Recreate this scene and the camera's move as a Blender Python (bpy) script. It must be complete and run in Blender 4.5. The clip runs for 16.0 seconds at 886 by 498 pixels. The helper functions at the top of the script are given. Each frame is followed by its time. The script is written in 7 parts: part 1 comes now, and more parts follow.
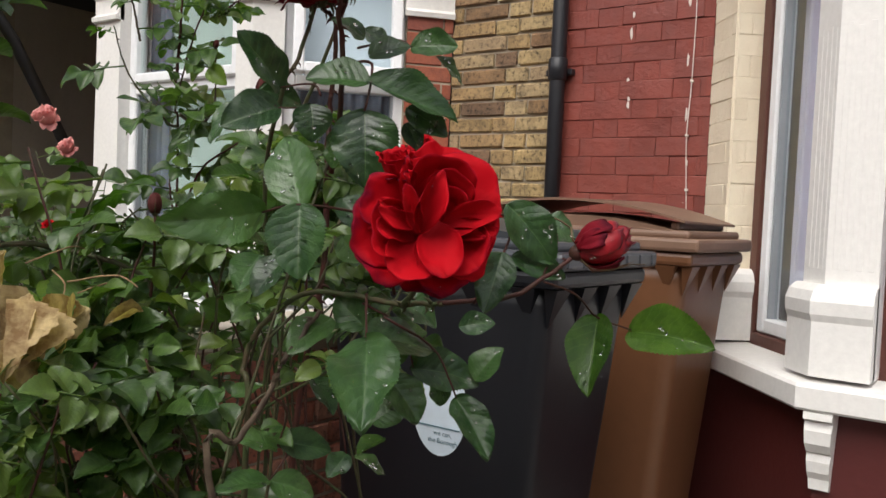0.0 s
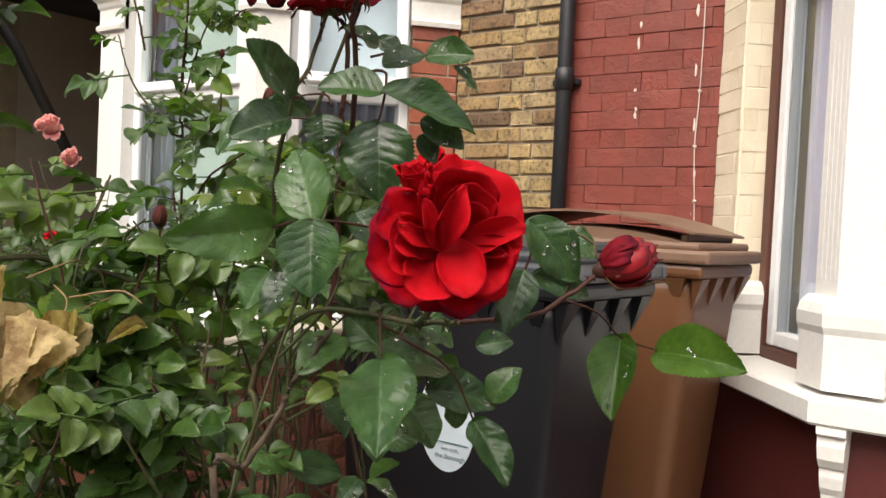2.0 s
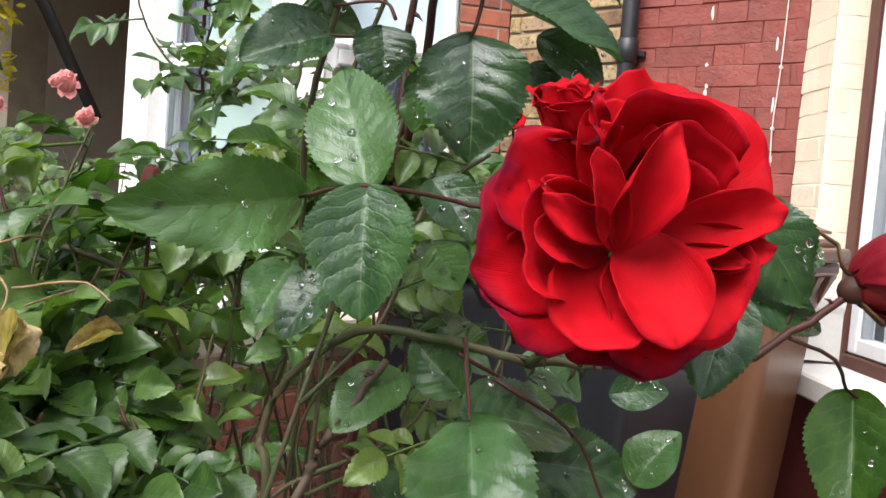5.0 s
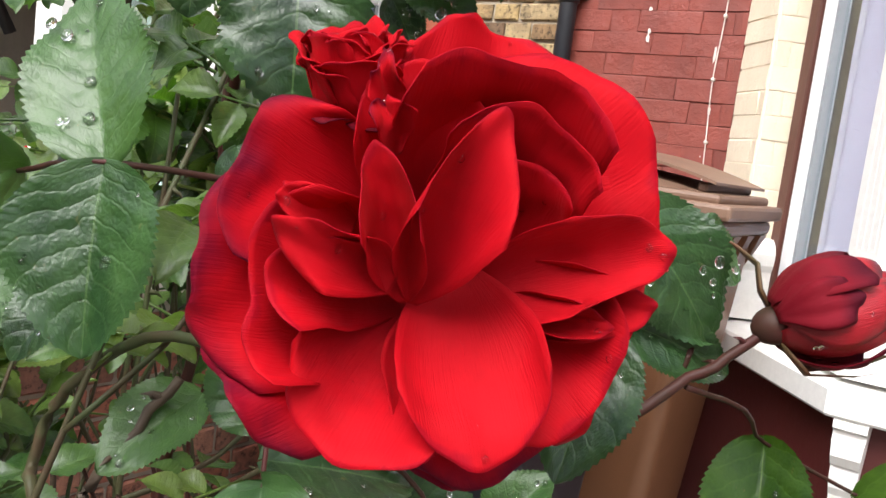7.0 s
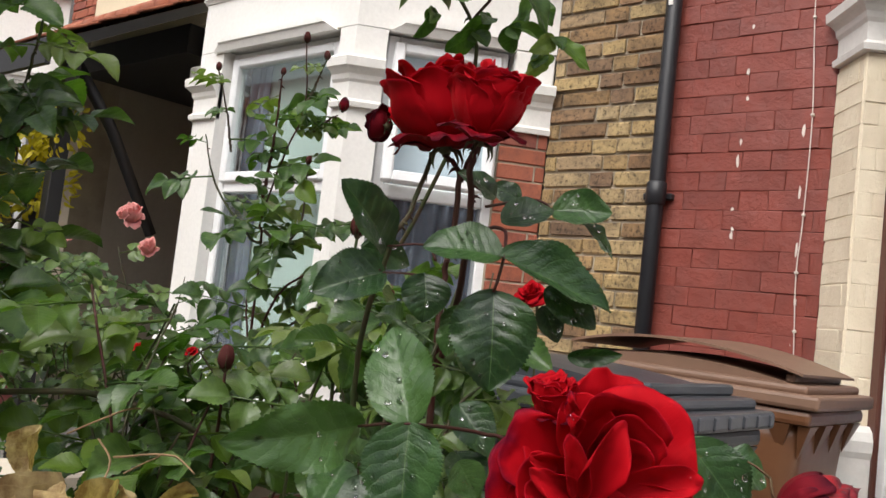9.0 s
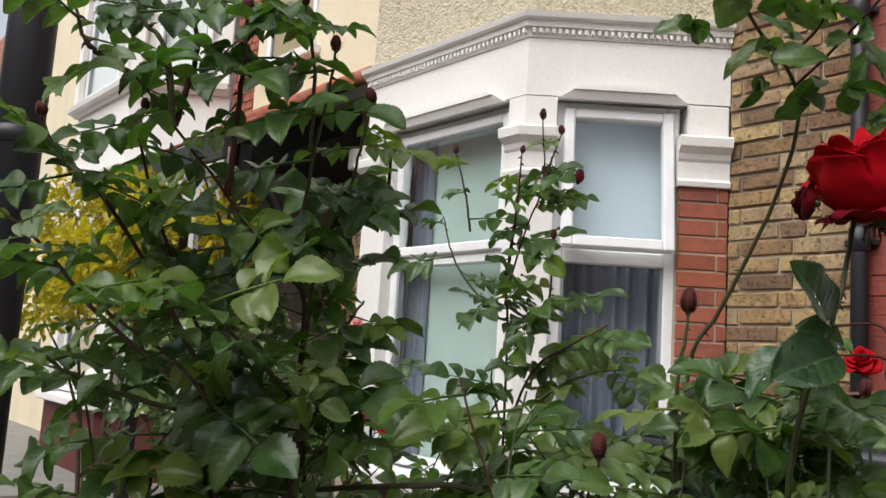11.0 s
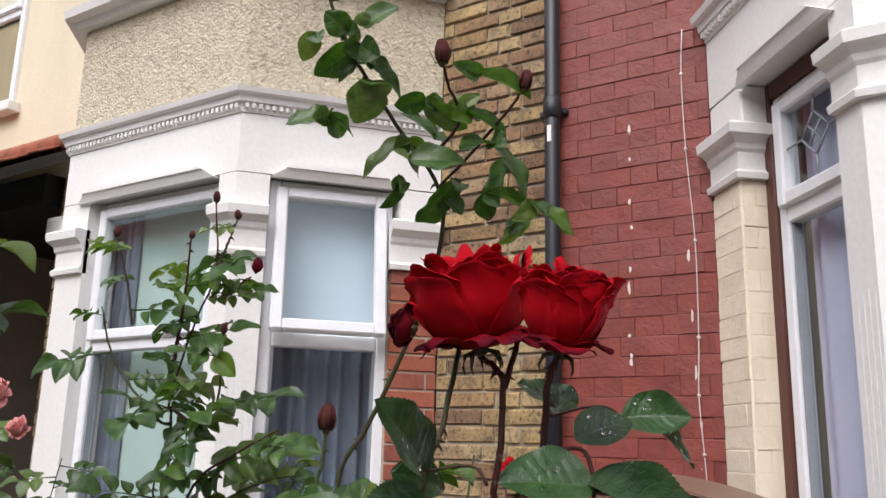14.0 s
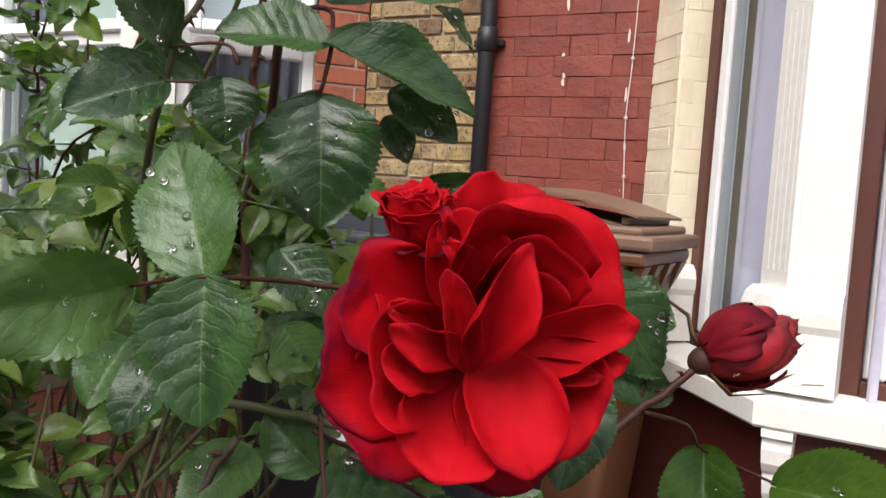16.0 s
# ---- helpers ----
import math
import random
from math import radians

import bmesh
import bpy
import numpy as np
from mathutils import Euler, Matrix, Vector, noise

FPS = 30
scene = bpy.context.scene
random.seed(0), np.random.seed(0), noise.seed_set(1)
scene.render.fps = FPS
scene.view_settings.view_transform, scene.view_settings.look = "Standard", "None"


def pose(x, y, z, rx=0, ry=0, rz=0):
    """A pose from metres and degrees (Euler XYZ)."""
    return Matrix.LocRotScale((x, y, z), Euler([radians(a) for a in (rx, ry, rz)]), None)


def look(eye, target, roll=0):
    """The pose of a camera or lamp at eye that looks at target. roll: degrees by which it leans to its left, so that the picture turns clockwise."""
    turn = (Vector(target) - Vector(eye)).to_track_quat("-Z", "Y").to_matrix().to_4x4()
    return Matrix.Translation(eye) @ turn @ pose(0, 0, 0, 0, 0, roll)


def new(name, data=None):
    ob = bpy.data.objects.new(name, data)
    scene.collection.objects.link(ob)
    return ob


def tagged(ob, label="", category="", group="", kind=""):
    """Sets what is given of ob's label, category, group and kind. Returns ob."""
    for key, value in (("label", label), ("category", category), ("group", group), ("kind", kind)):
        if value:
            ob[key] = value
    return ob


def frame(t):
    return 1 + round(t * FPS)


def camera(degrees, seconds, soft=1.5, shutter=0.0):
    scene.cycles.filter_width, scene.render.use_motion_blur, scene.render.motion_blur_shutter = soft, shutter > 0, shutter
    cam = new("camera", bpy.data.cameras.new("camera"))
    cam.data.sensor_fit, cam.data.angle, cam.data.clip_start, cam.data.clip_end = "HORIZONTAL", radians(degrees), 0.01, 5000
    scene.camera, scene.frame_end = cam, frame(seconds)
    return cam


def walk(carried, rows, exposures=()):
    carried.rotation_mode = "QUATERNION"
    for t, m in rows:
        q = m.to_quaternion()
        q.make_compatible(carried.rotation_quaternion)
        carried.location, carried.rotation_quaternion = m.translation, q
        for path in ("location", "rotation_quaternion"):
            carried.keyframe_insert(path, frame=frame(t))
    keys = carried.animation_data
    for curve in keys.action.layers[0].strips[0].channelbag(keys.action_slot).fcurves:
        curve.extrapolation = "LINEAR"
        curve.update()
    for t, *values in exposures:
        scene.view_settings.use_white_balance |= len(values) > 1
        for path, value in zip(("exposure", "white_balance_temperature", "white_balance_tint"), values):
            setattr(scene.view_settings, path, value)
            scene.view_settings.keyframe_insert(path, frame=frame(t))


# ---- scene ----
cam = camera(54.8, 16.0, 1.5)
PATH = [
    (0, (0.094, -0.009, 1.071), (-1.087, 1.603, 0.989), 2.6),
    (0.5, (0.09, 0.014, 1.069), (-1.104, 1.614, 0.952), 1.8),
    (1, (0.073, 0.024, 1.07), (-1.125, 1.621, 0.955), 1.8),
    (1.5, (0.068, 0.015, 1.075), (-1.131, 1.613, 0.979), 2.1),
    (2, (0.067, 0.007, 1.075), (-1.12, 1.616, 1.015), 2.7),
    (2.5, (0.065, 0.001, 1.083), (-1.143, 1.595, 1.06), 2.7),
    (3, (0.065, -0.03, 1.096), (-1.209, 1.51, 1.155), 2.4),
    (3.2, (0.061, -0.036, 1.096), (-1.244, 1.478, 1.187), 2.4),
    (5.3, (-0.168, 0.231, 1.067), (-1.378, 1.817, 0.927), 5.5),
    (5.5, (-0.182, 0.251, 1.069), (-1.374, 1.85, 0.909), 6.0),
    (6, (-0.172, 0.294, 1.085), (-1.33, 1.906, 0.845), 5.9),
    (6.5, (-0.168, 0.311, 1.084), (-1.299, 1.94, 0.824), 6.8),
    (7, (-0.16, 0.308, 1.092), (-1.27, 1.954, 0.847), 7.3),
    (7.5, (-0.137, 0.295, 1.094), (-1.236, 1.95, 0.86), 7.2),
    (8, (-0.108, 0.258, 1.099), (-1.232, 1.898, 0.882), 6.9),
    (8.5, (-0.076, 0.17, 1.119), (-1.264, 1.777, 1.051), 7.1),
    (9, (-0.049, 0.087, 1.143), (-1.37, 1.582, 1.281), 6.5),
    (9.5, (-0.028, 0.053, 1.149), (-1.427, 1.462, 1.384), 5.8),
    (10, (-0.053, 0.023, 1.139), (-1.514, 1.373, 1.351), 5.7),
    (10.2, (-0.09, -0.001, 1.135), (-1.584, 1.316, 1.323), 5.5),
    (12.3, (-0.319, -0.138, 1.162), (-1.805, 1.146, 1.546), 1.4),
    (12.5, (-0.303, -0.119, 1.158), (-1.738, 1.233, 1.496), 1.8),
    (13, (-0.256, -0.038, 1.175), (-1.452, 1.544, 1.432), 2.0),
    (13.5, (-0.218, 0.036, 1.196), (-1.271, 1.711, 1.49), 1.6),
    (14, (-0.207, 0.074, 1.204), (-1.262, 1.711, 1.656), 1.4),
    (14.5, (-0.186, 0.101, 1.194), (-1.232, 1.747, 1.634), 2.1),
    (15, (-0.186, 0.147, 1.158), (-1.213, 1.853, 1.346), 3.3),
    (15.5, (-0.157, 0.171, 1.122), (-1.192, 1.883, 1.133), 3.6),
    (16, (-0.142, 0.212, 1.115), (-1.121, 1.951, 0.976), 3.9),
]
EXPOSURES = [(0, 0.05, 6600, 10), (0.6, 0.36, 7050, 10), (1.5, 0.52, 7100, 10), (3.2, 0.47, 7000, 10), (5.5, 1.04, 6250, 10), (6.5, 0.96, 6450, 10), (7.5, 0.94, 6350, 10), (8.5, 0.48, 6550, 10), (9.5, 0.08, 6600, 10), (12.5, 0.03, 6300, 11), (13.5, 0.2, 6250, 15), (14.5, 0.08, 6250, 14), (15.5, 0.08, 6450, 12), (16, 0.4, 6650, 11)]
SKY, SUN = 0.2, 1.7
walk(cam, [(t, look(eye, target, roll)) for t, eye, target, roll in PATH], EXPOSURES)

# ---- world and light: bright overcast sky ----
world = bpy.data.worlds.new("overcast")
scene.world = world
world.use_nodes = True
wn, wl = world.node_tree.nodes, world.node_tree.links
wn.clear()
sky = wn.new("ShaderNodeTexSky")
sky.sky_type, sky.sun_disc = "NISHITA", False
sky.sun_elevation, sky.sun_rotation = radians(52), radians(165)
sky.air_density, sky.dust_density, sky.ozone_density = 1.0, 4.0, 1.0
hsv = wn.new("ShaderNodeHueSaturation")
hsv.inputs["Saturation"].default_value = 0.3
bg = wn.new("ShaderNodeBackground")
bg.inputs["Strength"].default_value = SKY
wout = wn.new("ShaderNodeOutputWorld")
wl.new(sky.outputs[0], hsv.inputs["Color"])
wl.new(hsv.outputs[0], bg.inputs["Color"])
wl.new(bg.outputs[0], wout.inputs["Surface"])
sun_data = bpy.data.lights.new("sun", "SUN")
sun_data.energy, sun_data.angle, sun_data.color = SUN, radians(50), (1.0, 0.985, 0.965)
sun = new("sun", sun_data)
sun.matrix_world = look((-0.6, -6, 8.5), (-0.8, 1.5, 0.8))


# ---- materials ----
def shader(name):
    m = bpy.data.materials.new(name)
    m.use_nodes = True
    nt = m.node_tree
    nt.nodes.clear()
    out = nt.nodes.new("ShaderNodeOutputMaterial")
    bsdf = nt.nodes.new("ShaderNodeBsdfPrincipled")
    nt.links.new(bsdf.outputs[0], out.inputs["Surface"])
    return m, nt, bsdf, out


def ramp(nt, fac, stops):
    r = nt.nodes.new("ShaderNodeValToRGB")
    els = r.color_ramp.elements
    while len(els) < len(stops):
        els.new(0.5)
    for e, (p, c) in zip(els, stops):
        e.position, e.color = p, (*c, 1)
    nt.links.new(fac, r.inputs[0])
    return r.outputs[0]


def noise_tex(nt, scale, detail=4.0, rough=0.55, coord="Object", stretch=None):
    tc = nt.nodes.new("ShaderNodeTexCoord")
    n = nt.nodes.new("ShaderNodeTexNoise")
    n.inputs["Scale"].default_value, n.inputs["Detail"].default_value = scale, detail
    n.inputs["Roughness"].default_value = rough
    src = tc.outputs["Object" if coord == "Piece" else coord]
    if coord == "Piece":
        info = nt.nodes.new("ShaderNodeObjectInfo")
        ad = nt.nodes.new("ShaderNodeVectorMath")
        ad.operation = "ADD"
        mu = nt.nodes.new("ShaderNodeMath")
        mu.operation = "MULTIPLY"
        mu.inputs[1].default_value = 43.0
        nt.links.new(info.outputs["Random"], mu.inputs[0])
        nt.links.new(src, ad.inputs[0])
        nt.links.new(mu.outputs[0], ad.inputs[1])
        src = ad.outputs[0]
    if stretch:
        mp = nt.nodes.new("ShaderNodeMapping")
        mp.inputs["Scale"].default_value = stretch
        nt.links.new(src, mp.inputs[0])
        src = mp.outputs[0]
    nt.links.new(src, n.inputs["Vector"])
    return n.outputs["Fac"]


def mix(nt, fac, a, b, mode="MIX"):
    m = nt.nodes.new("ShaderNodeMix")
    m.data_type, m.blend_type = "RGBA", mode
    for sock, v in ((m.inputs[0], fac), (m.inputs[6], a), (m.inputs[7], b)):
        if hasattr(v, "is_output"):
            nt.links.new(v, sock)
        elif isinstance(v, tuple):
            sock.default_value = (*v, 1)
        else:
            sock.default_value = v
    return m.outputs[2]


def bump(nt, bsdf, height, strength=0.4, dist=0.003, before=None):
    b = nt.nodes.new("ShaderNodeBump")
    b.inputs["Strength"].default_value, b.inputs["Distance"].default_value = strength, dist
    nt.links.new(height, b.inputs["Height"])
    if before:
        nt.links.new(before, b.inputs["Normal"])
    nt.links.new(b.outputs[0], bsdf.inputs["Normal"])
    return b.outputs[0]


def math_node(nt, op, a, b=0.0):
    m = nt.nodes.new("ShaderNodeMath")
    m.operation = op
    for sock, v in ((m.inputs[0], a), (m.inputs[1], b)):
        if hasattr(v, "is_output"):
            nt.links.new(v, sock)
        else:
            sock.default_value = v
    return m.outputs[0]


def painted(name, base, dirt, rough=0.5, grain=60.0, amount=0.35, bump_d=0.002, streak=True, large=3.0):
    """Paint or plastic: broad stains, fine grain and a little relief."""
    m, nt, bsdf, _ = shader(name)
    big = noise_tex(nt, large, 5, 0.6, "Object", (1, 1, 0.35) if streak else None)
    fine = noise_tex(nt, grain, 4, 0.6)
    f = math_node(nt, "MULTIPLY", ramp(nt, big, [(0.42, (0, 0, 0)), (0.78, (1, 1, 1))]), amount)
    c = mix(nt, f, base, dirt)
    c = mix(nt, 0.12, c, ramp(nt, fine, [(0.3, (0.3, 0.3, 0.3)), (0.7, (1, 1, 1))]), "MULTIPLY")
    nt.links.new(c, bsdf.inputs["Base Color"])
    bsdf.inputs["Roughness"].default_value = rough
    bump(nt, bsdf, fine, 0.35, bump_d)
    return m


def brick_mat(name, stops, dark, rough=0.85, bump_d=0.004, spots=True):
    m, nt, bsdf, _ = shader(name)
    info = nt.nodes.new("ShaderNodeObjectInfo")
    base = ramp(nt, info.outputs["Random"], stops)
    n1 = noise_tex(nt, 9, 5, 0.7, "Piece")
    n2 = noise_tex(nt, 55, 5, 0.75, "Piece")
    c = mix(nt, math_node(nt, "MULTIPLY", ramp(nt, n1, [(0.45, (0, 0, 0)), (0.72, (1, 1, 1))]), 0.75), base, dark)
    c = mix(nt, 0.8 if spots else 0.2, c, ramp(nt, n2, [(0.36, (0.06, 0.05, 0.045)), (0.46, (0.9, 0.9, 0.9)), (0.7, (1.3, 1.25, 1.15))]), "MULTIPLY")
    nt.links.new(c, bsdf.inputs["Base Color"])
    bsdf.inputs["Roughness"].default_value = rough
    bump(nt, bsdf, n2, 0.7, bump_d)
    return m


M_YELLOW = brick_mat("yellow_stock_brick", [(0.0, (0.2, 0.11, 0.06)), (0.2, (0.31, 0.2, 0.095)), (0.45, (0.43, 0.31, 0.145)), (0.65, (0.37, 0.28, 0.165)), (0.85, (0.27, 0.16, 0.085)), (1.0, (0.17, 0.11, 0.07))], (0.07, 0.05, 0.035), 0.9, 0.009)
M_ORANGE = brick_mat("red_brick", [(0.0, (0.3, 0.085, 0.045)), (0.6, (0.36, 0.11, 0.06)), (1.0, (0.24, 0.07, 0.05))], (0.13, 0.05, 0.04), spots=False)
M_GARDEN = brick_mat("garden_wall_brick", [(0.0, (0.3, 0.1, 0.06)), (0.45, (0.36, 0.13, 0.085)), (0.75, (0.42, 0.2, 0.13)), (1.0, (0.23, 0.1, 0.07))], (0.1, 0.06, 0.05))


def thick_paint(name, base, dark, rough=0.5):
    """Several coats of masonry paint over rough bricks: lumps, pits, drips, rubbed spots."""
    m, nt, bsdf, _ = shader(name)
    lump, pit = noise_tex(nt, 24, 4, 0.6, "Piece"), noise_tex(nt, 95, 4, 0.7, "Piece")
    big = noise_tex(nt, 5, 4, 0.6, "Piece", (1, 1, 0.5))
    c = mix(nt, math_node(nt, "MULTIPLY", ramp(nt, big, [(0.38, (0, 0, 0)), (0.7, (1, 1, 1))]), 0.75), base, dark)
    c = mix(nt, math_node(nt, "MULTIPLY", ramp(nt, pit, [(0.28, (1, 1, 1)), (0.36, (0, 0, 0))]), 0.4), c, dark)
    nt.links.new(c, bsdf.inputs["Base Color"])
    bsdf.inputs["Roughness"].default_value = rough
    h = math_node(nt, "ADD", math_node(nt, "MULTIPLY", lump, 1.0), math_node(nt, "MULTIPLY", pit, 0.4))
    bump(nt, bsdf, h, 0.6, 0.009)
    return m


M_REDPAINT = thick_paint("red_masonry_paint", (0.225, 0.046, 0.031), (0.135, 0.032, 0.024))
M_CREAM = thick_paint("cream_masonry_paint", (0.82, 0.73, 0.56), (0.7, 0.6, 0.44), 0.55)
M_MORTAR = painted("lime_mortar", (0.43, 0.37, 0.28), (0.15, 0.12, 0.1), 0.95, 90, 0.7, 0.004, False)
M_WHITE = painted("white_masonry_paint", (0.8, 0.785, 0.75), (0.58, 0.55, 0.49), 0.55, 50, 0.22, 0.002, True, 2.2)
M_UPVC = painted("white_window_plastic", (0.83, 0.84, 0.85), (0.7, 0.7, 0.68), 0.28, 20, 0.15, 0.0004)
M_BROWNWOOD = painted("brown_painted_timber", (0.1, 0.032, 0.022), (0.05, 0.02, 0.015), 0.5, 50, 0.4, 0.002)
M_DARKRED = painted("dark_red_plinth_paint", (0.1, 0.018, 0.016), (0.06, 0.014, 0.014), 0.5, 40, 0.5, 0.003)
M_PIPE = painted("black_gloss_pipe", (0.009, 0.01, 0.014), (0.022, 0.022, 0.026), 0.45, 30, 0.5, 0.001)
M_GREYBIN = painted("charcoal_bin_plastic", (0.005, 0.006, 0.009), (0.012, 0.013, 0.017), 0.4, 25, 0.6, 0.0012)
M_GREYLID = painted("slate_lid_plastic", (0.05, 0.055, 0.064), (0.03, 0.034, 0.04), 0.36, 25, 0.5, 0.0012)
M_BROWNBIN = painted("brown_bin_plastic", (0.145, 0.062, 0.028), (0.1, 0.048, 0.026), 0.36, 25, 0.5, 0.0012)
M_BROWNLID = painted("faded_brown_lid_plastic", (0.2, 0.115, 0.075), (0.12, 0.07, 0.048), 0.5, 25, 0.6, 0.0012)
M_STICKER = painted("pale_blue_sticker_paper", (0.62, 0.72, 0.8), (0.45, 0.5, 0.55), 0.45, 30, 0.3, 0.0004)
M_INK = painted("dark_ink", (0.08, 0.16, 0.2), (0.1, 0.2, 0.22), 0.6, 30, 0.2, 0.0002)
M_TILE = painted("clay_roof_tile", (0.36, 0.115, 0.06), (0.16, 0.07, 0.05), 0.8, 40, 0.6, 0.004)
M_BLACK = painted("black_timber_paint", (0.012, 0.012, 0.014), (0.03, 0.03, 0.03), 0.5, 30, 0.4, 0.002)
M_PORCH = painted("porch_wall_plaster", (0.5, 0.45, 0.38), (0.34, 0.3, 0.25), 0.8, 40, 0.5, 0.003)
M_CREAMWALL = painted("cream_render", (0.72, 0.64, 0.46), (0.55, 0.46, 0.32), 0.85, 60, 0.4, 0.006)
M_STONE = painted("coping_stone", (0.62, 0.56, 0.45), (0.3, 0.27, 0.22), 0.85, 70, 0.7, 0.004)
M_SOIL = painted("garden_soil", (0.06, 0.042, 0.03), (0.03, 0.024, 0.02), 0.95, 30, 0.6, 0.02, False, 6)
M_ASPHALT = painted("street_asphalt", (0.055, 0.055, 0.056), (0.035, 0.035, 0.036), 0.85, 90, 0.6, 0.004, False)
M_PAVING = painted("concrete_paving", (0.24, 0.23, 0.21), (0.14, 0.135, 0.13), 0.9, 70, 0.6, 0.003, False)
# Dark grey lining: the shade of the unlit rooms is put into its colour.
M_ROOM = painted("shaded_room_paint", (0.12, 0.115, 0.11), (0.08, 0.08, 0.078), 0.9, 20, 0.3, 0.001)
M_WIRE = painted("white_cable_sheath", (0.72, 0.66, 0.6), (0.5, 0.42, 0.38), 0.45, 60, 0.4, 0.0005)
M_LEAD = painted("lead_came", (0.28, 0.3, 0.32), (0.16, 0.17, 0.18), 0.4, 60, 0.4, 0.0005)


def pebbledash():
    m, nt, bsdf, _ = shader("cream_pebbledash")
    tc = nt.nodes.new("ShaderNodeTexCoord")
    v = nt.nodes.new("ShaderNodeTexVoronoi")
    v.inputs["Scale"].default_value = 75
    nt.links.new(tc.outputs["Object"], v.inputs["Vector"])
    n = noise_tex(nt, 34, 5, 0.7)
    big = noise_tex(nt, 2.5, 4, 0.6)
    c = mix(nt, math_node(nt, "MULTIPLY", big, 0.5), (0.68, 0.61, 0.45), (0.5, 0.44, 0.32))
    c = mix(nt, 0.6, c, ramp(nt, n, [(0.36, (0.5, 0.46, 0.4)), (0.5, (0.95, 0.95, 0.95)), (0.7, (1.1, 1.1, 1.1))]), "MULTIPLY")
    nt.links.new(c, bsdf.inputs["Base Color"])
    bsdf.inputs["Roughness"].default_value = 0.9
    h = math_node(nt, "ADD", math_node(nt, "MULTIPLY", n, 1.4), math_node(nt, "MULTIPLY", v.outputs["Distance"], -0.6))
    bump(nt, bsdf, h, 0.9, 0.014)
    return m


def glass_mat():
    m, nt, bsdf, _ = shader("window_glass")
    bsdf.inputs["Base Color"].default_value = (0.9, 0.95, 0.95, 1)
    bsdf.inputs["Transmission Weight"].default_value = 1.0
    bsdf.inputs["Roughness"].default_value = 0.0
    bsdf.inputs["IOR"].default_value = 1.45
    bump(nt, bsdf, noise_tex(nt, 2.0, 1), 0.05, 0.01)
    return m


def cloth(name, a, b, scale):
    m, nt, bsdf, out = shader(name)
    c = mix(nt, noise_tex(nt, scale, 5, 0.7), a, b)
    nt.links.new(c, bsdf.inputs["Base Color"])
    bsdf.inputs["Roughness"].default_value = 0.9
    bump(nt, bsdf, noise_tex(nt, scale * 3, 3), 0.4, 0.002)
    return m


M_PEBBLE = pebbledash()
M_GLASS = glass_mat()
M_NETLILAC = cloth("lilac_net_curtain", (0.62, 0.6, 0.72), (0.44, 0.43, 0.56), 40)
M_NETGREEN = cloth("pale_green_blind", (0.42, 0.52, 0.47), (0.36, 0.45, 0.41), 8)
M_CURTBLUE = cloth("grey_blue_curtain", (0.1, 0.12, 0.16), (0.2, 0.23, 0.28), 12)
M_WHITEBLIND = cloth("pale_blue_blind", (0.6, 0.68, 0.74), (0.55, 0.63, 0.7), 6)


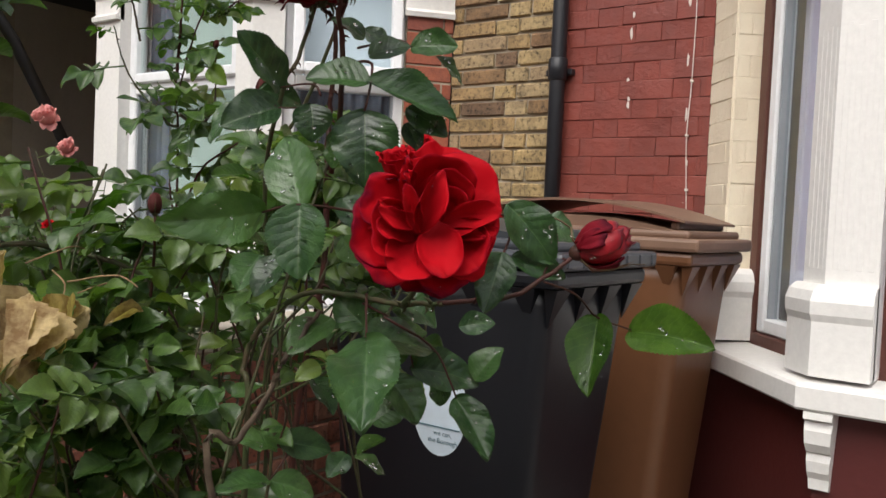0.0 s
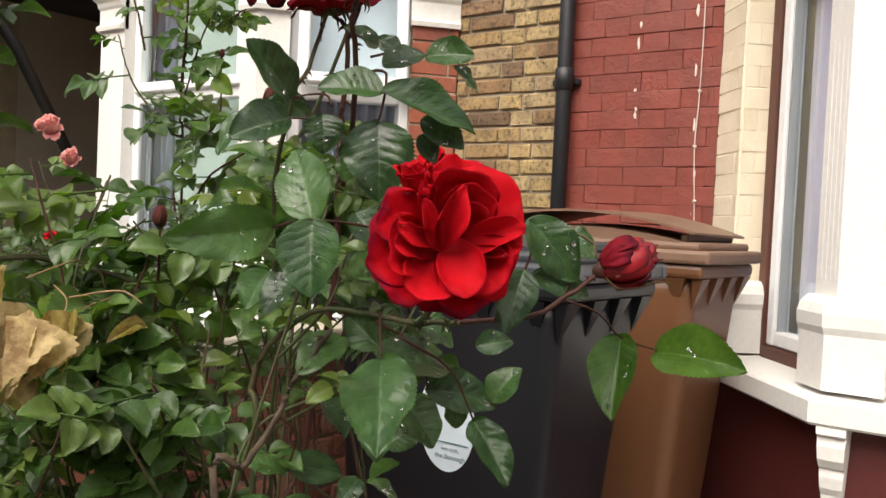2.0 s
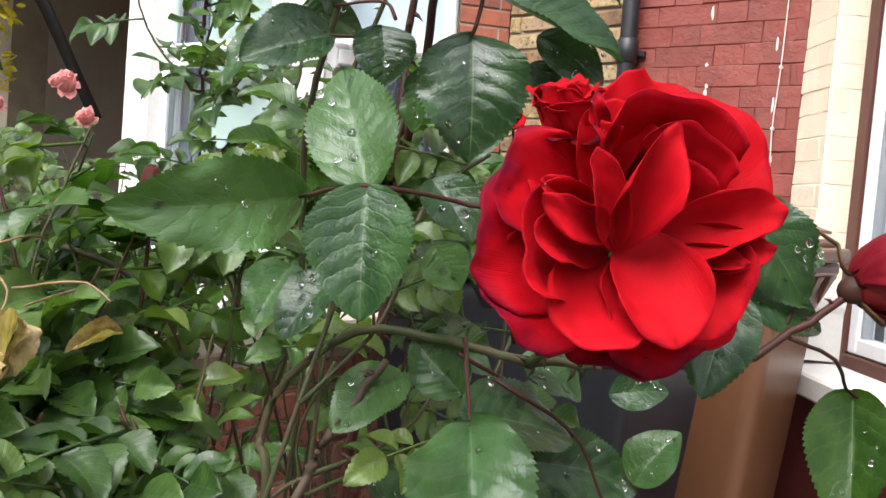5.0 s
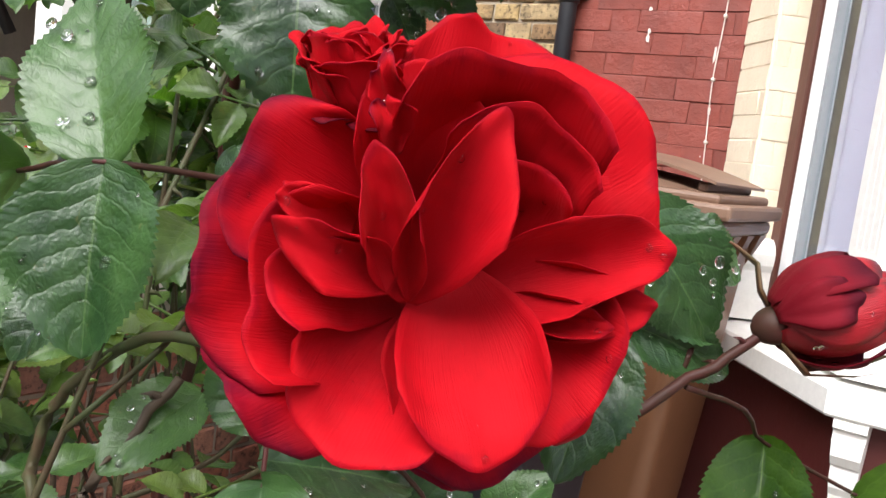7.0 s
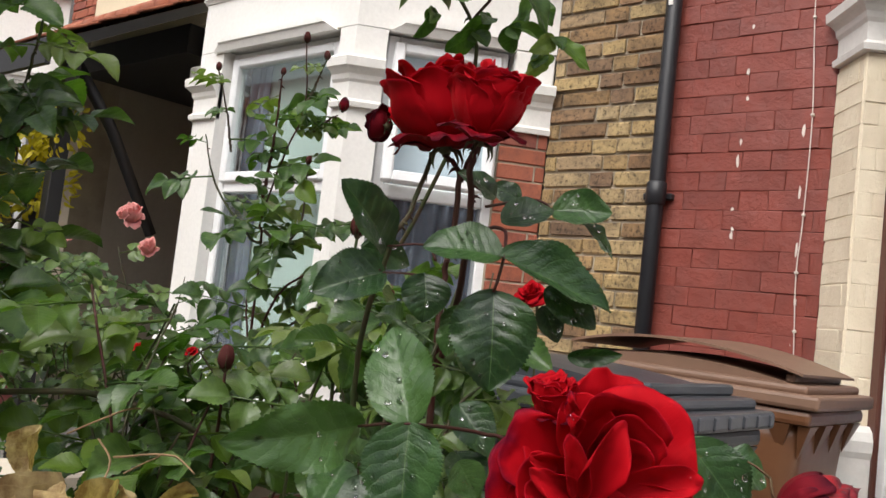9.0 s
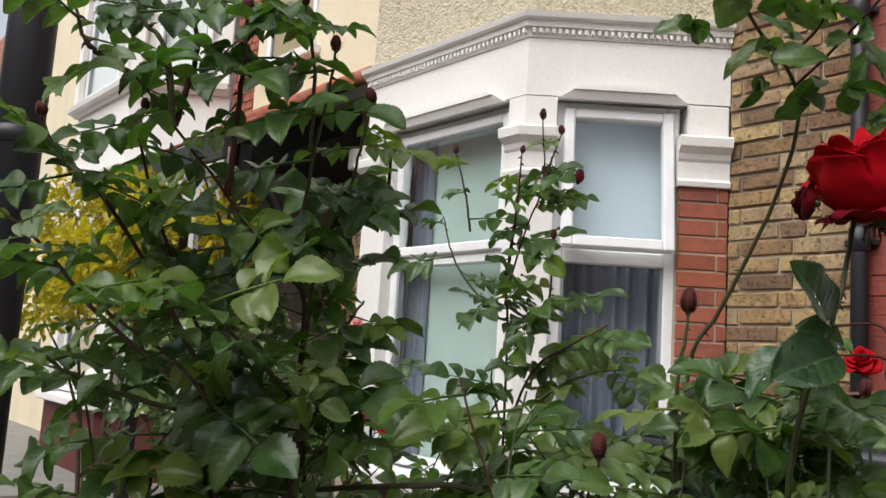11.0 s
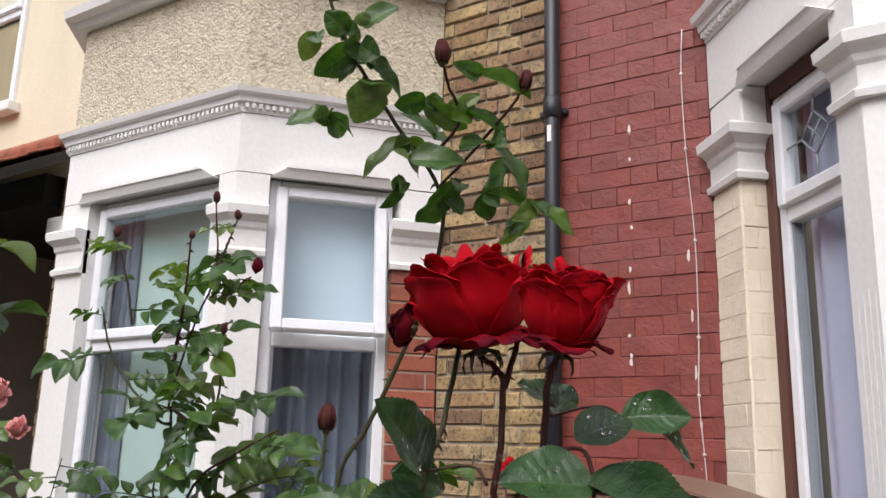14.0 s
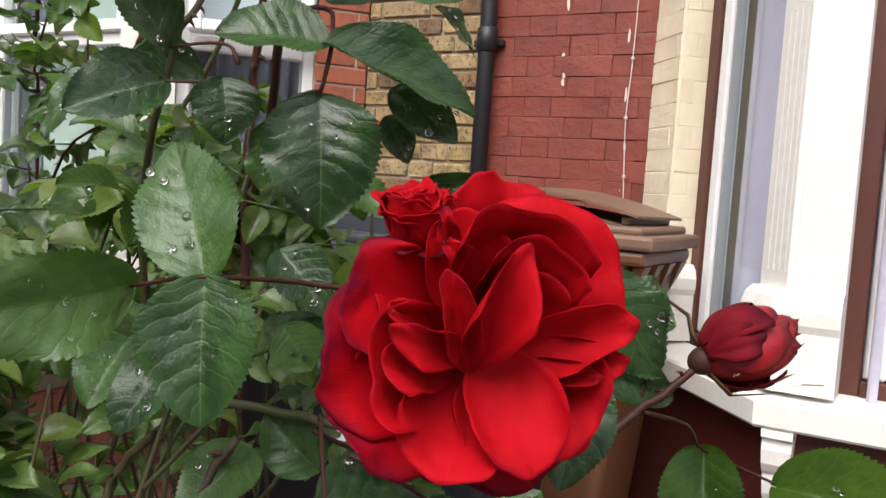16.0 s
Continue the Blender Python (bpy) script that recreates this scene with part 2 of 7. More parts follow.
def leaf_mat(name, dark, light, vein, yellow, gloss=0.34, clear=0.35, through_light=0.25):
    """Leaf: midrib and side veins from the leaf's own coordinates, mottling, waxy shine, some light through the blade."""
    m, nt, bsdf, out = shader(name)
    info_first = nt.nodes.new("ShaderNodeObjectInfo")
    uv = nt.nodes.new("ShaderNodeUVMap")
    sep = nt.nodes.new("ShaderNodeSeparateXYZ")
    nt.links.new(uv.outputs[0], sep.inputs[0])
    warp = math_node(nt, "MULTIPLY", math_node(nt, "SUBTRACT", noise_tex(nt, 5, 2, 0.5, "Piece"), 0.5), 0.16)
    u, v = math_node(nt, "ADD", sep.outputs[0], warp), sep.outputs[1]
    av = math_node(nt, "ABSOLUTE", math_node(nt, "SUBTRACT", v, 0.5))
    mid = math_node(nt, "LESS_THAN", av, 0.009)
    wav = math_node(nt, "SINE", math_node(nt, "MULTIPLY", math_node(nt, "SUBTRACT", u, math_node(nt, "MULTIPLY", av, 0.5)), math_node(nt, "ADD", math_node(nt, "MULTIPLY", info_first.outputs["Random"], 14.0), 42.0)))
    side = math_node(nt, "POWER", math_node(nt, "MAXIMUM", wav, 0.0), 10.0)
    info = nt.nodes.new("ShaderNodeObjectInfo")
    rnd = info.outputs["Random"]
    n1 = noise_tex(nt, 3.0, 4, 0.6, "Piece")
    c = mix(nt, ramp(nt, n1, [(0.36, (0, 0, 0)), (0.64, (1, 1, 1))]), dark, light)
    c = mix(nt, math_node(nt, "MULTIPLY", math_node(nt, "POWER", rnd, 3.0), 0.5), c, yellow)
    hue = nt.nodes.new("ShaderNodeHueSaturation")
    nt.links.new(math_node(nt, "ADD", math_node(nt, "MULTIPLY", rnd, 0.7), 0.65), hue.inputs["Value"])
    nt.links.new(c, hue.inputs["Color"])
    c = mix(nt, math_node(nt, "MULTIPLY", side, 0.1), hue.outputs[0], vein)
    c = mix(nt, math_node(nt, "MULTIPLY", mid, 0.35), c, vein)
    n2 = noise_tex(nt, 9, 4, 0.7, "Piece")
    c = mix(nt, math_node(nt, "MULTIPLY", ramp(nt, n2, [(0.66, (0, 0, 0)), (0.74, (1, 1, 1))]), 0.35), c, (0.16, 0.12, 0.04))
    nt.links.new(c, bsdf.inputs["Base Color"])
    nt.links.new(math_node(nt, "ADD", math_node(nt, "MULTIPLY", n1, 0.2), gloss - 0.1), bsdf.inputs["Roughness"])
    bsdf.inputs["Specular IOR Level"].default_value = 0.32
    bsdf.inputs["Coat Weight"].default_value, bsdf.inputs["Coat Roughness"].default_value = clear, 0.22
    h = math_node(nt, "SUBTRACT", math_node(nt, "MULTIPLY", wav, -0.12), math_node(nt, "ADD", math_node(nt, "MULTIPLY", side, 0.45), math_node(nt, "MULTIPLY", mid, 1.5)))
    h = math_node(nt, "ADD", h, math_node(nt, "MULTIPLY", noise_tex(nt, 13, 2, 0.5, "Piece"), 1.8))
    fine = nt.nodes.new("ShaderNodeTexVoronoi")
    fine.feature = "DISTANCE_TO_EDGE"
    fine.inputs["Scale"].default_value = 26
    nt.links.new(uv.outputs[0], fine.inputs["Vector"])
    h = math_node(nt, "ADD", h, math_node(nt, "MULTIPLY", fine.outputs["Distance"], 0.7))
    bump(nt, bsdf, h, 0.35, 0.001)
    tr = nt.nodes.new("ShaderNodeBsdfTranslucent")
    br = mix(nt, 1.0, c, (1.6, 1.9, 0.7), "MULTIPLY")
    nt.links.new(br, tr.inputs["Color"])
    ms = nt.nodes.new("ShaderNodeMixShader")
    ms.inputs[0].default_value = through_light
    nt.links.new(bsdf.outputs[0], ms.inputs[1])
    nt.links.new(tr.outputs[0], ms.inputs[2])
    nt.links.new(ms.outputs[0], out.inputs["Surface"])
    return m


M_LEAF = leaf_mat("rose_leaf_dark", (0.012, 0.041, 0.012), (0.034, 0.084, 0.023), (0.1, 0.17, 0.06), (0.05, 0.1, 0.018), 0.34, 0.26, 0.14)
M_LEAFBUSH = leaf_mat("rose_leaf_green", (0.025, 0.068, 0.015), (0.08, 0.155, 0.038), (0.13, 0.2, 0.065), (0.14, 0.15, 0.028), 0.33, 0.35, 0.3)
M_LEAFYOUNG = leaf_mat("rose_leaf_young", (0.022, 0.068, 0.008), (0.05, 0.115, 0.013), (0.14, 0.24, 0.05), (0.12, 0.16, 0.02), 0.42, 0.12, 0.35)
M_LEAFDEAD = leaf_mat("rose_leaf_withered", (0.2, 0.12, 0.05), (0.58, 0.45, 0.24), (0.6, 0.48, 0.27), (0.16, 0.1, 0.05), 0.75, 0.0, 0.3)
M_LEAFYELLOW = leaf_mat("golden_shrub_leaf", (0.42, 0.36, 0.025), (0.72, 0.58, 0.04), (0.5, 0.45, 0.1), (0.3, 0.32, 0.03), 0.5, 0.0, 0.3)


def stem_mat(name, a, b):
    m, nt, bsdf, _ = shader(name)
    n = noise_tex(nt, 45, 4, 0.6)
    c = mix(nt, ramp(nt, n, [(0.35, (0, 0, 0)), (0.65, (1, 1, 1))]), a, b)
    nt.links.new(c, bsdf.inputs["Base Color"])
    bsdf.inputs["Roughness"].default_value = 0.55
    bsdf.inputs["Specular IOR Level"].default_value = 0.25
    bump(nt, bsdf, n, 0.4, 0.001)
    return m


M_STEM = stem_mat("green_brown_cane", (0.04, 0.06, 0.02), (0.06, 0.04, 0.022))
M_STEMRED = stem_mat("red_young_stem", (0.055, 0.013, 0.011), (0.035, 0.018, 0.01))
M_STEMOLD = stem_mat("old_woody_cane", (0.05, 0.035, 0.024), (0.1, 0.075, 0.05))
M_SEPAL = stem_mat("withering_sepal", (0.09, 0.075, 0.03), (0.12, 0.045, 0.025))
M_TAN = stem_mat("dry_twig", (0.3, 0.19, 0.1), (0.2, 0.13, 0.07))


def petal_mat(name, deep, bright, edge, sheen=0.4, through_light=0.22, rim_at=1.02):
    m, nt, bsdf, out = shader(name)
    uv = nt.nodes.new("ShaderNodeUVMap")
    sep = nt.nodes.new("ShaderNodeSeparateXYZ")
    nt.links.new(uv.outputs[0], sep.inputs[0])
    u, v = sep.outputs[0], sep.outputs[1]
    n1 = noise_tex(nt, 60, 4, 0.6)
    # Darker towards the base: crease shade between petals is put into the colour.
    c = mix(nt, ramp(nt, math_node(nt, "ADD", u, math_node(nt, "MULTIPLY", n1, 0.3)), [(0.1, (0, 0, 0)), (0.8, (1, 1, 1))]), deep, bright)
    veins = noise_tex(nt, 3.0, 3, 0.6, "UV", (1.5, 30, 1))
    c = mix(nt, math_node(nt, "MULTIPLY", veins, 0.3), c, deep)
    blotch = noise_tex(nt, 38, 3, 0.6)
    c = mix(nt, math_node(nt, "MULTIPLY", ramp(nt, blotch, [(0.5, (0, 0, 0)), (0.72, (1, 1, 1))]), 0.55), c, deep)
    rim = math_node(nt, "MULTIPLY", ramp(nt, math_node(nt, "ADD", u, math_node(nt, "MULTIPLY", math_node(nt, "SUBTRACT", noise_tex(nt, 90, 3), 0.5), 0.3)), [(min(0.96, rim_at - 0.06), (0, 0, 0)), (1.0, (1, 1, 1))]), 0.8 if rim_at < 1 else 0.45)
    c = mix(nt, rim, c, edge)
    nt.links.new(c, bsdf.inputs["Base Color"])
    bsdf.inputs["Roughness"].default_value = 0.62
    bsdf.inputs["Specular IOR Level"].default_value = 0.08
    bsdf.inputs["Sheen Weight"].default_value, bsdf.inputs["Sheen Roughness"].default_value = sheen, 0.4
    bsdf.inputs["Sheen Tint"].default_value = (1.0, 0.25, 0.2, 1)
    bump(nt, bsdf, veins, 0.4, 0.0008)
    tr = nt.nodes.new("ShaderNodeBsdfTranslucent")
    nt.links.new(c, tr.inputs["Color"])
    ms = nt.nodes.new("ShaderNodeMixShader")
    ms.inputs[0].default_value = through_light
    nt.links.new(bsdf.outputs[0], ms.inputs[1])
    nt.links.new(tr.outputs[0], ms.inputs[2])
    nt.links.new(ms.outputs[0], out.inputs["Surface"])
    return m


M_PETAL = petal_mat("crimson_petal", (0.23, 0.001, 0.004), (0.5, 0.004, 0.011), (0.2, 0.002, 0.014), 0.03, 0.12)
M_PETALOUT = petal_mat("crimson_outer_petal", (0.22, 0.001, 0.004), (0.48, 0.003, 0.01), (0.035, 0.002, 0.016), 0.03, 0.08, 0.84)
# Side roses: duller petal backs, with shade of the unlit side in the colour.
M_PETALSIDE = petal_mat("shaded_crimson_petal_back", (0.19, 0.001, 0.004), (0.48, 0.003, 0.01), (0.2, 0.002, 0.014), 0.04, 0.14)
M_PETALSIDEOUT = petal_mat("dull_shaded_crimson_petal_back", (0.12, 0.001, 0.004), (0.28, 0.002, 0.008), (0.04, 0.002, 0.01), 0.03, 0.08, 0.88)
M_PETALDARK = petal_mat("dark_bud_petal", (0.12, 0.003, 0.008), (0.16, 0.006, 0.014), (0.015, 0.003, 0.01), 0.05, 0.06, 0.7)
M_PETALBUD = petal_mat("wet_bud_petal", (0.15, 0.002, 0.006), (0.33, 0.006, 0.014), (0.03, 0.004, 0.012), 0.05, 0.05, 0.93)
M_PETALBUD.node_tree.nodes["Principled BSDF"].inputs["Roughness"].default_value = 0.38
M_PETALBUD.node_tree.nodes["Principled BSDF"].inputs["Specular IOR Level"].default_value = 0.4
M_BUDOLD = petal_mat("spent_bud_petal", (0.04, 0.014, 0.012), (0.085, 0.024, 0.022), (0.02, 0.008, 0.008), 0.1, 0.05)
M_PETALPINK = petal_mat("pink_petal", (0.75, 0.25, 0.24), (0.85, 0.42, 0.4), (0.75, 0.4, 0.3), 0.2)


def drop_mat():
    m, nt, bsdf, _ = shader("water_drop")
    bsdf.inputs["Base Color"].default_value = (1, 1, 1, 1)
    bsdf.inputs["Transmission Weight"].default_value = 1.0
    bsdf.inputs["Roughness"].default_value = 0.02
    bsdf.inputs["IOR"].default_value = 1.33
    return m


M_DROP = drop_mat()


# ---- mesh helpers ----
def part(name, bm, material, parent=None, label="", smooth=False):
    """Links a bmesh as one mesh object under a thing or a part."""
    me = bpy.data.meshes.new(name)
    bmesh.ops.recalc_face_normals(bm, faces=bm.faces)
    bm.to_mesh(me)
    bm.free()
    for f in me.polygons:
        f.use_smooth = smooth
    me.materials.append(material)
    ob = new(name, me)
    if parent:
        ob.parent = parent
    if label:
        ob["label"] = label
    return ob


def thing(name, label, category, group="", kind="", at=(0, 0, 0)):
    ob = new(name)
    ob.empty_display_size = 0.05
    ob.location = at
    return tagged(ob, label, category, group, kind)


def under(ob, parent):
    """Parent a mesh that was built in world places under a thing that is not at the origin."""
    ob.parent = parent
    ob.matrix_parent_inverse = Matrix.Translation(parent.location).inverted()
    return ob


def face_frame(p, q):
    """Frame of a wall face from p to q, left to right as seen from the street: x along, y inward, z up."""
    d = (Vector((q[0], q[1], 0)) - Vector((p[0], p[1], 0)))
    n = d.length
    d.normalize()
    return Matrix(((d.x, -d.y, 0, p[0]), (d.y, d.x, 0, p[1]), (0, 0, 1, 0), (0, 0, 0, 1))), n


def add_box(bm, m, x0, x1, y0, y1, z0, z1, bevel=0.0, seg=1):
    r = bmesh.ops.create_cube(bm, size=1.0, matrix=Matrix.Translation(((x0 + x1) / 2, (y0 + y1) / 2, (z0 + z1) / 2)) @ Matrix.Diagonal((x1 - x0, y1 - y0, z1 - z0, 1)))
    vs = r["verts"]
    if bevel:
        es = list({e for v in vs for e in v.link_edges})
        got = bmesh.ops.bevel(bm, geom=es, offset=bevel, segments=seg, affect="EDGES", profile=0.5)
        vs = list({v for f in got["faces"] for v in f.verts} | {v for v in vs if v.is_valid})
    if m is not None:
        bmesh.ops.transform(bm, matrix=m, verts=vs)
    return vs


def box(name, m, dims, material, parent=None, bevel=0.003, label="", seg=1):
    bm = bmesh.new()
    add_box(bm, m, *dims, bevel=bevel, seg=seg)
    return part(name, bm, material, parent, label)


def offset_line(pts, o):
    """The plan line moved outward (towards the street) by o, with mitred corners."""
    out = []
    dirs = [(Vector(b) - Vector(a)).normalized() for a, b in zip(pts, pts[1:])]
    for i, p in enumerate(pts):
        p = Vector(p)
        if i == 0 or i == len(pts) - 1:
            d = dirs[0] if i == 0 else dirs[-1]
            out.append(p + Vector((d.y, -d.x)) * o)
        else:
            n1, n2 = (Vector((d.y, -d.x)) for d in (dirs[i - 1], dirs[i]))
            b = (n1 + n2).normalized()
            out.append(p + b * (o / b.dot(n1)))
    return out


def sweep(name, pts, profile, material, parent=None, label="", close=True):
    """A moulding: profile of (outward, height) swept along a plan line."""
    bm = bmesh.new()
    rows = []
    for o, z in profile:
        rows.append([bm.verts.new((p.x, p.y, z)) for p in offset_line(pts, o)])
    n = len(rows)
    for i in range(n if close else n - 1):
        a, b = rows[i], rows[(i + 1) % n]
        for k in range(len(pts) - 1):
            bm.faces.new((a[k], a[k + 1], b[k + 1], b[k]))
    if close:
        bm.faces.new([r[0] for r in rows])
        bm.faces.new([r[-1] for r in reversed(rows)])
    return part(name, bm, material, parent, label)


def tube(name, pts, radii, material, parent=None, sides=8, label="", cap=True):
    """A round bar through points, with a radius at each."""
    bm = bmesh.new()
    tube_into(bm, pts, radii, sides, cap)
    return part(name, bm, material, parent, label, smooth=True)


def tube_into(bm, pts, radii, sides=8, cap=True):
    pts = [Vector(p) for p in pts]
    rings, ref = [], Vector((0.3, 0.2, 0.93))
    for i, p in enumerate(pts):
        d = (pts[min(i + 1, len(pts) - 1)] - pts[max(i - 1, 0)]).normalized()
        a = d.cross(ref)
        if a.length < 0.1:
            a = d.cross(Vector((1, 0, 0)))
        a.normalize()
        b = d.cross(a)
        r = radii[i] if isinstance(radii, (list, tuple)) else radii
        rings.append([bm.verts.new(p + r * (math.cos(2 * math.pi * k / sides) * a + math.sin(2 * math.pi * k / sides) * b)) for k in range(sides)])
    for r1, r2 in zip(rings, rings[1:]):
        for k in range(sides):
            bm.faces.new((r1[k], r1[(k + 1) % sides], r2[(k + 1) % sides], r2[k]))
    if cap:
        bm.faces.new(rings[0][::-1])
        bm.faces.new(rings[-1])


def curve_points(pts, n):
    """A smooth line of n points through control points."""
    pts = [Vector(p) for p in pts]
    ext = [2 * pts[0] - pts[1]] + pts + [2 * pts[-1] - pts[-2]]
    out = []
    segs = len(pts) - 1
    for i in range(n):
        s = i / (n - 1) * segs
        k = min(int(s), segs - 1)
        f = s - k
        p0, p1, p2, p3 = ext[k:k + 4]
        out.append(0.5 * (2 * p1 + (p2 - p0) * f + (2 * p0 - 5 * p1 + 4 * p2 - p3) * f * f + (3 * p1 - p0 - 3 * p2 + p3) * f ** 3))
    return out


# ---- plan: facade along x at y = 3.08, two canted bays ----
WALL_Y = 3.08
BAY_L = [(-4.455, 3.08), (-3.89, 2.42), (-2.73, 2.42), (-2.165, 3.08)]
BAY_R = [(-0.99, 3.08), (-0.425, 2.42), (0.9, 2.42), (1.465, 3.08)]
BAY_F = [(-9.6, 3.08), (-9.035, 2.42), (-7.6, 2.42), (-7.035, 3.08)]
PARTY_X = -1.62

# ground: one sheet, with the garden beds and paths on it
bm = bmesh.new()
bmesh.ops.create_grid(bm, x_segments=40, y_segments=40, size=600, matrix=Matrix.Translation((0, 0, -0.012)))
tagged(part("ground", bm, M_PAVING, None), "grey concrete paving of the street and front gardens", "ground", kind="structure")
bm = bmesh.new()
add_box(bm, None, -1.55, 0.9, 0.35, 1.35, -0.05, 0.02, 0.015)
tagged(part("flower_bed", bm, M_SOIL, None), "dark damp soil of the rose bed", "soil", kind="structure")
bm = bmesh.new()
add_box(bm, None, -6.8, -1.75, 0.6, 2.2, -0.05, 0.02, 0.015)
tagged(part("flower_bed", bm, M_SOIL, None), "dark damp soil of the neighbouring garden", "soil", kind="structure")

bm = bmesh.new()
add_box(bm, None, -60, 60, -9.5, -2.2, -0.05, -0.004)
tagged(part("road", bm, M_ASPHALT, None), "dark wet asphalt of the street", "road", kind="structure")
# plain houses out of view, added to close the street and block low sky light
tagged(box("backdrop", None, (-60, 60, -21, -13, -0.02, 7.5), M_GARDEN, None, 0), "plain unseen brick terrace added across the street", "houses", kind="structure")
bm = bmesh.new()
v = [bm.verts.new(c) for c in ((-60, -13, 7.5), (60, -13, 7.5), (60, -17, 10.0), (-60, -17, 10.0), (-60, -21, 7.5), (60, -21, 7.5))]
bm.faces.new((v[0], v[1], v[2], v[3])), bm.faces.new((v[3], v[2], v[5], v[4]))
tagged(part("backdrop", bm, M_TILE, None), "plain tiled roof of the unseen terrace added across the street", "roof", kind="structure")
tagged(box("wall_right_terrace", None, (4.0, 60, 3.2, 9, -0.02, 6.4), M_GARDEN, None, 0), "plain brick terrace added further along", "houses", kind="structure")
tagged(box("wall_left_terrace", None, (-60, -14.0, 3.2, 9, -0.02, 6.4), M_GARDEN, None, 0), "plain brick terrace added further along", "houses", kind="structure")

# facade walls, one piece per house
wall_red = thing("wall_red", "red-painted brick house wall beside the bay", "wall", kind="structure")
box("backing", None, (-1.62, -0.99, 3.085, 3.36, -0.02, 6.2), M_REDPAINT, wall_red, 0)
wall_yellow = thing("wall_yellow", "weathered yellow stock brick house wall", "wall", kind="structure")
box("backing", None, (-2.165, -1.622, 3.088, 3.36, -0.02, 6.2), M_MORTAR, wall_yellow, 0)
wall_left = thing("wall_left", "brick and cream rendered wall beside the porch", "wall", kind="structure")
box("pier", None, (-4.95, -4.455, 3.088, 3.36, -0.02, 2.81), M_MORTAR, wall_left, 0)
box("upper_render", None, (-6.56, -4.46, 3.07, 3.36, 2.81, 6.2), M_CREAMWALL, wall_left, 0.004)
box("red_brick_edge", None, (-6.98, -6.56, 3.088, 3.36, -0.02, 6.2), M_MORTAR, wall_left, 0)
# porch recess behind the canopy
porch = thing("porch", "dark recessed porch under a tiled canopy", "porch", kind="structure")
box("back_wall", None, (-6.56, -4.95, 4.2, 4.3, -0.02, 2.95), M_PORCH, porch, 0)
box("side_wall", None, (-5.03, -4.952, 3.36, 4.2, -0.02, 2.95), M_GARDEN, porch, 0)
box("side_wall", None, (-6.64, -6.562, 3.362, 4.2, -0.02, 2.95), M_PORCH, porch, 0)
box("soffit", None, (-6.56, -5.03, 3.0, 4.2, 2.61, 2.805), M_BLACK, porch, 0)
box("door_leaf", None, (-6.3, -5.4, 4.15, 4.195, 0.0, 2.05), M_BLACK, porch, 0.004)
box("timber_post", None, (-5.12, -5.035, 2.25, 2.335, -0.02, 2.4), M_BLACK, porch, 0.004)
box("timber_post", None, (-6.52, -6.435, 2.25, 2.335, -0.02, 2.4), M_BLACK, porch, 0.004)
tube("brace", [(-5.08, 2.95, 1.4), (-5.08, 2.6, 2.0), (-5.08, 2.3, 2.38)], 0.04, M_BLACK, porch, 6)


def canopy():
    """Lean-to porch roof in rows of clay tiles over a black timber eave."""
    roof = thing("porch_roof", "red clay tiled lean-to roof over a black timber porch", "roof", kind="structure")
    x0, x1, y0, z0, y1, z1 = -6.95, -4.78, 2.05, 2.38, 3.06, 2.98
    bm = bmesh.new()
    q = [(x0, y0, z0), (x1, y0, z0), (x1, y1, z1), (x0, y1, z1)]
    lo = [bm.verts.new((x, y, z - 0.09)) for x, y, z in q]
    hi = [bm.verts.new((x, y, z - 0.02)) for x, y, z in q]
    bm.faces.new(lo[::-1]), bm.faces.new(hi)
    for i in range(4):
        bm.faces.new((lo[i], lo[(i + 1) % 4], hi[(i + 1) % 4], hi[i]))
    part("timber_deck", bm, M_BLACK, roof)
    box("fascia", None, (x0 - 0.01, x1 + 0.01, y0 - 0.035, y0 - 0.003, z0 - 0.16, z0 - 0.01), M_BLACK, roof, 0.003)
    rows, cols = 9, 13
    sl = math.atan2(z1 - z0, y1 - y0)
    ln = math.hypot(z1 - z0, y1 - y0)
    bm = bmesh.new()
    add_box(bm, None, -0.082, 0.082, -0.075, 0.075, 0.0, 0.014, 0.003)
    tile_me = part("tile_shape", bm, M_TILE)
    me = tile_me.data
    bpy.data.objects.remove(tile_me)
    for r in range(rows):
        for c in range(cols):
            o = new("tile", me)
            f = (r + 0.45) / rows * ln
            o.matrix_world = Matrix.Translation((x0 + 0.083 + (c + 0.5 * (r % 2)) * (x1 - x0 - 0.16) / cols, y0 - 0.02 + f * math.cos(sl), z0 + 0.005 + f * math.sin(sl))) @ pose(0, 0, 0, math.degrees(sl) - 4 + random.uniform(-1, 1), random.uniform(-1, 1), 0)
            o.parent = roof
    for k in range(12):
        o = tube("ridge_tile", [(x0 + k * 0.18, y1 - 0.02, z1 + 0.02), (x0 + 0.178 + k * 0.18, y1 - 0.02, z1 + 0.022)], 0.06, M_TILE, roof, 8)
    return roof


canopy()


# ---- brick pieces ----
def brick_mesh(w, h, d, material, wob=0.002):
    bm = bmesh.new()
    add_box(bm, None, -w / 2, w / 2, -d, d + 0.004, -h / 2, h / 2, min(0.004, d * 0.8))
    for v in bm.verts:
        v.co += Vector((random.uniform(-wob, wob), random.uniform(-wob, wob) * 0.7, random.uniform(-wob, wob) * 0.7))
    ob = part("brick_shape", bm, material)
    me = ob.data
    bpy.data.objects.remove(ob)
    return me


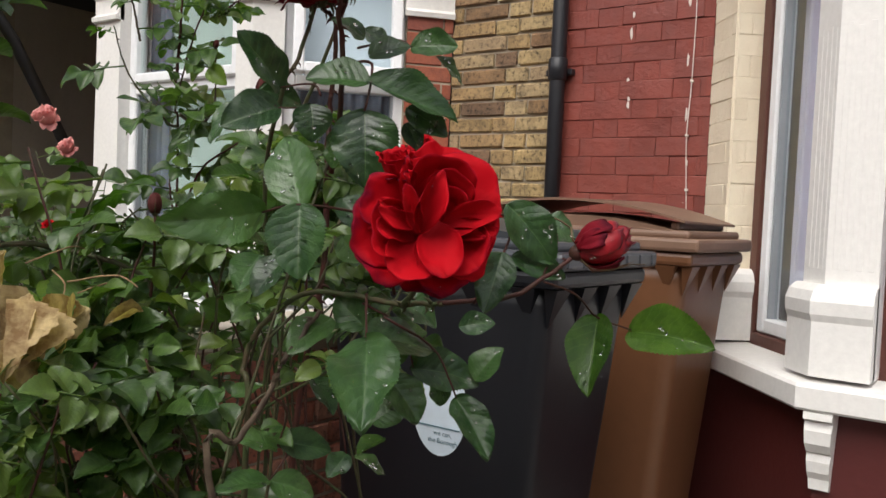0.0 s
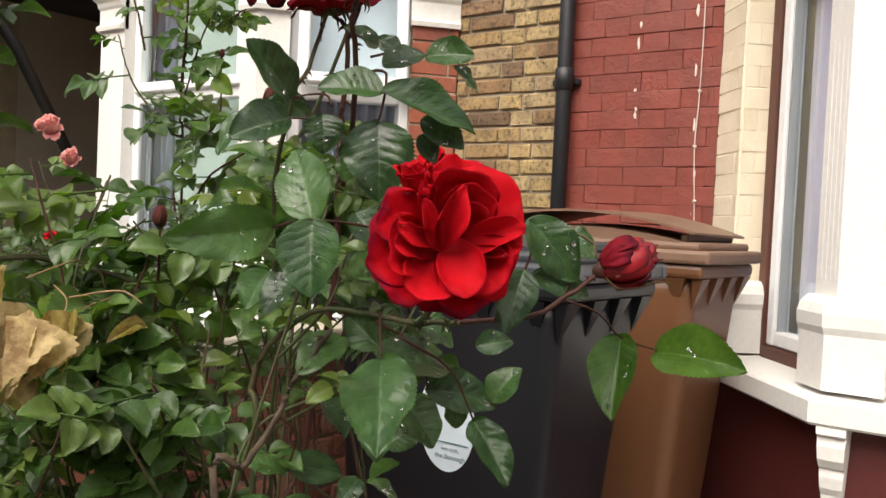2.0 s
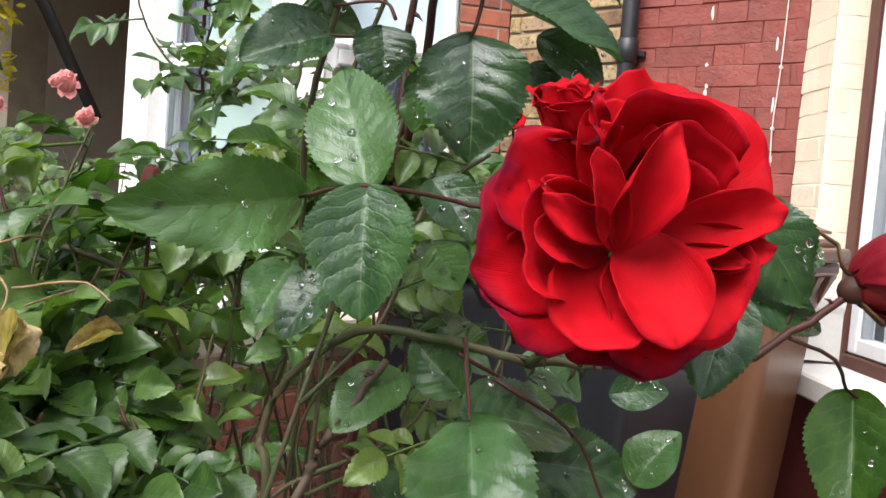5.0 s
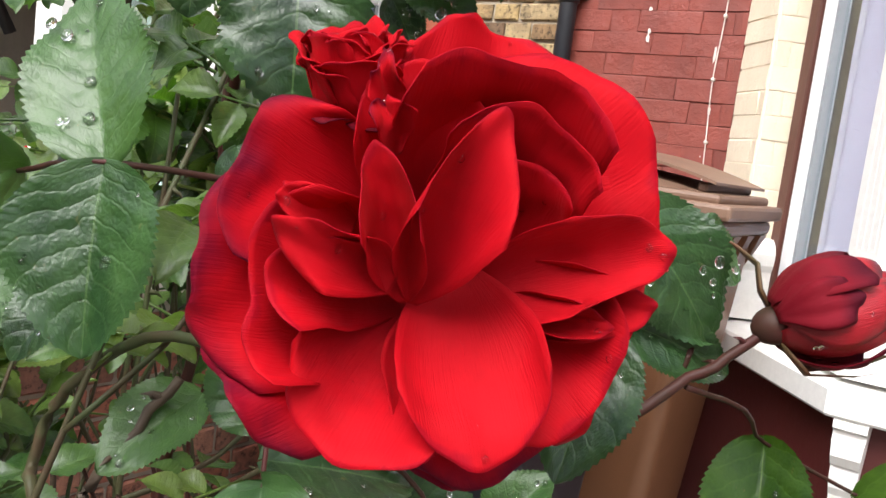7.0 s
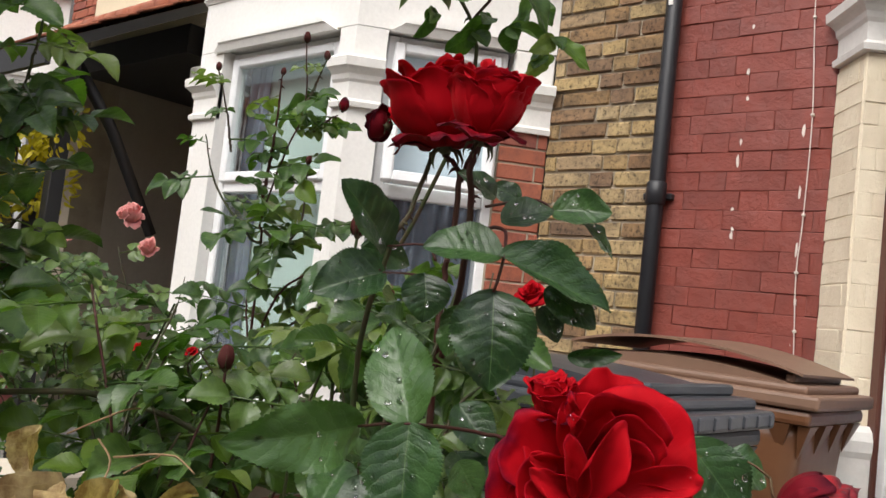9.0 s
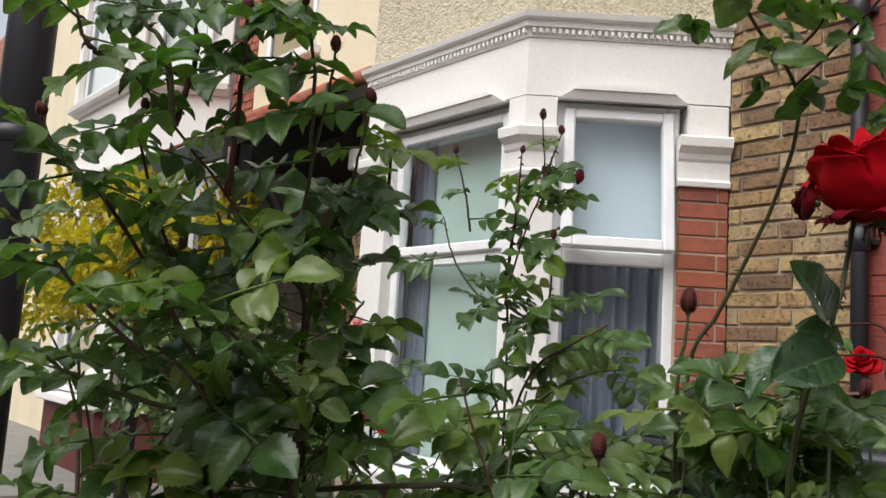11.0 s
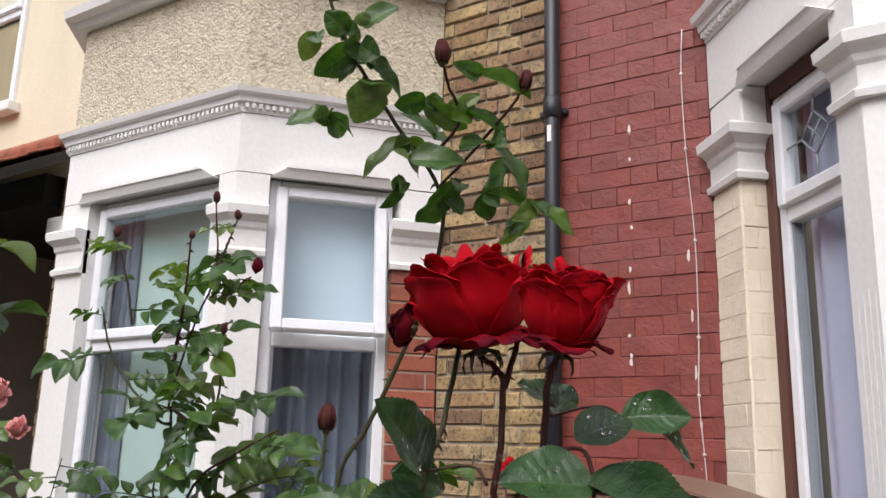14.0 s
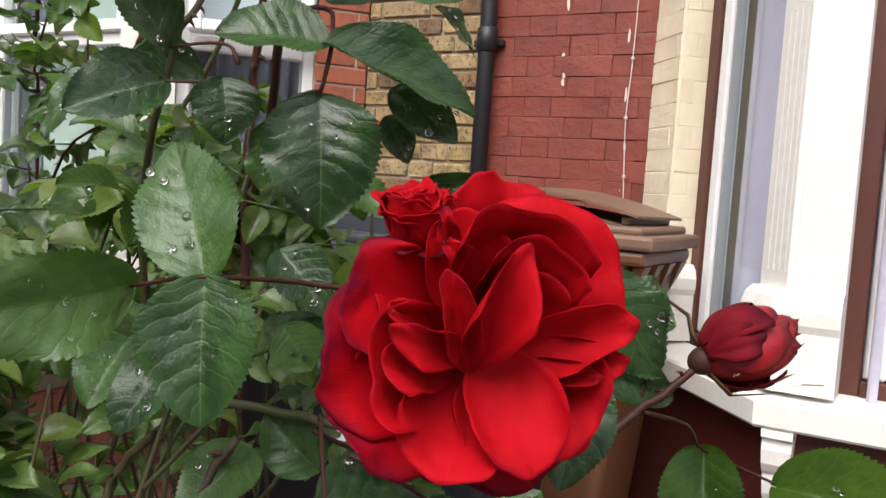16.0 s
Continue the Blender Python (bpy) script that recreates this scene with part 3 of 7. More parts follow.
def lay_bricks(parent, frame_m, s0, s1, z0, z1, material, course=0.0725, joint=0.009, depth=0.006, bond=("S", "H"), wob=0.002, name="brick", shift=0.0):
    """Courses of single bricks on a wall face; alike ones share a mesh."""
    st = [brick_mesh(0.215, course - joint, depth, material, wob) for _ in range(4)]
    hd = [brick_mesh(0.1025, course - joint, depth, material, wob) for _ in range(4)]
    row, z = 0, z0 + course / 2
    while z < z1:
        pattern = bond if row % 2 == 0 else bond[::-1]
        x = s0 - (0.0 if row % 2 == 0 else 0.056) - shift
        k = 0
        while x < s1 - 0.01:
            w = 0.215 if pattern[k % len(pattern)] == "S" else 0.1025
            a, b = max(x, s0), min(x + w, s1)
            if b - a > 0.02:
                o = new(name, random.choice(st if w > 0.2 else hd))
                o.matrix_world = frame_m @ Matrix.Translation(((a + b) / 2, random.uniform(-0.0015, 0.0015), z + random.uniform(-0.001, 0.001))) @ pose(0, 0, 0, 0, random.uniform(-0.35, 0.35), 0) @ Matrix.Diagonal(((b - a) / w, 1, 1, 1))
                o.parent = parent
            x += w + joint
            k += 1
        row += 1
        z += course


# ---- bays ----
def cap_profile(z0, z1):
    h = z1 - z0
    return [(-0.02, z0), (0.022, z0), (0.026, z0 + 0.02), (0.008, z0 + 0.035), (0.008, z0 + 0.5 * h), (0.018, z0 + 0.56 * h), (0.022, z0 + 0.66 * h),
            (0.04, z0 + 0.74 * h), (0.056, z0 + 0.78 * h), (0.06, z0 + 0.95 * h), (0.05, z1), (-0.02, z1)]


def plinth_profile(z0, z1):
    return [(-0.02, z0), (0.04, z0), (0.04, z0 + 0.6 * (z1 - z0)), (0.048, z0 + 0.68 * (z1 - z0)), (0.05, z0 + 0.82 * (z1 - z0)), (0.04, z0 + 0.93 * (z1 - z0)), (0.02, z1), (-0.02, z1)]


def clip_line(p, q, s0, s1):
    d = (Vector(q) - Vector(p)).normalized()
    return tuple(Vector(p) + d * s0), tuple(Vector(p) + d * s1)


def hood(parent, m, s0, s1, z, rise):
    """Shouldered hood over an opening: a splayed sloping soffit with a moulded ledge, chamfered at both ends."""
    bm = bmesh.new()
    c = 0.105
    prof = [(0.004, 0.0), (-0.02, 0.0), (-0.036, rise * 0.55), (-0.044, rise * 0.6), (-0.044, rise), (0.004, rise)]
    rows = []
    for y, dz in prof:
        k = c * dz / rise
        rows.append([bm.verts.new(m @ Vector((x, y, z + dz))) for x in (s0 + k, s1 - k)])
    for i in range(len(rows)):
        a, b = rows[i], rows[(i + 1) % len(rows)]
        bm.faces.new((a[0], a[1], b[1], b[0]))
    bm.faces.new([r[0] for r in rows]), bm.faces.new([r[1] for r in rows[::-1]])
    part("window_hood", bm, M_WHITE, parent)


def flutes(parent, m, s0, s1, z0, z1, n):
    """Raised ribs between the grooves of a fluted pilaster."""
    w = (s1 - s0) / n
    for i in range(n):
        box("flute_rib", m, (s0 + i * w + w * 0.22, s0 + (i + 1) * w - w * 0.22, -0.001, 0.004, z0, z1 - 0.01 * (i % 2)), M_WHITE, parent, 0.0009)


def window_unit(name, m, s0, s1, z0, z1, ztr, y, label, frame_w=0.05, open_top=False, casement=True, pad=0.0):
    """White plastic window: outer frame, transom, top light sash and fixed lower pane."""
    w = thing(name, label, "window", kind="structure")
    d0, d1 = y, y + 0.06
    box("window_frame", m, (s0, s0 + frame_w, d0, d1, z0, z1), M_UPVC, w, 0.006)
    box("window_frame", m, (s1 - frame_w, s1, d0, d1, z0, z1), M_UPVC, w, 0.006)
    box("window_frame", m, (s0 + frame_w, s1 - frame_w, d0 + 0.001, d1, z0, z0 + frame_w), M_UPVC, w, 0.006)
    box("window_frame", m, (s0 + frame_w, s1 - frame_w, d0 + 0.001, d1, z1 - frame_w, z1), M_UPVC, w, 0.006)
    box("transom", m, (s0 + frame_w, s1 - frame_w, d0 - 0.001, d1, ztr - 0.03, ztr + 0.03), M_UPVC, w, 0.006)
    a, b, c, e = s0 + frame_w * 0.6, s1 - frame_w * 0.6, ztr + 0.02, z1 - frame_w * 0.6
    fw = 0.048
    sash = new("top_sash")
    sash.parent = w
    dy = -0.024
    ms = m @ Matrix.Translation((0, d0, e)) @ Matrix.Rotation(radians(-7.5), 4, "X") @ Matrix.Translation((0, -d0, -e)) if open_top else m
    for dims in ((a, a + fw, d0 + dy, d0 + 0.03, c, e), (b - fw, b, d0 + dy, d0 + 0.03, c, e), (a + fw, b - fw, d0 + dy + 0.001, d0 + 0.03, c, c + fw), (a + fw, b - fw, d0 + dy + 0.001, d0 + 0.03, e - fw, e)):
        box("sash_bar", ms, dims, M_UPVC, sash, 0.007)
    p = box("pane", ms, (a + fw - 0.004, b - fw + 0.004, d0 + 0.004, d0 + 0.01, c + fw - 0.004, e - fw + 0.004), M_GLASS, w, 0)
    p.visible_shadow = False
    p = box("pane", m, (s0 + frame_w - 0.004, s1 - frame_w + 0.004, d0 + 0.03, d0 + 0.036, z0 + frame_w - 0.004, ztr - 0.026), M_GLASS, w, 0)
    p.visible_shadow = False
    for dims in ((s0 + frame_w, s0 + frame_w + 0.012, d0 + 0.012, d0 + 0.045, z0 + frame_w, ztr - 0.03), (s1 - frame_w - 0.012, s1 - frame_w, d0 + 0.012, d0 + 0.045, z0 + frame_w, ztr - 0.03)):
        box("gasket", m, dims, M_LEAD, w, 0)
    return w


def curtain(m, s0, s1, y, z0, z1, material, folds, depth, label, name="curtain"):
    """A hanging cloth in vertical folds, with thickness."""
    bm = bmesh.new()
    n = folds * 8
    rows = []
    for z in (z0, z1):
        front = [bm.verts.new(m @ Vector((s0 + (s1 - s0) * i / n, y + depth * math.sin(i / n * folds * 2 * math.pi + 0.7 * math.sin(i * 0.37)), z))) for i in range(n + 1)]
        back = [bm.verts.new(m @ Vector((s0 + (s1 - s0) * i / n, y + 0.003 + depth * math.sin(i / n * folds * 2 * math.pi + 0.7 * math.sin(i * 0.37)), z))) for i in range(n + 1)]
        rows.append((front, back))
    for i in range(n):
        for k in (0, 1):
            bm.faces.new((rows[0][k][i], rows[0][k][i + 1], rows[1][k][i + 1], rows[1][k][i]))
    ob = part(name, bm, material, None, smooth=True)
    return tagged(ob, label, name.replace("_", " "))


def bay(name, pts, label, brick_end, white_end, sill_z, head_z, cornice_z, upper_mat, upper_z, cant_first, dents=True, base_mat=M_DARKRED):
    """A canted bay: plinth wall, sill, pillars with caps, lintels with hoods, frieze and dentil cornice."""
    b = thing(name, label, "bay", kind="structure")
    t = 0.16
    names = ("left", "front", "right")
    sweep("plinth_wall", pts, [(-t, -0.02), (0, -0.02), (0, sill_z - 0.075), (-t, sill_z - 0.075)], base_mat, b)
    sweep("sill", pts, [(-t, sill_z - 0.073), (0.075, sill_z - 0.073), (0.082, sill_z - 0.066), (0.082, sill_z - 0.012), (0.075, sill_z - 0.004), (-t, sill_z + 0.01)], M_WHITE, b, "white-painted projecting window sill")
    sweep("frieze", pts, [(-t, head_z + 0.004), (0, head_z + 0.004), (0, cornice_z - 0.098), (-t, cornice_z - 0.098)], M_WHITE, b)
    sweep("cornice", pts, [(-t, cornice_z - 0.096), (0.006, cornice_z - 0.096), (0.01, cornice_z - 0.06), (0.03, cornice_z - 0.056), (0.034, cornice_z - 0.03), (0.055, cornice_z - 0.022), (0.062, cornice_z), (-t, cornice_z + 0.02)], M_WHITE, b)
    for k in range(3):
        m, ln = face_frame(pts[k], pts[k + 1])
        n = int(ln / 0.028)
        bm = bmesh.new()
        for i in range(n):
            add_box(bm, m, 0.01 + i * ln / n, 0.01 + i * ln / n + 0.015, -0.026, 0.0, cornice_z - 0.082, cornice_z - 0.062)
        if not (k == 0 and cant_first is None):
            part("dentil_course", bm, M_WHITE, b)
        else:
            bm.free()
    if upper_mat:
        sweep("upper_wall", pts, [(-t, cornice_z + 0.021), (-0.004, cornice_z + 0.021), (-0.004, upper_z), (-t, upper_z)], upper_mat, b)
        sweep("upper_sill", pts, [(-t, upper_z + 0.002), (0.04, upper_z + 0.002), (0.06, upper_z + 0.03), (0.1, upper_z + 0.04), (0.11, upper_z + 0.08), (-t, upper_z + 0.09)], M_WHITE, b)
        sweep("upper_window_band", pts, [(-t, upper_z + 0.092), (-0.02, upper_z + 0.092), (-0.02, upper_z + 1.9), (-t, upper_z + 1.9)], M_WHITE, b)
    return b


SILL_L, HEAD_L, CORN_L = 0.62, 2.285, 2.64
SILL_R, HEAD_R, CORN_R = 0.675, 2.44, 2.80
bay_left = bay("bay_left", BAY_L, "white-painted canted bay of the neighbouring house with pebbledash above", 0, 0, SILL_L, HEAD_L, CORN_L, M_PEBBLE, 3.2, True)
bay_right = bay("bay_right", BAY_R, "white and cream painted canted bay with a dark red base", 0, 0, SILL_R, HEAD_R, CORN_R, M_CREAMWALL, 3.75, True)
bay_far = bay("bay_far", BAY_F, "white-painted two-storey bay of a house further along", 0, 0, 0.62, 2.285, 2.64, M_WHITE, 3.3, True)


def pier(b, m, s0, s1, z0, z1, material, depth=0.16, name="pillar"):
    return box(name, m, (s0, s1, 0.0, depth, z0, z1), material, b, 0.006)


# neighbouring bay: pillars, piers and openings
mL0, lnc = face_frame(BAY_L[0], BAY_L[1])
mL1, lnf = face_frame(BAY_L[1], BAY_L[2])
mL2, _ = face_frame(BAY_L[2], BAY_L[3])


def corner_pillar(b, pts, i, a, c, z0, z1, cap0, cap1, plinth_z, material=M_WHITE):
    """Pillar round a corner of the bay, with cap and base; a and c are its widths on the two faces."""
    p1 = clip_line(pts[i], pts[i - 1], 0, a)[1]
    p2 = clip_line(pts[i], pts[i + 1], 0, c)[1]
    line = [p1, pts[i], p2]
    sweep("pillar", line, [(-0.13, z0), (0, z0), (0, z1), (-0.13, z1)], material, b, "white fluted bay pillar")
    sweep("pillar_cap", line, cap_profile(cap0, cap1), M_WHITE, b)
    sweep("pillar_base", line, plinth_profile(z0 + 0.002, plinth_z), M_WHITE, b)


corner_pillar(bay_left, BAY_L, 2, 0.1, 0.135, SILL_L + 0.01, HEAD_L, 1.935, 2.145, 0.88)
corner_pillar(bay_left, BAY_L, 1, 0.135, 0.2, SILL_L + 0.01, HEAD_L, 1.945, 2.15, 0.88)
flutes(bay_left, mL2, 0.015, 0.125, 0.9, 1.45, 5)
flutes(bay_left, mL1, lnf - 0.09, lnf - 0.01, 0.9, 1.45, 4)
# end pier of the right cant: red brick below a white cap
pier(bay_left, mL2, 0.66, 0.868, SILL_L + 0.01, 1.925, M_MORTAR, 0.14, "brick_pier")
lay_bricks(bay_left, mL2, 0.66, 0.866, SILL_L + 0.012, 1.92, M_ORANGE, 0.0725, 0.008, 0.006, ("S",), 0.0012)
sweep("pier_cap", list(clip_line(BAY_L[2], BAY_L[3], 0.65, 0.869)), cap_profile(1.928, 2.14), M_WHITE, bay_left)
pier(bay_left, mL2, 0.69, 0.868, 2.142, HEAD_L, M_WHITE, 0.14, "pier_head")
pier(bay_left, mL0, 0.0, 0.2, SILL_L + 0.01, HEAD_L, M_WHITE, 0.14, "pier_head")
sweep("pier_cap", list(clip_line(BAY_L[0], BAY_L[1], 0.0, 0.21)), cap_profile(1.928, 2.14), M_WHITE, bay_left)
hood(bay_left, mL2, 0.135, 0.69, HEAD_L - 0.01, 0.062)
hood(bay_left, mL1, 0.13, lnf - 0.11, HEAD_L - 0.01, 0.062)
window_unit("window_1", mL2, 0.14, 0.67, SILL_L + 0.02, HEAD_L - 0.005, 1.615, 0.05, "white plastic window with an open top light", open_top=True)
window_unit("window_2", mL1, 0.2, lnf - 0.1, SILL_L + 0.02, HEAD_L - 0.005, 1.615, 0.06, "wide white plastic window with a pale blind")
window_unit("window_3", mL0, 0.2, 0.735, SILL_L + 0.02, HEAD_L - 0.005, 1.615, 0.06, "white plastic window of the bay")
curtain(mL2, 0.17, 0.66, 0.2, SILL_L, 1.62, M_CURTBLUE, 7, 0.022, "grey-blue curtain hanging in folds behind the glass")
tagged(box("roller_blind", mL2, (0.17, 0.66, 0.17, 0.174, 1.62, 2.28), M_WHITEBLIND, None, 0), "pale blue roller blind behind the top light", "blind")
tagged(box("roller_blind", mL1, (0.34, lnf - 0.12, 0.2, 0.204, SILL_L, 2.28), M_NETGREEN, None, 0), "pale green blind behind the wide window", "blind")
curtain(mL1, 0.2, 0.36, 0.18, SILL_L, 2.27, M_CURTBLUE, 3, 0.02, "dark curtain drawn to the side")

# own bay: cream pier, pillar, window
mR0, _ = face_frame(BAY_R[0], BAY_R[1])
mR1, lnr = face_frame(BAY_R[1], BAY_R[2])
lay_bricks(bay_right, mR0, 0.0, 0.195, 0.93, 2.105, M_CREAM, 0.0725, 0.0025, 0.0022, ("S",), 0.0015, "painted_brick")
pier(bay_right, mR0, 0.0, 0.2, SILL_R + 0.01, 2.11, M_CREAM, 0.2, "cream_pier")
lay_bricks(bay_right, face_frame(tuple((mR0 @ Vector((0.2, 0, 0)))[:2]), tuple((mR0 @ Vector((0.2, 0.11, 0)))[:2]))[0], 0.004, 0.108, 0.93, 2.105, M_CREAM, 0.0725, 0.0025, 0.0022, ("H",), 0.0015, "painted_brick")
RET = [BAY_R[0], tuple((mR0 @ Vector((0.2, 0, 0)))[:2]), tuple((mR0 @ Vector((0.2, 0.11, 0)))[:2])]
sweep("pier_cap", RET, cap_profile(2.11, 2.30), M_WHITE, bay_right)
sweep("pier_base", RET, plinth_profile(SILL_R + 0.012, 0.93), M_WHITE, bay_right)
pier(bay_right, mR0, 0.0, 0.235, 2.302, HEAD_R, M_WHITE, 0.2, "pier_head")
corner_pillar(bay_right, BAY_R, 1, 0.115, 0.13, SILL_R + 0.01, HEAD_R, 2.12, 2.305, 0.93)
flutes(bay_right, mR0, 0.765, 0.86, 0.97, 1.62, 4)
flutes(bay_right, mR1, 0.01, 0.125, 0.97, 1.62, 4)
hood(bay_right, mR0, 0.235, 0.79, HEAD_R - 0.02, 0.07)
hood(bay_right, mR1, 0.12, lnr - 0.12, HEAD_R - 0.02, 0.07)
corner_pillar(bay_right, BAY_R, 2, 0.13, 0.115, SILL_R + 0.01, HEAD_R, 2.12, 2.305, 0.93)
for nm, m, a, c in (("timber_frame", mR0, 0.2, 0.795), ("timber_frame", mR1, 0.12, lnr - 0.12)):
    for dims in ((a, a + 0.055, 0.09, 0.17, SILL_R, HEAD_R), (c - 0.055, c, 0.09, 0.17, SILL_R, HEAD_R), (a + 0.055, c - 0.055, 0.091, 0.17, HEAD_R - 0.06, HEAD_R), (a + 0.055, c - 0.055, 0.085, 0.17, SILL_R, SILL_R + 0.045)):
        box(nm, m, dims, M_BROWNWOOD, bay_right, 0.004)
w4 = window_unit("window_4", mR0, 0.257, 0.74, SILL_R + 0.047, HEAD_R - 0.062, 1.965, 0.1, "white plastic window with leaded top light")
w5 = window_unit("window_5", mR1, 0.18, lnr - 0.18, SILL_R + 0.047, HEAD_R - 0.062, 1.965, 0.1, "white plastic front window of the bay")


def leaded(m, s0, s1, z0, z1, y, parent):
    """Lead cames: a diamond in the middle with bars to the edges."""
    cx, cz, rx, rz = (s0 + s1) / 2, (z0 + z1) / 2, (s1 - s0) * 0.22, (z1 - z0) * 0.26
    seg = [((cx - rx, cz), (cx, cz + rz)), ((cx, cz + rz), (cx + rx, cz)), ((cx + rx, cz), (cx, cz - rz)), ((cx, cz - rz), (cx - rx, cz)),
           ((cx - rx / 2, cz - rz / 2), (cx + rx / 2, cz + rz / 2)), ((cx - rx / 2, cz + rz / 2), (cx + rx / 2, cz - rz / 2)),
           ((s0, cz), (cx - rx, cz)), ((cx + rx, cz), (s1, cz)), ((cx, z0), (cx, cz - rz)), ((cx, cz + rz), (cx, z1))]
    for (a, b), (c, d) in seg:
        tube("lead_came", [m @ Vector((a, y, b)), m @ Vector((c, y, d))], 0.004, M_LEAD, parent, 6)


leaded(mR0, 0.33, 0.665, 2.04, 2.31, 0.098, w4)
curtain(mR0, 0.28, 0.98, 0.2, SILL_R, HEAD_R, M_NETLILAC, 6, 0.02, "lilac lace net curtain in soft folds", "net_curtain")
curtain(mR1, 0.15, lnr - 0.15, 0.24, SILL_R, HEAD_R, M_NETLILAC, 14, 0.02, "lilac lace net curtain in soft folds", "net_curtain")


def bracket(m, s, z):
    """Scrolled bracket under the sill corner."""
    bm = bmesh.new()
    prof = [(0.0, 0.0), (-0.078, 0.0), (-0.08, -0.018), (-0.062, -0.026), (-0.07, -0.05), (-0.066, -0.085), (-0.05, -0.108), (-0.04, -0.112), (-0.044, -0.135), (-0.038, -0.165), (-0.024, -0.185), (-0.02, -0.215), (0.0, -0.22)]
    a = [bm.verts.new(m @ Vector((s - 0.036 - 0.05 * dz, y, z + dz))) for y, dz in prof]
    b = [bm.verts.new(m @ Vector((s + 0.036 + 0.05 * dz, y, z + dz))) for y, dz in prof]
    for i in range(len(prof)):
        j = (i + 1) % len(prof)
        bm.faces.new((a[i], a[j], b[j], b[i]))
    bm.faces.new(a), bm.faces.new(b[::-1])
    part("bracket", bm, M_WHITE, bay_right, "scrolled white sill bracket")


bracket(mR1, 0.02, SILL_R - 0.075)
bracket(mR1, lnr - 0.05, SILL_R - 0.075)

# far bay: pillars and upper windows
mF0, lf0 = face_frame(BAY_F[0], BAY_F[1])
mF1, lf1 = face_frame(BAY_F[1], BAY_F[2])
mF2, lf2 = face_frame(BAY_F[2], BAY_F[3])
corner_pillar(bay_far, BAY_F, 1, 0.13, 0.18, 0.63, 2.285, 1.935, 2.145, 0.88)
corner_pillar(bay_far, BAY_F, 2, 0.18, 0.13, 0.63, 2.285, 1.935, 2.145, 0.88)
window_unit("window_6", mF1, 0.19, lf1 - 0.19, 0.64, 2.28, 1.6, 0.06, "white window of the far bay")
window_unit("window_7", mF2, 0.14, 0.7, 0.64, 2.28, 1.6, 0.06, "white window of the far bay")
window_unit("window_8", mF1, 0.25, lf1 - 0.25, 3.42, 4.8, 4.3, -0.04, "upper white window of the far bay")
window_unit("window_9", mF2, 0.2, 0.68, 3.42, 4.8, 4.3, -0.04, "upper white window of the far bay")
for m, ln in ((mF1, lf1), (mF2, lf2)):
    for s in (0.05, ln - 0.05):
        box("upper_pillar", m, (s - 0.05, s + 0.05, -0.06, 0.0, 3.4, 4.6), M_WHITE, bay_far, 0.006)
        box("upper_pillar_cap", m, (s - 0.07, s + 0.07, -0.08, 0.0, 4.5, 4.62), M_WHITE, bay_far, 0.012)
w10 = window_unit("window_10", Matrix.Translation((0, 3.07, 0)), -6.35, -5.62, 3.4, 4.5, 4.1, -0.03, "small white window in the cream upper wall")
box("window_sill", None, (-6.42, -5.55, 2.98, 3.068, 3.33, 3.4), M_WHITE, w10, 0.006)
# party band on the pier beside the porch
box("string_course", None, (-4.95, -4.46, 2.99, 3.086, 2.36, 2.5), M_WHITE, wall_left, 0.01)

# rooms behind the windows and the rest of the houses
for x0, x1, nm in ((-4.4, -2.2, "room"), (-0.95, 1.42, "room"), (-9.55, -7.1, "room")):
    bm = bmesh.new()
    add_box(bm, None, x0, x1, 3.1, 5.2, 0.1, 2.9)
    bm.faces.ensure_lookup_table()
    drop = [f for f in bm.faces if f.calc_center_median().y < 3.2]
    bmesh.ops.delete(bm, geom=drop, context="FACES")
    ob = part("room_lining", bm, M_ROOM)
    tagged(ob, "room walls behind the bay, coloured dark to look unlit", "room", kind="structure")
roof_all = box("house_roof", None, (-12, 4, 2.9, 9, 6.2, 6.5), M_TILE, None, 0)
tagged(roof_all, "tiled roof over the terrace of houses", "roof", kind="structure")
tagged(box("wall_right", None, (1.465, 4, 3.08, 3.36, -0.02, 6.2), M_REDPAINT, None, 0), "red-painted house wall past the bay", "wall", kind="structure")
tagged(box("wall_far", None, (-14, -9.6, 3.08, 3.36, -0.02, 6.2), M_CREAMWALL, None, 0), "cream wall of the far house", "wall", kind="structure")

# downpipe on the party line
pipe = thing("downpipe", "black cast-iron downpipe fixed to the house wall", "downpipe")
tube("pipe", [(-1.603, 3.03, 0.05), (-1.603, 3.03, 1.62), (-1.603, 3.03, 6.1)], 0.031, M_PIPE, pipe, 20)
for z in (1.67, 2.55, 0.85):
    tube("collar", [(-1.603, 3.03, z - 0.045), (-1.603, 3.03, z - 0.04), (-1.603, 3.03, z + 0.04), (-1.603, 3.03, z + 0.045)], [0.032, 0.038, 0.038, 0.032], M_PIPE, pipe, 20)
    box("bracket", None, (-1.67, -1.55, 3.05, 3.082, z - 0.02, z + 0.005), M_PIPE, pipe, 0.004)
box("paint_scrape", None, (-1.611, -1.593, 2.9965, 3.002, 2.4, 2.47), M_WHITE, pipe, 0.001)

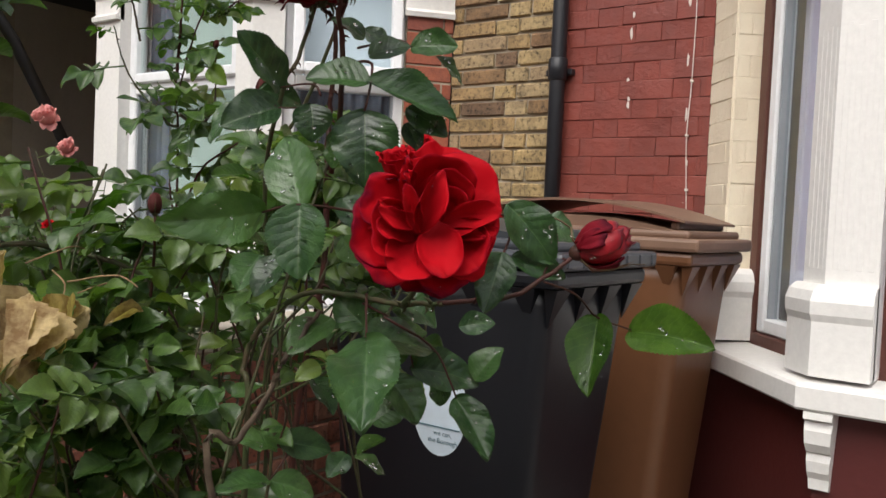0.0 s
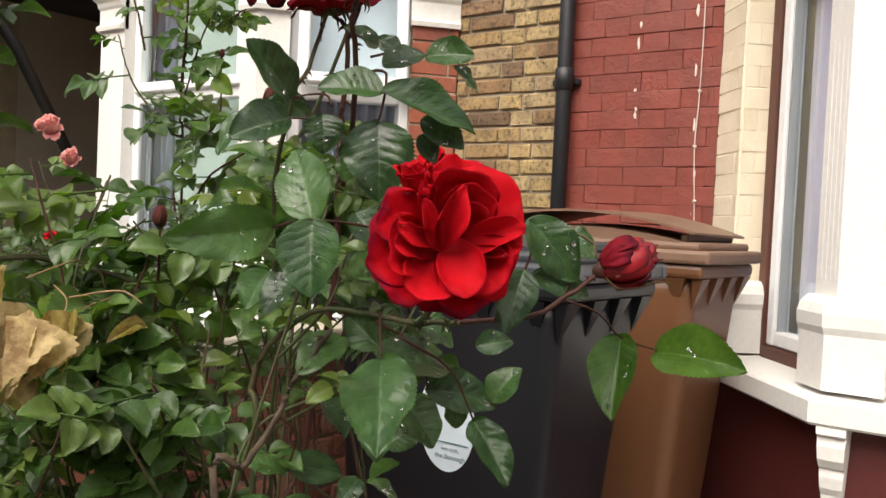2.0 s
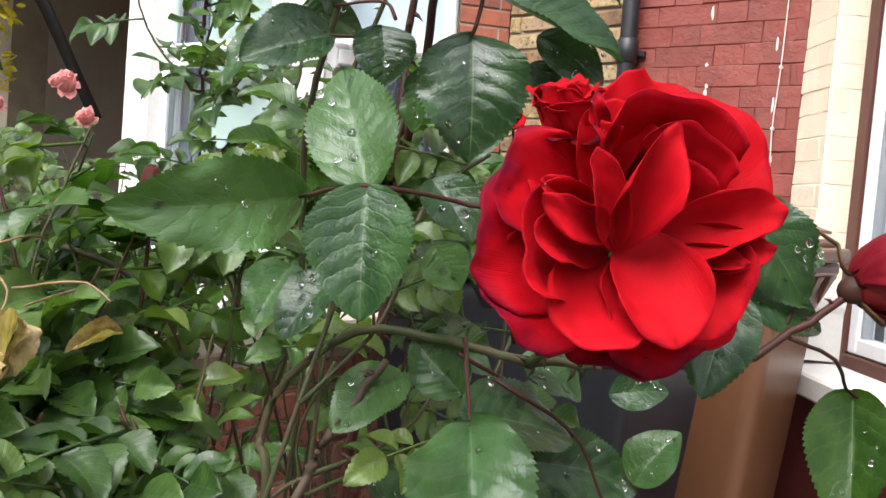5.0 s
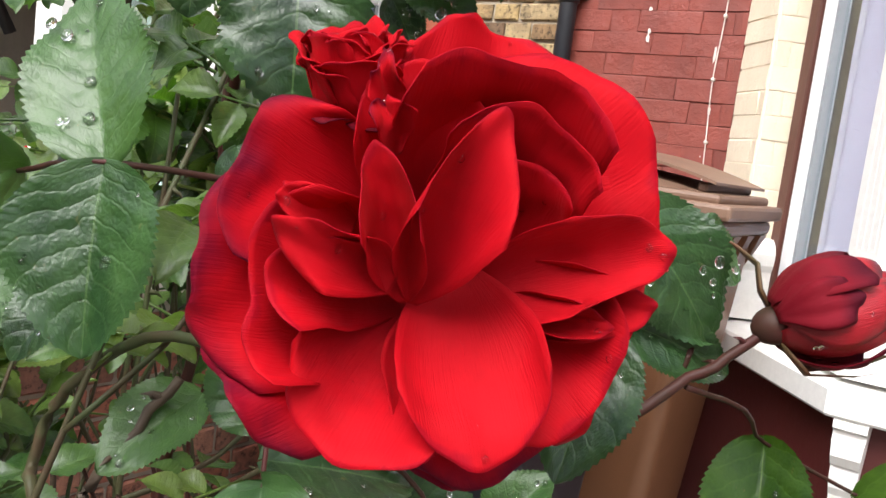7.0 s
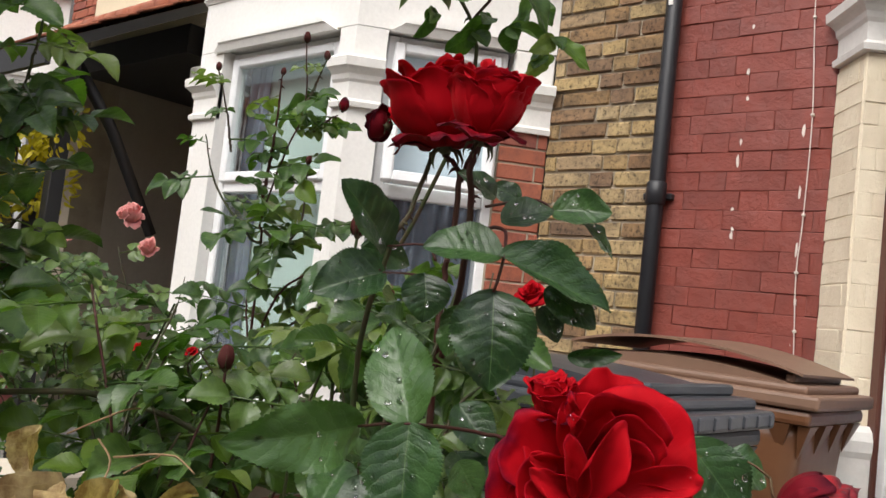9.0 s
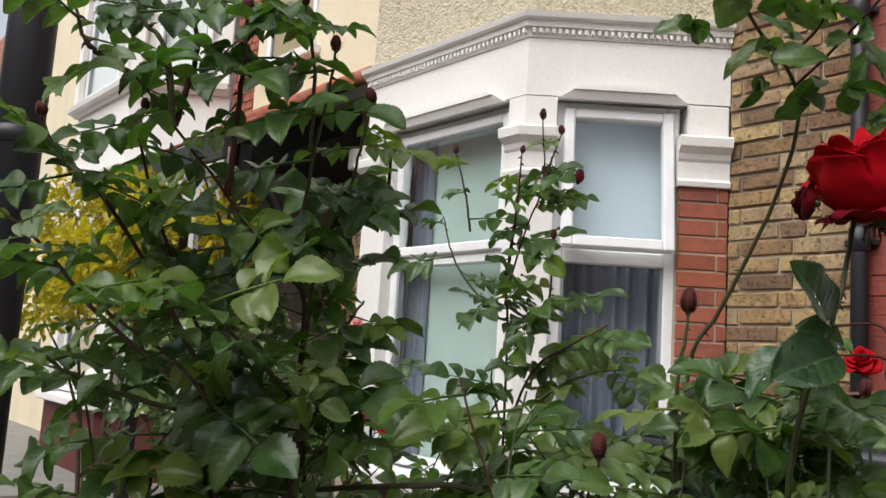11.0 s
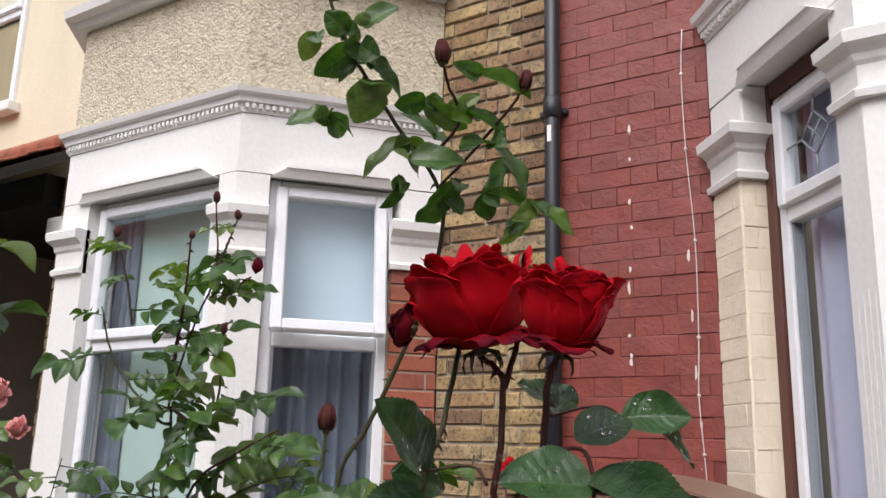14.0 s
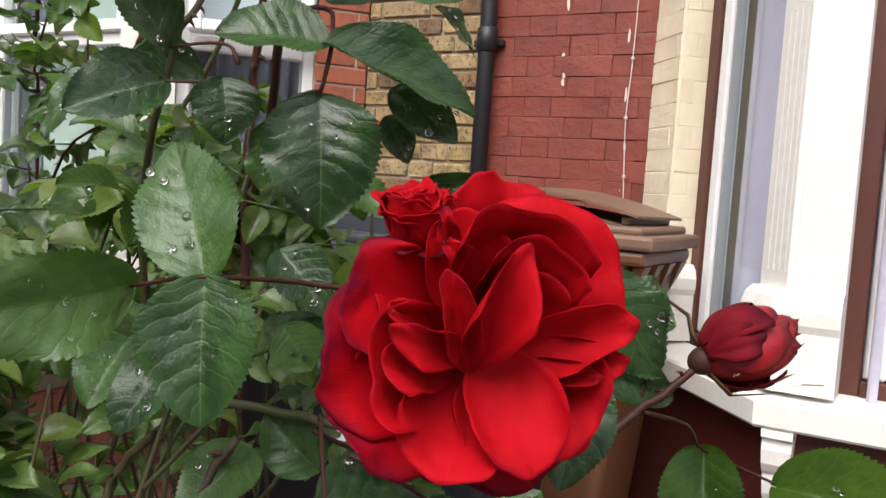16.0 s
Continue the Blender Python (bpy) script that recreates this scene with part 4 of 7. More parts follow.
# cable and its clips
cable = thing("cable", "thin white cable clipped down the red wall", "cable")
cpts = [(-1.075, 3.066, 2.78), (-1.085, 3.066, 2.6), (-1.08, 3.066, 2.3), (-1.06, 3.066, 1.95), (-1.062, 3.066, 1.6), (-1.07, 3.066, 1.4), (-1.06, 3.066, 1.2), (-1.05, 3.066, 1.02)]
tube("wire", curve_points(cpts, 40), 0.0021, M_WIRE, cable, 6)
for x, _, z in cpts[1:-1]:
    box("clip", None, (x - 0.0055, x + 0.0055, 3.06, 3.076, z - 0.005, z + 0.005), M_WIRE, cable, 0.002)
# flaked patches down the red wall
flakes = []
for x, z, h in ((-1.315, 1.52, 0.03), (-1.313, 1.545, 0.02), (-1.315, 1.8, 0.05), (-1.31, 1.87, 0.03), (-1.3, 2.03, 0.02), (-1.305, 2.13, 0.035), (-1.3, 2.42, 0.05), (-1.3, 2.3, 0.02), (-1.09, 1.9, 0.05), (-1.085, 1.68, 0.05), (-1.08, 1.48, 0.06), (-1.07, 1.3, 0.03), (-1.075, 1.13, 0.05), (-1.32, 1.62, 0.015)):
    bm = bmesh.new()
    n = 9
    top = [bm.verts.new((x + 0.006 * random.uniform(0.5, 1.3) * math.cos(2 * math.pi * i / n), 3.0775, z + h / 2 * random.uniform(0.6, 1.2) * math.sin(2 * math.pi * i / n))) for i in range(n)]
    low = [bm.verts.new((v.co.x, 3.09, v.co.z)) for v in top]
    bm.faces.new(top)
    for i in range(n):
        bm.faces.new((top[i], top[(i + 1) % n], low[(i + 1) % n], low[i]))
    part("flaked_patch", bm, M_WIRE, wall_red, "pale patch of flaked paint")

# garden wall between the two gardens
gwall = thing("garden_wall", "low red brick garden wall with a pale stone coping", "garden wall", kind="structure")
box("core", None, (PARTY_X - 0.1, PARTY_X - 0.006, 0.35, 3.07, -0.02, 0.70), M_MORTAR, gwall, 0)
box("coping", None, (PARTY_X - 0.13, PARTY_X + 0.03, 0.33, 3.0, 0.705, 0.765), M_STONE, gwall, 0.01, "weathered pale stone coping", 2)

# black street post
post = thing("street_post", "black-painted steel street post with a raised collar", "post")
tube("shaft", [(-2.2, 0.36, -0.01), (-2.2, 0.36, 4.0)], 0.05, M_PIPE, post, 24)
tube("collar", [(-2.2, 0.36, 1.54), (-2.2, 0.36, 1.545), (-2.2, 0.36, 1.575), (-2.2, 0.36, 1.58)], [0.05, 0.056, 0.056, 0.05], M_PIPE, post, 24)


def wheelie_bin(name, x0, x1, y0, y1, body_mat, lid_mat, label, height=0.955, sticker=False, warped=False):
    """Two-wheeled bin: tapered ribbed body, rim with gussets, domed stepped lid, hinge bar and wheels. Its front faces +x."""
    b = thing(name, label, "wheelie bin", "bins beside the house")
    dx, dy = 0.085, 0.045
    bm = bmesh.new()
    rings = []
    for z, k in ((0.03, 1.0), (0.06, 1.0), (0.5, 0.5), (height - 0.1, 0.06), (height - 0.05, 0.0)):
        a0, a1, c0, c1 = x0 + 0.05 + dx * k * 0.4, x1 - 0.05 - dx * k, y0 + 0.035 + dy * k, y1 - 0.035 - dy * k
        r = 0.045
        ring = []
        for cx, cy, s in ((a1 - r, c1 - r, 0), (a0 + r, c1 - r, 90), (a0 + r, c0 + r, 180), (a1 - r, c0 + r, 270)):
            for t in range(6):
                an = radians(s + t * 18)
                ring.append(bm.verts.new((cx + r * math.cos(an), cy + r * math.sin(an), z)))
        rings.append(ring)
    for p, q in zip(rings, rings[1:]):
        for i in range(24):
            bm.faces.new((p[i], p[(i + 1) % 24], q[(i + 1) % 24], q[i]))
    bm.faces.new(rings[0][::-1]), bm.faces.new(rings[-1])
    part("body", bm, body_mat, b, smooth=True)
    box("rim", None, (x0 + 0.02, x1 - 0.022, y0 + 0.012, y1 - 0.012, height - 0.05, height - 0.012), body_mat, b, 0.012, seg=2)
    # gussets under the rim
    for k in range(4):
        yy = y0 + 0.06 + k * (y1 - y0 - 0.12) / 3
        bm = bmesh.new()
        v = [bm.verts.new(c) for c in ((x1 - 0.055, yy - 0.032, height - 0.05), (x1 - 0.055, yy + 0.032, height - 0.05), (x1 - 0.024, yy + 0.032, height - 0.05), (x1 - 0.024, yy - 0.032, height - 0.05), (x1 - 0.062, yy, height - 0.14))]
        for f in ((0, 1, 4), (1, 2, 4), (2, 3, 4), (3, 0, 4), (3, 2, 1, 0)):
            bm.faces.new([v[i] for i in f])
        part("gusset", bm, body_mat, b)
    for k in range(5):
        xx = x0 + 0.1 + k * (x1 - x0 - 0.2) / 4
        bm = bmesh.new()
        v = [bm.verts.new(c) for c in ((xx - 0.03, y0 + 0.045, height - 0.05), (xx + 0.03, y0 + 0.045, height - 0.05), (xx + 0.03, y0 + 0.014, height - 0.05), (xx - 0.03, y0 + 0.014, height - 0.05), (xx, y0 + 0.05, height - 0.13))]
        for f in ((0, 1, 4), (1, 2, 4), (2, 3, 4), (3, 0, 4), (3, 2, 1, 0)):
            bm.faces.new([v[i] for i in f])
        part("gusset", bm, body_mat, b)
    # lid: flange, raised domed panel
    lid = new("lid")
    lid.parent = b
    bm = bmesh.new()
    add_box(bm, None, x0, x1, y0, y1, height - 0.01, height + 0.028, 0.01, 2)
    add_box(bm, None, x0 + 0.02, x1 - 0.035, y0 + 0.02, y1 - 0.02, height + 0.024, height + 0.05, 0.01, 2)
    part("flange", bm, lid_mat, lid)
    bm = bmesh.new()
    n, mrows = 20, 8
    grid = []
    for i in range(n + 1):
        row = []
        fx = i / n
        for j in range(mrows + 1):
            fy = j / mrows
            z = height + 0.05 + 0.05 * (math.sin(math.pi * min(1, fx * 0.9 + 0.05)) ** 0.7) * (1 - 0.25 * (2 * fy - 1) ** 2) - 0.012 * fx
            row.append(bm.verts.new((x0 + 0.05 + fx * (x1 - x0 - 0.13), y0 + 0.045 + fy * (y1 - y0 - 0.09), z)))
        grid.append(row)
    for i in range(n):
        for j in range(mrows):
            bm.faces.new((grid[i][j], grid[i + 1][j], grid[i + 1][j + 1], grid[i][j + 1]))
    edge = [grid[i][0] for i in range(n + 1)] + [grid[n][j] for j in range(1, mrows + 1)] + [grid[i][mrows] for i in range(n - 1, -1, -1)] + [grid[0][j] for j in range(mrows - 1, 0, -1)]
    low = [bm.verts.new((v.co.x, v.co.y, height + 0.045)) for v in edge]
    for i in range(len(edge)):
        j = (i + 1) % len(edge)
        bm.faces.new((edge[i], edge[j], low[j], low[i]))
    part("dome", bm, lid_mat, lid)
    for fx in (0.0, 1.0):
        xx = x1 - 0.09 if fx else x0 + 0.03
        box("lid_rib", None, (xx - 0.012, xx + 0.012, y0 + 0.05, y1 - 0.05, height + 0.05, height + 0.074), lid_mat, lid, 0.005)
    if warped:
        bm = bmesh.new()
        rows = []
        for i in range(25):
            fx = i / 24
            z = height + 0.062 + 0.075 * math.sin(math.pi * min(1.0, fx * 0.86 + 0.06)) ** 0.8 - 0.018 * fx
            rows.append([bm.verts.new((x0 + 0.0 + fx * (x1 - x0 - 0.05), y, z + dz + 0.004 * math.sin(5 * fx + 9 * y))) for y, dz in ((y0 + 0.02, 0.0), (y1 - 0.03, 0.0), (y1 - 0.03, 0.007), (y0 + 0.02, 0.007))])
        for ra, rb in zip(rows, rows[1:]):
            for q in range(4):
                bm.faces.new((ra[q], ra[(q + 1) % 4], rb[(q + 1) % 4], rb[q]))
        bm.faces.new(rows[0]), bm.faces.new(rows[-1][::-1])
        part("lid_skin", bm, lid_mat, lid, "warped thin outer lid sheet")
    for k in range(0 if warped else 7):
        yy = y0 + 0.03 + k * (y1 - y0 - 0.06) / 6
        box("lip_rib", None, (x1 - 0.004, x1 + 0.0035, yy - 0.012, yy + 0.012, height - 0.004, height + 0.022), lid_mat, lid, 0.003)
    tube("hinge_bar", [(x0 - 0.03, y0 + 0.04, height + 0.02), (x0 - 0.03, y1 - 0.04, height + 0.02)], 0.014, body_mat, b, 10)
    for yy in (y0 + 0.03, y1 - 0.06):
        w = new("wheel")
        w.parent = b
        tube("tyre", [(x0 + 0.06, yy, 0.1), (x0 + 0.06, yy + 0.005, 0.1), (x0 + 0.06, yy + 0.035, 0.1), (x0 + 0.06, yy + 0.04, 0.1)], [0.09, 0.1, 0.1, 0.09], M_PIPE, w, 24)
    if sticker:
        bm = bmesh.new()
        n = 32
        cx, cz, rx, rz, yy = x1 - 0.324, 0.633, 0.076, 0.114, y0 + 0.0485
        f1 = [bm.verts.new((cx + rx * math.cos(2 * math.pi * i / n), yy - 0.0528 * rz * math.sin(2 * math.pi * i / n), cz + rz * math.sin(2 * math.pi * i / n))) for i in range(n)]
        f2 = [bm.verts.new((v.co.x, v.co.y + 0.004, v.co.z)) for v in f1]
        bm.faces.new(f1)
        for i in range(n):
            bm.faces.new((f1[i], f1[(i + 1) % n], f2[(i + 1) % n], f2[i]))
        st = part("sticker", bm, M_STICKER, b, "torn pale blue oval recycling sticker")
        box("rule", None, (cx - 0.06, cx + 0.06, yy + 0.0006, yy + 0.004, cz - 0.048, cz - 0.0455), M_INK, st, 0)
        for text, zz in (("we can,", cz - 0.066), ("the Borough", cz - 0.084)):
            cu = bpy.data.curves.new("print", "FONT")
            cu.body, cu.size, cu.align_x, cu.extrude = text, 0.0165, "CENTER", 0.0003
            tmp = new("print", cu)
            me = bpy.data.meshes.new_from_object(tmp.evaluated_get(bpy.context.evaluated_depsgraph_get()))
            bpy.data.objects.remove(tmp)
            me.materials.append(M_INK)
            o = new("print", me)
            o.matrix_world = Matrix.Translation((cx + 0.012, yy - 0.0008 + 0.0528 * (cz - zz), zz)) @ pose(0, 0, 0, 93, 0, 0)
            o.parent = st
    return b


wheelie_bin("wheelie_bin", -1.44, -0.715, 1.5, 1.985, M_GREYBIN, M_GREYLID, "charcoal wheelie bin with a slate grey lid and a torn sticker", 0.975, True)
wheelie_bin("wheelie_bin", -1.44, -0.715, 2.265, 2.75, M_BROWNBIN, M_BROWNLID, "brown garden-waste wheelie bin with a faded lid", 1.005, warped=True)


# ---- roses: leaves, canes, flowers ----
def leaf_width(u):
    return (math.sin(math.pi * min(1.0, u ** 0.8)) ** 0.7) if 0 < u < 1 else 0.0


VEINS = 7.5


def quilt(u, v, ph):
    """Height of the blade between the side veins: swollen cushions, sunk veins."""
    a = abs(v)
    k = abs(math.sin(math.pi * (VEINS * (u - 0.24 * a) + ph)))
    return (k ** 0.6) * min(1.0, a * 4) * (1 - a ** 3)


def leaf_mesh(name, material, nu, nv, serr, fold, curl, wav, seed):
    """One leaflet, 1 long and 1 wide: toothed edge, folded along the midrib, curved, swollen between the veins."""
    rnd = random.Random(seed)
    bm = bmesh.new()
    uvl = bm.loops.layers.uv.new("UVMap")
    ph, ph2 = rnd.uniform(0, 6), rnd.uniform(0, 1)
    side = rnd.uniform(-0.05, 0.05)
    twist = rnd.uniform(-0.25, 0.25)
    amp = rnd.uniform(0.007, 0.016)
    grid = []
    for i in range(nu + 1):
        u = i / nu
        w = 0.5 * leaf_width(u)
        if i == nu:
            w = 0.0
        saw = (i % 3) / 2.0 if 0 < i < nu else 0.5
        row = []
        for j in range(nv + 1):
            v = 2 * j / nv - 1
            rim = abs(v) > 0.99
            ww = w * (1 + serr * (saw - 0.5) * 2 if rim else 1)
            x = u + (serr * 0.28 * saw if rim and i < nu - 2 else 0) - 0.05 * abs(v) * (1 - u)
            z = fold * abs(v) ** 1.3 * w + curl * (u - 0.35) ** 2 + wav * math.sin(8 * u + ph + 2.2 * v) * abs(v) ** 1.5
            z += wav * 0.7 * math.sin(15 * u + 2 * ph - 3 * v) * abs(v) ** 2 + twist * w * v * (u - 0.4)
            z += amp * quilt(u, v, ph2 if v > 0 else ph2 + 0.4) * 2 * w
            z += 0.004 * math.sin(17 * v + 13 * u + ph) * math.sin(21 * u - 9 * v + 2 * ph) * (1 - abs(v)) * w * 2
            row.append(bm.verts.new((x, ww * v + side * math.sin(u * 3.0), z)))
        grid.append(row)
    for i in range(nu):
        for j in range(nv):
            f = bm.faces.new((grid[i][j], grid[i + 1][j], grid[i + 1][j + 1], grid[i][j + 1]))
            for lp, (a, b) in zip(f.loops, ((i, j), (i + 1, j), (i + 1, j + 1), (i, j + 1))):
                lp[uvl].uv = (a / nu, b / nv)
            f.smooth = True
    me = bpy.data.meshes.new(name)
    bm.to_mesh(me)
    bm.free()
    me.materials.append(material)
    return me


def leaf_set(material, nu, nv, n, seed, fold=0.35, curl=-0.25):
    rnd = random.Random(seed)
    return [leaf_mesh("leaf", material, nu, nv, 0.035, rnd.uniform(0.5, 1.3) * fold, rnd.uniform(0.3, 1.3) * curl, rnd.uniform(0.02, 0.05), seed * 10 + i) for i in range(n)]


HERO = leaf_set(M_LEAF, 75, 20, 9, 1, 0.28, -0.24)
HEROBUSH = leaf_set(M_LEAFBUSH, 45, 12, 6, 3, 0.3, -0.3)
HEROYOUNG = leaf_set(M_LEAFYOUNG, 75, 20, 2, 2, 0.3, -0.15)
DEADSET = [leaf_mesh("leaf", M_LEAFDEAD, 34, 16, 0.03, 0.5 + 0.35 * i, -0.5 + 0.35 * i, 0.03, 400 + i) for i in range(4)]
# dried blades: crumpled, rolled in at the edges
for n_dry, dry in enumerate(DEADSET):
    for v_dry in dry.vertices:
        x, y, z = v_dry.co
        roll_in = 0.9 + 0.5 * n_dry
        y, z = 0.8 * math.sin(y * roll_in * 1.6) / roll_in, z * 0.5 + 0.55 * (1 - math.cos(y * roll_in * 1.6))
        q = Vector((x * 2.6 + 5.1 * n_dry, y * 2.6, 0.0))
        z += 0.16 * noise.noise(q) + 0.07 * noise.noise(q * 2.6)
        y += 0.1 * noise.noise(q + Vector((9.0, 3.0, 0.0)))
        v_dry.co = (x, y, z)


def leaf_matrix(base, tip, width, tilt, toward):
    """Leaf from base to tip, its upper face turned towards a point, tilted about its midrib."""
    b, t = Vector(base), Vector(tip)
    x = t - b
    ln = x.length
    x.normalize()
    n = (Vector(toward) - b)
    n = (n - x * n.dot(x)).normalized()
    y = n.cross(x)
    m = Matrix((x, y, n)).transposed().to_4x4()
    m.translation = b
    return m @ Matrix.Rotation(radians(tilt), 4, "X") @ Matrix.Diagonal((ln, width * 0.96, ln, 1))


PATHSIDE = (-0.12, 0.1, 1.35)
RL = random.Random(77)
main_bush = thing("rose_bush", "crimson rose bush with glossy wet leaves over the front wall", "rose bush", at=(-0.55, 0.62, 0.02))
DROPS = []


def place(me, m, parent, name="leaf"):
    o = new(name, me)
    o.matrix_world = m
    o.parent = parent
    o.matrix_parent_inverse = Matrix.Translation(parent.location).inverted()
    return o


def wet(m, n, rnd):
    """Water beads on a leaf's upper face."""
    for _ in range(n):
        u, v = rnd.uniform(0.15, 0.88), rnd.uniform(-0.8, 0.8)
        w = 0.5 * leaf_width(u)
        p = m @ Vector((u, v * w, 0.3 * abs(v) * w * 1.0 - 0.2 * (u - 0.35) ** 2 + 0.004))
        DROPS.append((p, (m.to_3x3() @ Vector((0, 0, 1))).normalized(), rnd.choice((0.0006, 0.0007, 0.0008, 0.001, 0.0012, 0.0015, 0.002))))


def hero(base, tip, width, tilt):
    t = tilt or RL.uniform(-28, 28)
    m = leaf_matrix(base, tip, width, t, Vector(PATHSIDE) + Vector((RL.uniform(-0.1, 0.1), RL.uniform(-0.1, 0.1), RL.uniform(-0.05, 0.3))))
    place(RL.choice(HEROYOUNG) if RL.random() < 0.08 and width < 0.03 else RL.choice(HERO), m, main_bush)
    wet(m, 8, RL)


def young(base, tip, width, tilt):
    m = leaf_matrix(base, tip, width, tilt, Vector(PATHSIDE) + Vector((0, 0, 0.15)))
    place(HEROYOUNG[0], m, main_bush)
    wet(m, 12, RL)


def tall_leaf(base, tip, width, tilt):
    b, t = Vector(base), Vector(tip)
    for k in range(3):
        m = leaf_matrix(b, t, width * (1.0 - 0.15 * k), RL.uniform(-45, 45), Vector(PATHSIDE) + Vector((0, 0, RL.uniform(-0.3, 0.9))))
        place(RL.choice(HEROBUSH + HEROYOUNG + HEROYOUNG), m, tall_bush)
        turn = Matrix.Rotation(RL.uniform(1.2, 4.5), 3, "Z") @ Matrix.Rotation(RL.uniform(-0.5, 0.5), 3, "X")
        t = b + turn @ (t - b) * RL.uniform(0.5, 0.75)


def cane(name, pts, r0, r1, material, parent, thorns=0, n=18, sides=7):
    """A rose cane: tapering, slightly crooked, with hooked thorns."""
    line = curve_points(pts, n)
    rnd = random.Random(len(pts) * 31 + int(abs(pts[0][0]) * 1000))
    bm = bmesh.new()
    tube_into(bm, [p + Vector((rnd.uniform(-1, 1), rnd.uniform(-1, 1), rnd.uniform(-1, 1))) * r0 * 0.3 for p in line], [r0 + (r1 - r0) * i / (n - 1) for i in range(n)], sides)
    for _ in range(thorns):
        k = rnd.randrange(1, n - 2)
        p = line[k].lerp(line[k + 1], rnd.random())
        d = (line[k + 1] - line[k]).normalized()
        o = d.orthogonal().normalized()
        o.rotate(Matrix.Rotation(rnd.uniform(0, 6.28), 3, d))
        tube_into(bm, [p, p + o * r0 * 1.5 - d * r0 * 0.3, p + o * r0 * 2.6 - d * r0 * 1.2], [r0 * 0.7, r0 * 0.35, r0 * 0.03], 5)
    ob = part(name, bm, material, None, smooth=True)
    return under(ob, parent)


# petals
def petal_grid(fn, nu=16, nv=12, thick=0.0003):
    bm = bmesh.new()
    uvl = bm.loops.layers.uv.new("UVMap")
    g = [[bm.verts.new(fn(i / nu, 2 * j / nv - 1)) for j in range(nv + 1)] for i in range(nu + 1)]
    for i in range(nu):
        for j in range(nv):
            f = bm.faces.new((g[i][j], g[i + 1][j], g[i + 1][j + 1], g[i][j + 1]))
            for lp, (a, b) in zip(f.loops, ((i, j), (i + 1, j), (i + 1, j + 1), (i, j + 1))):
                lp[uvl].uv = (a / nu, b / nv)
    bm.normal_update()
    back = [[bm.verts.new(v.co - v.normal * thick) for v in row] for row in g]
    ring = [(i, 0) for i in range(nu)] + [(nu, j) for j in range(nv)] + [(i, nv) for i in range(nu, 0, -1)] + [(0, j) for j in range(nv, 0, -1)]
    for i in range(nu):
        for j in range(nv):
            f = bm.faces.new((back[i][j], back[i][j + 1], back[i + 1][j + 1], back[i + 1][j]))
            for lp, (a, b) in zip(f.loops, ((i, j), (i, j + 1), (i + 1, j + 1), (i + 1, j))):
                lp[uvl].uv = (a / nu, b / nv)
    for (a, b), (c, d) in zip(ring, ring[1:] + ring[:1]):
        f = bm.faces.new((g[a][b], back[a][b], back[c][d], g[c][d]))
        for lp, (e, h) in zip(f.loops, ((a, b), (a, b), (c, d), (c, d))):
            lp[uvl].uv = (e / nu, h / nv)
    return bm


def crumple(p, amount, scale, seed):
    """The point moved by a smooth random field, so that no petal is regular."""
    q = p * scale + Vector((seed * 3.7, seed * 1.3, seed * 2.1))
    return p + noise.noise_vector(q) * amount + noise.noise_vector(q * 2.7) * amount * 0.35


def petal_shape(u):
    """Half width along a petal: narrow claw, broad blade, rounded shoulders."""
    return (0.3 + 0.7 * math.sin(min(1.0, u / 0.58) * math.pi / 2)) * (1 - 0.16 * max(0.0, (u - 0.8) / 0.2) ** 2)


def link_petal(bm, material, parent, m):
    me = bpy.data.meshes.new("petal")
    bm.to_mesh(me)
    bm.free()
    for f in me.polygons:
        f.use_smooth = True
    me.materials.append(material)
    o = new("petal", me)
    o.parent = parent
    o.matrix_basis = m
    return o


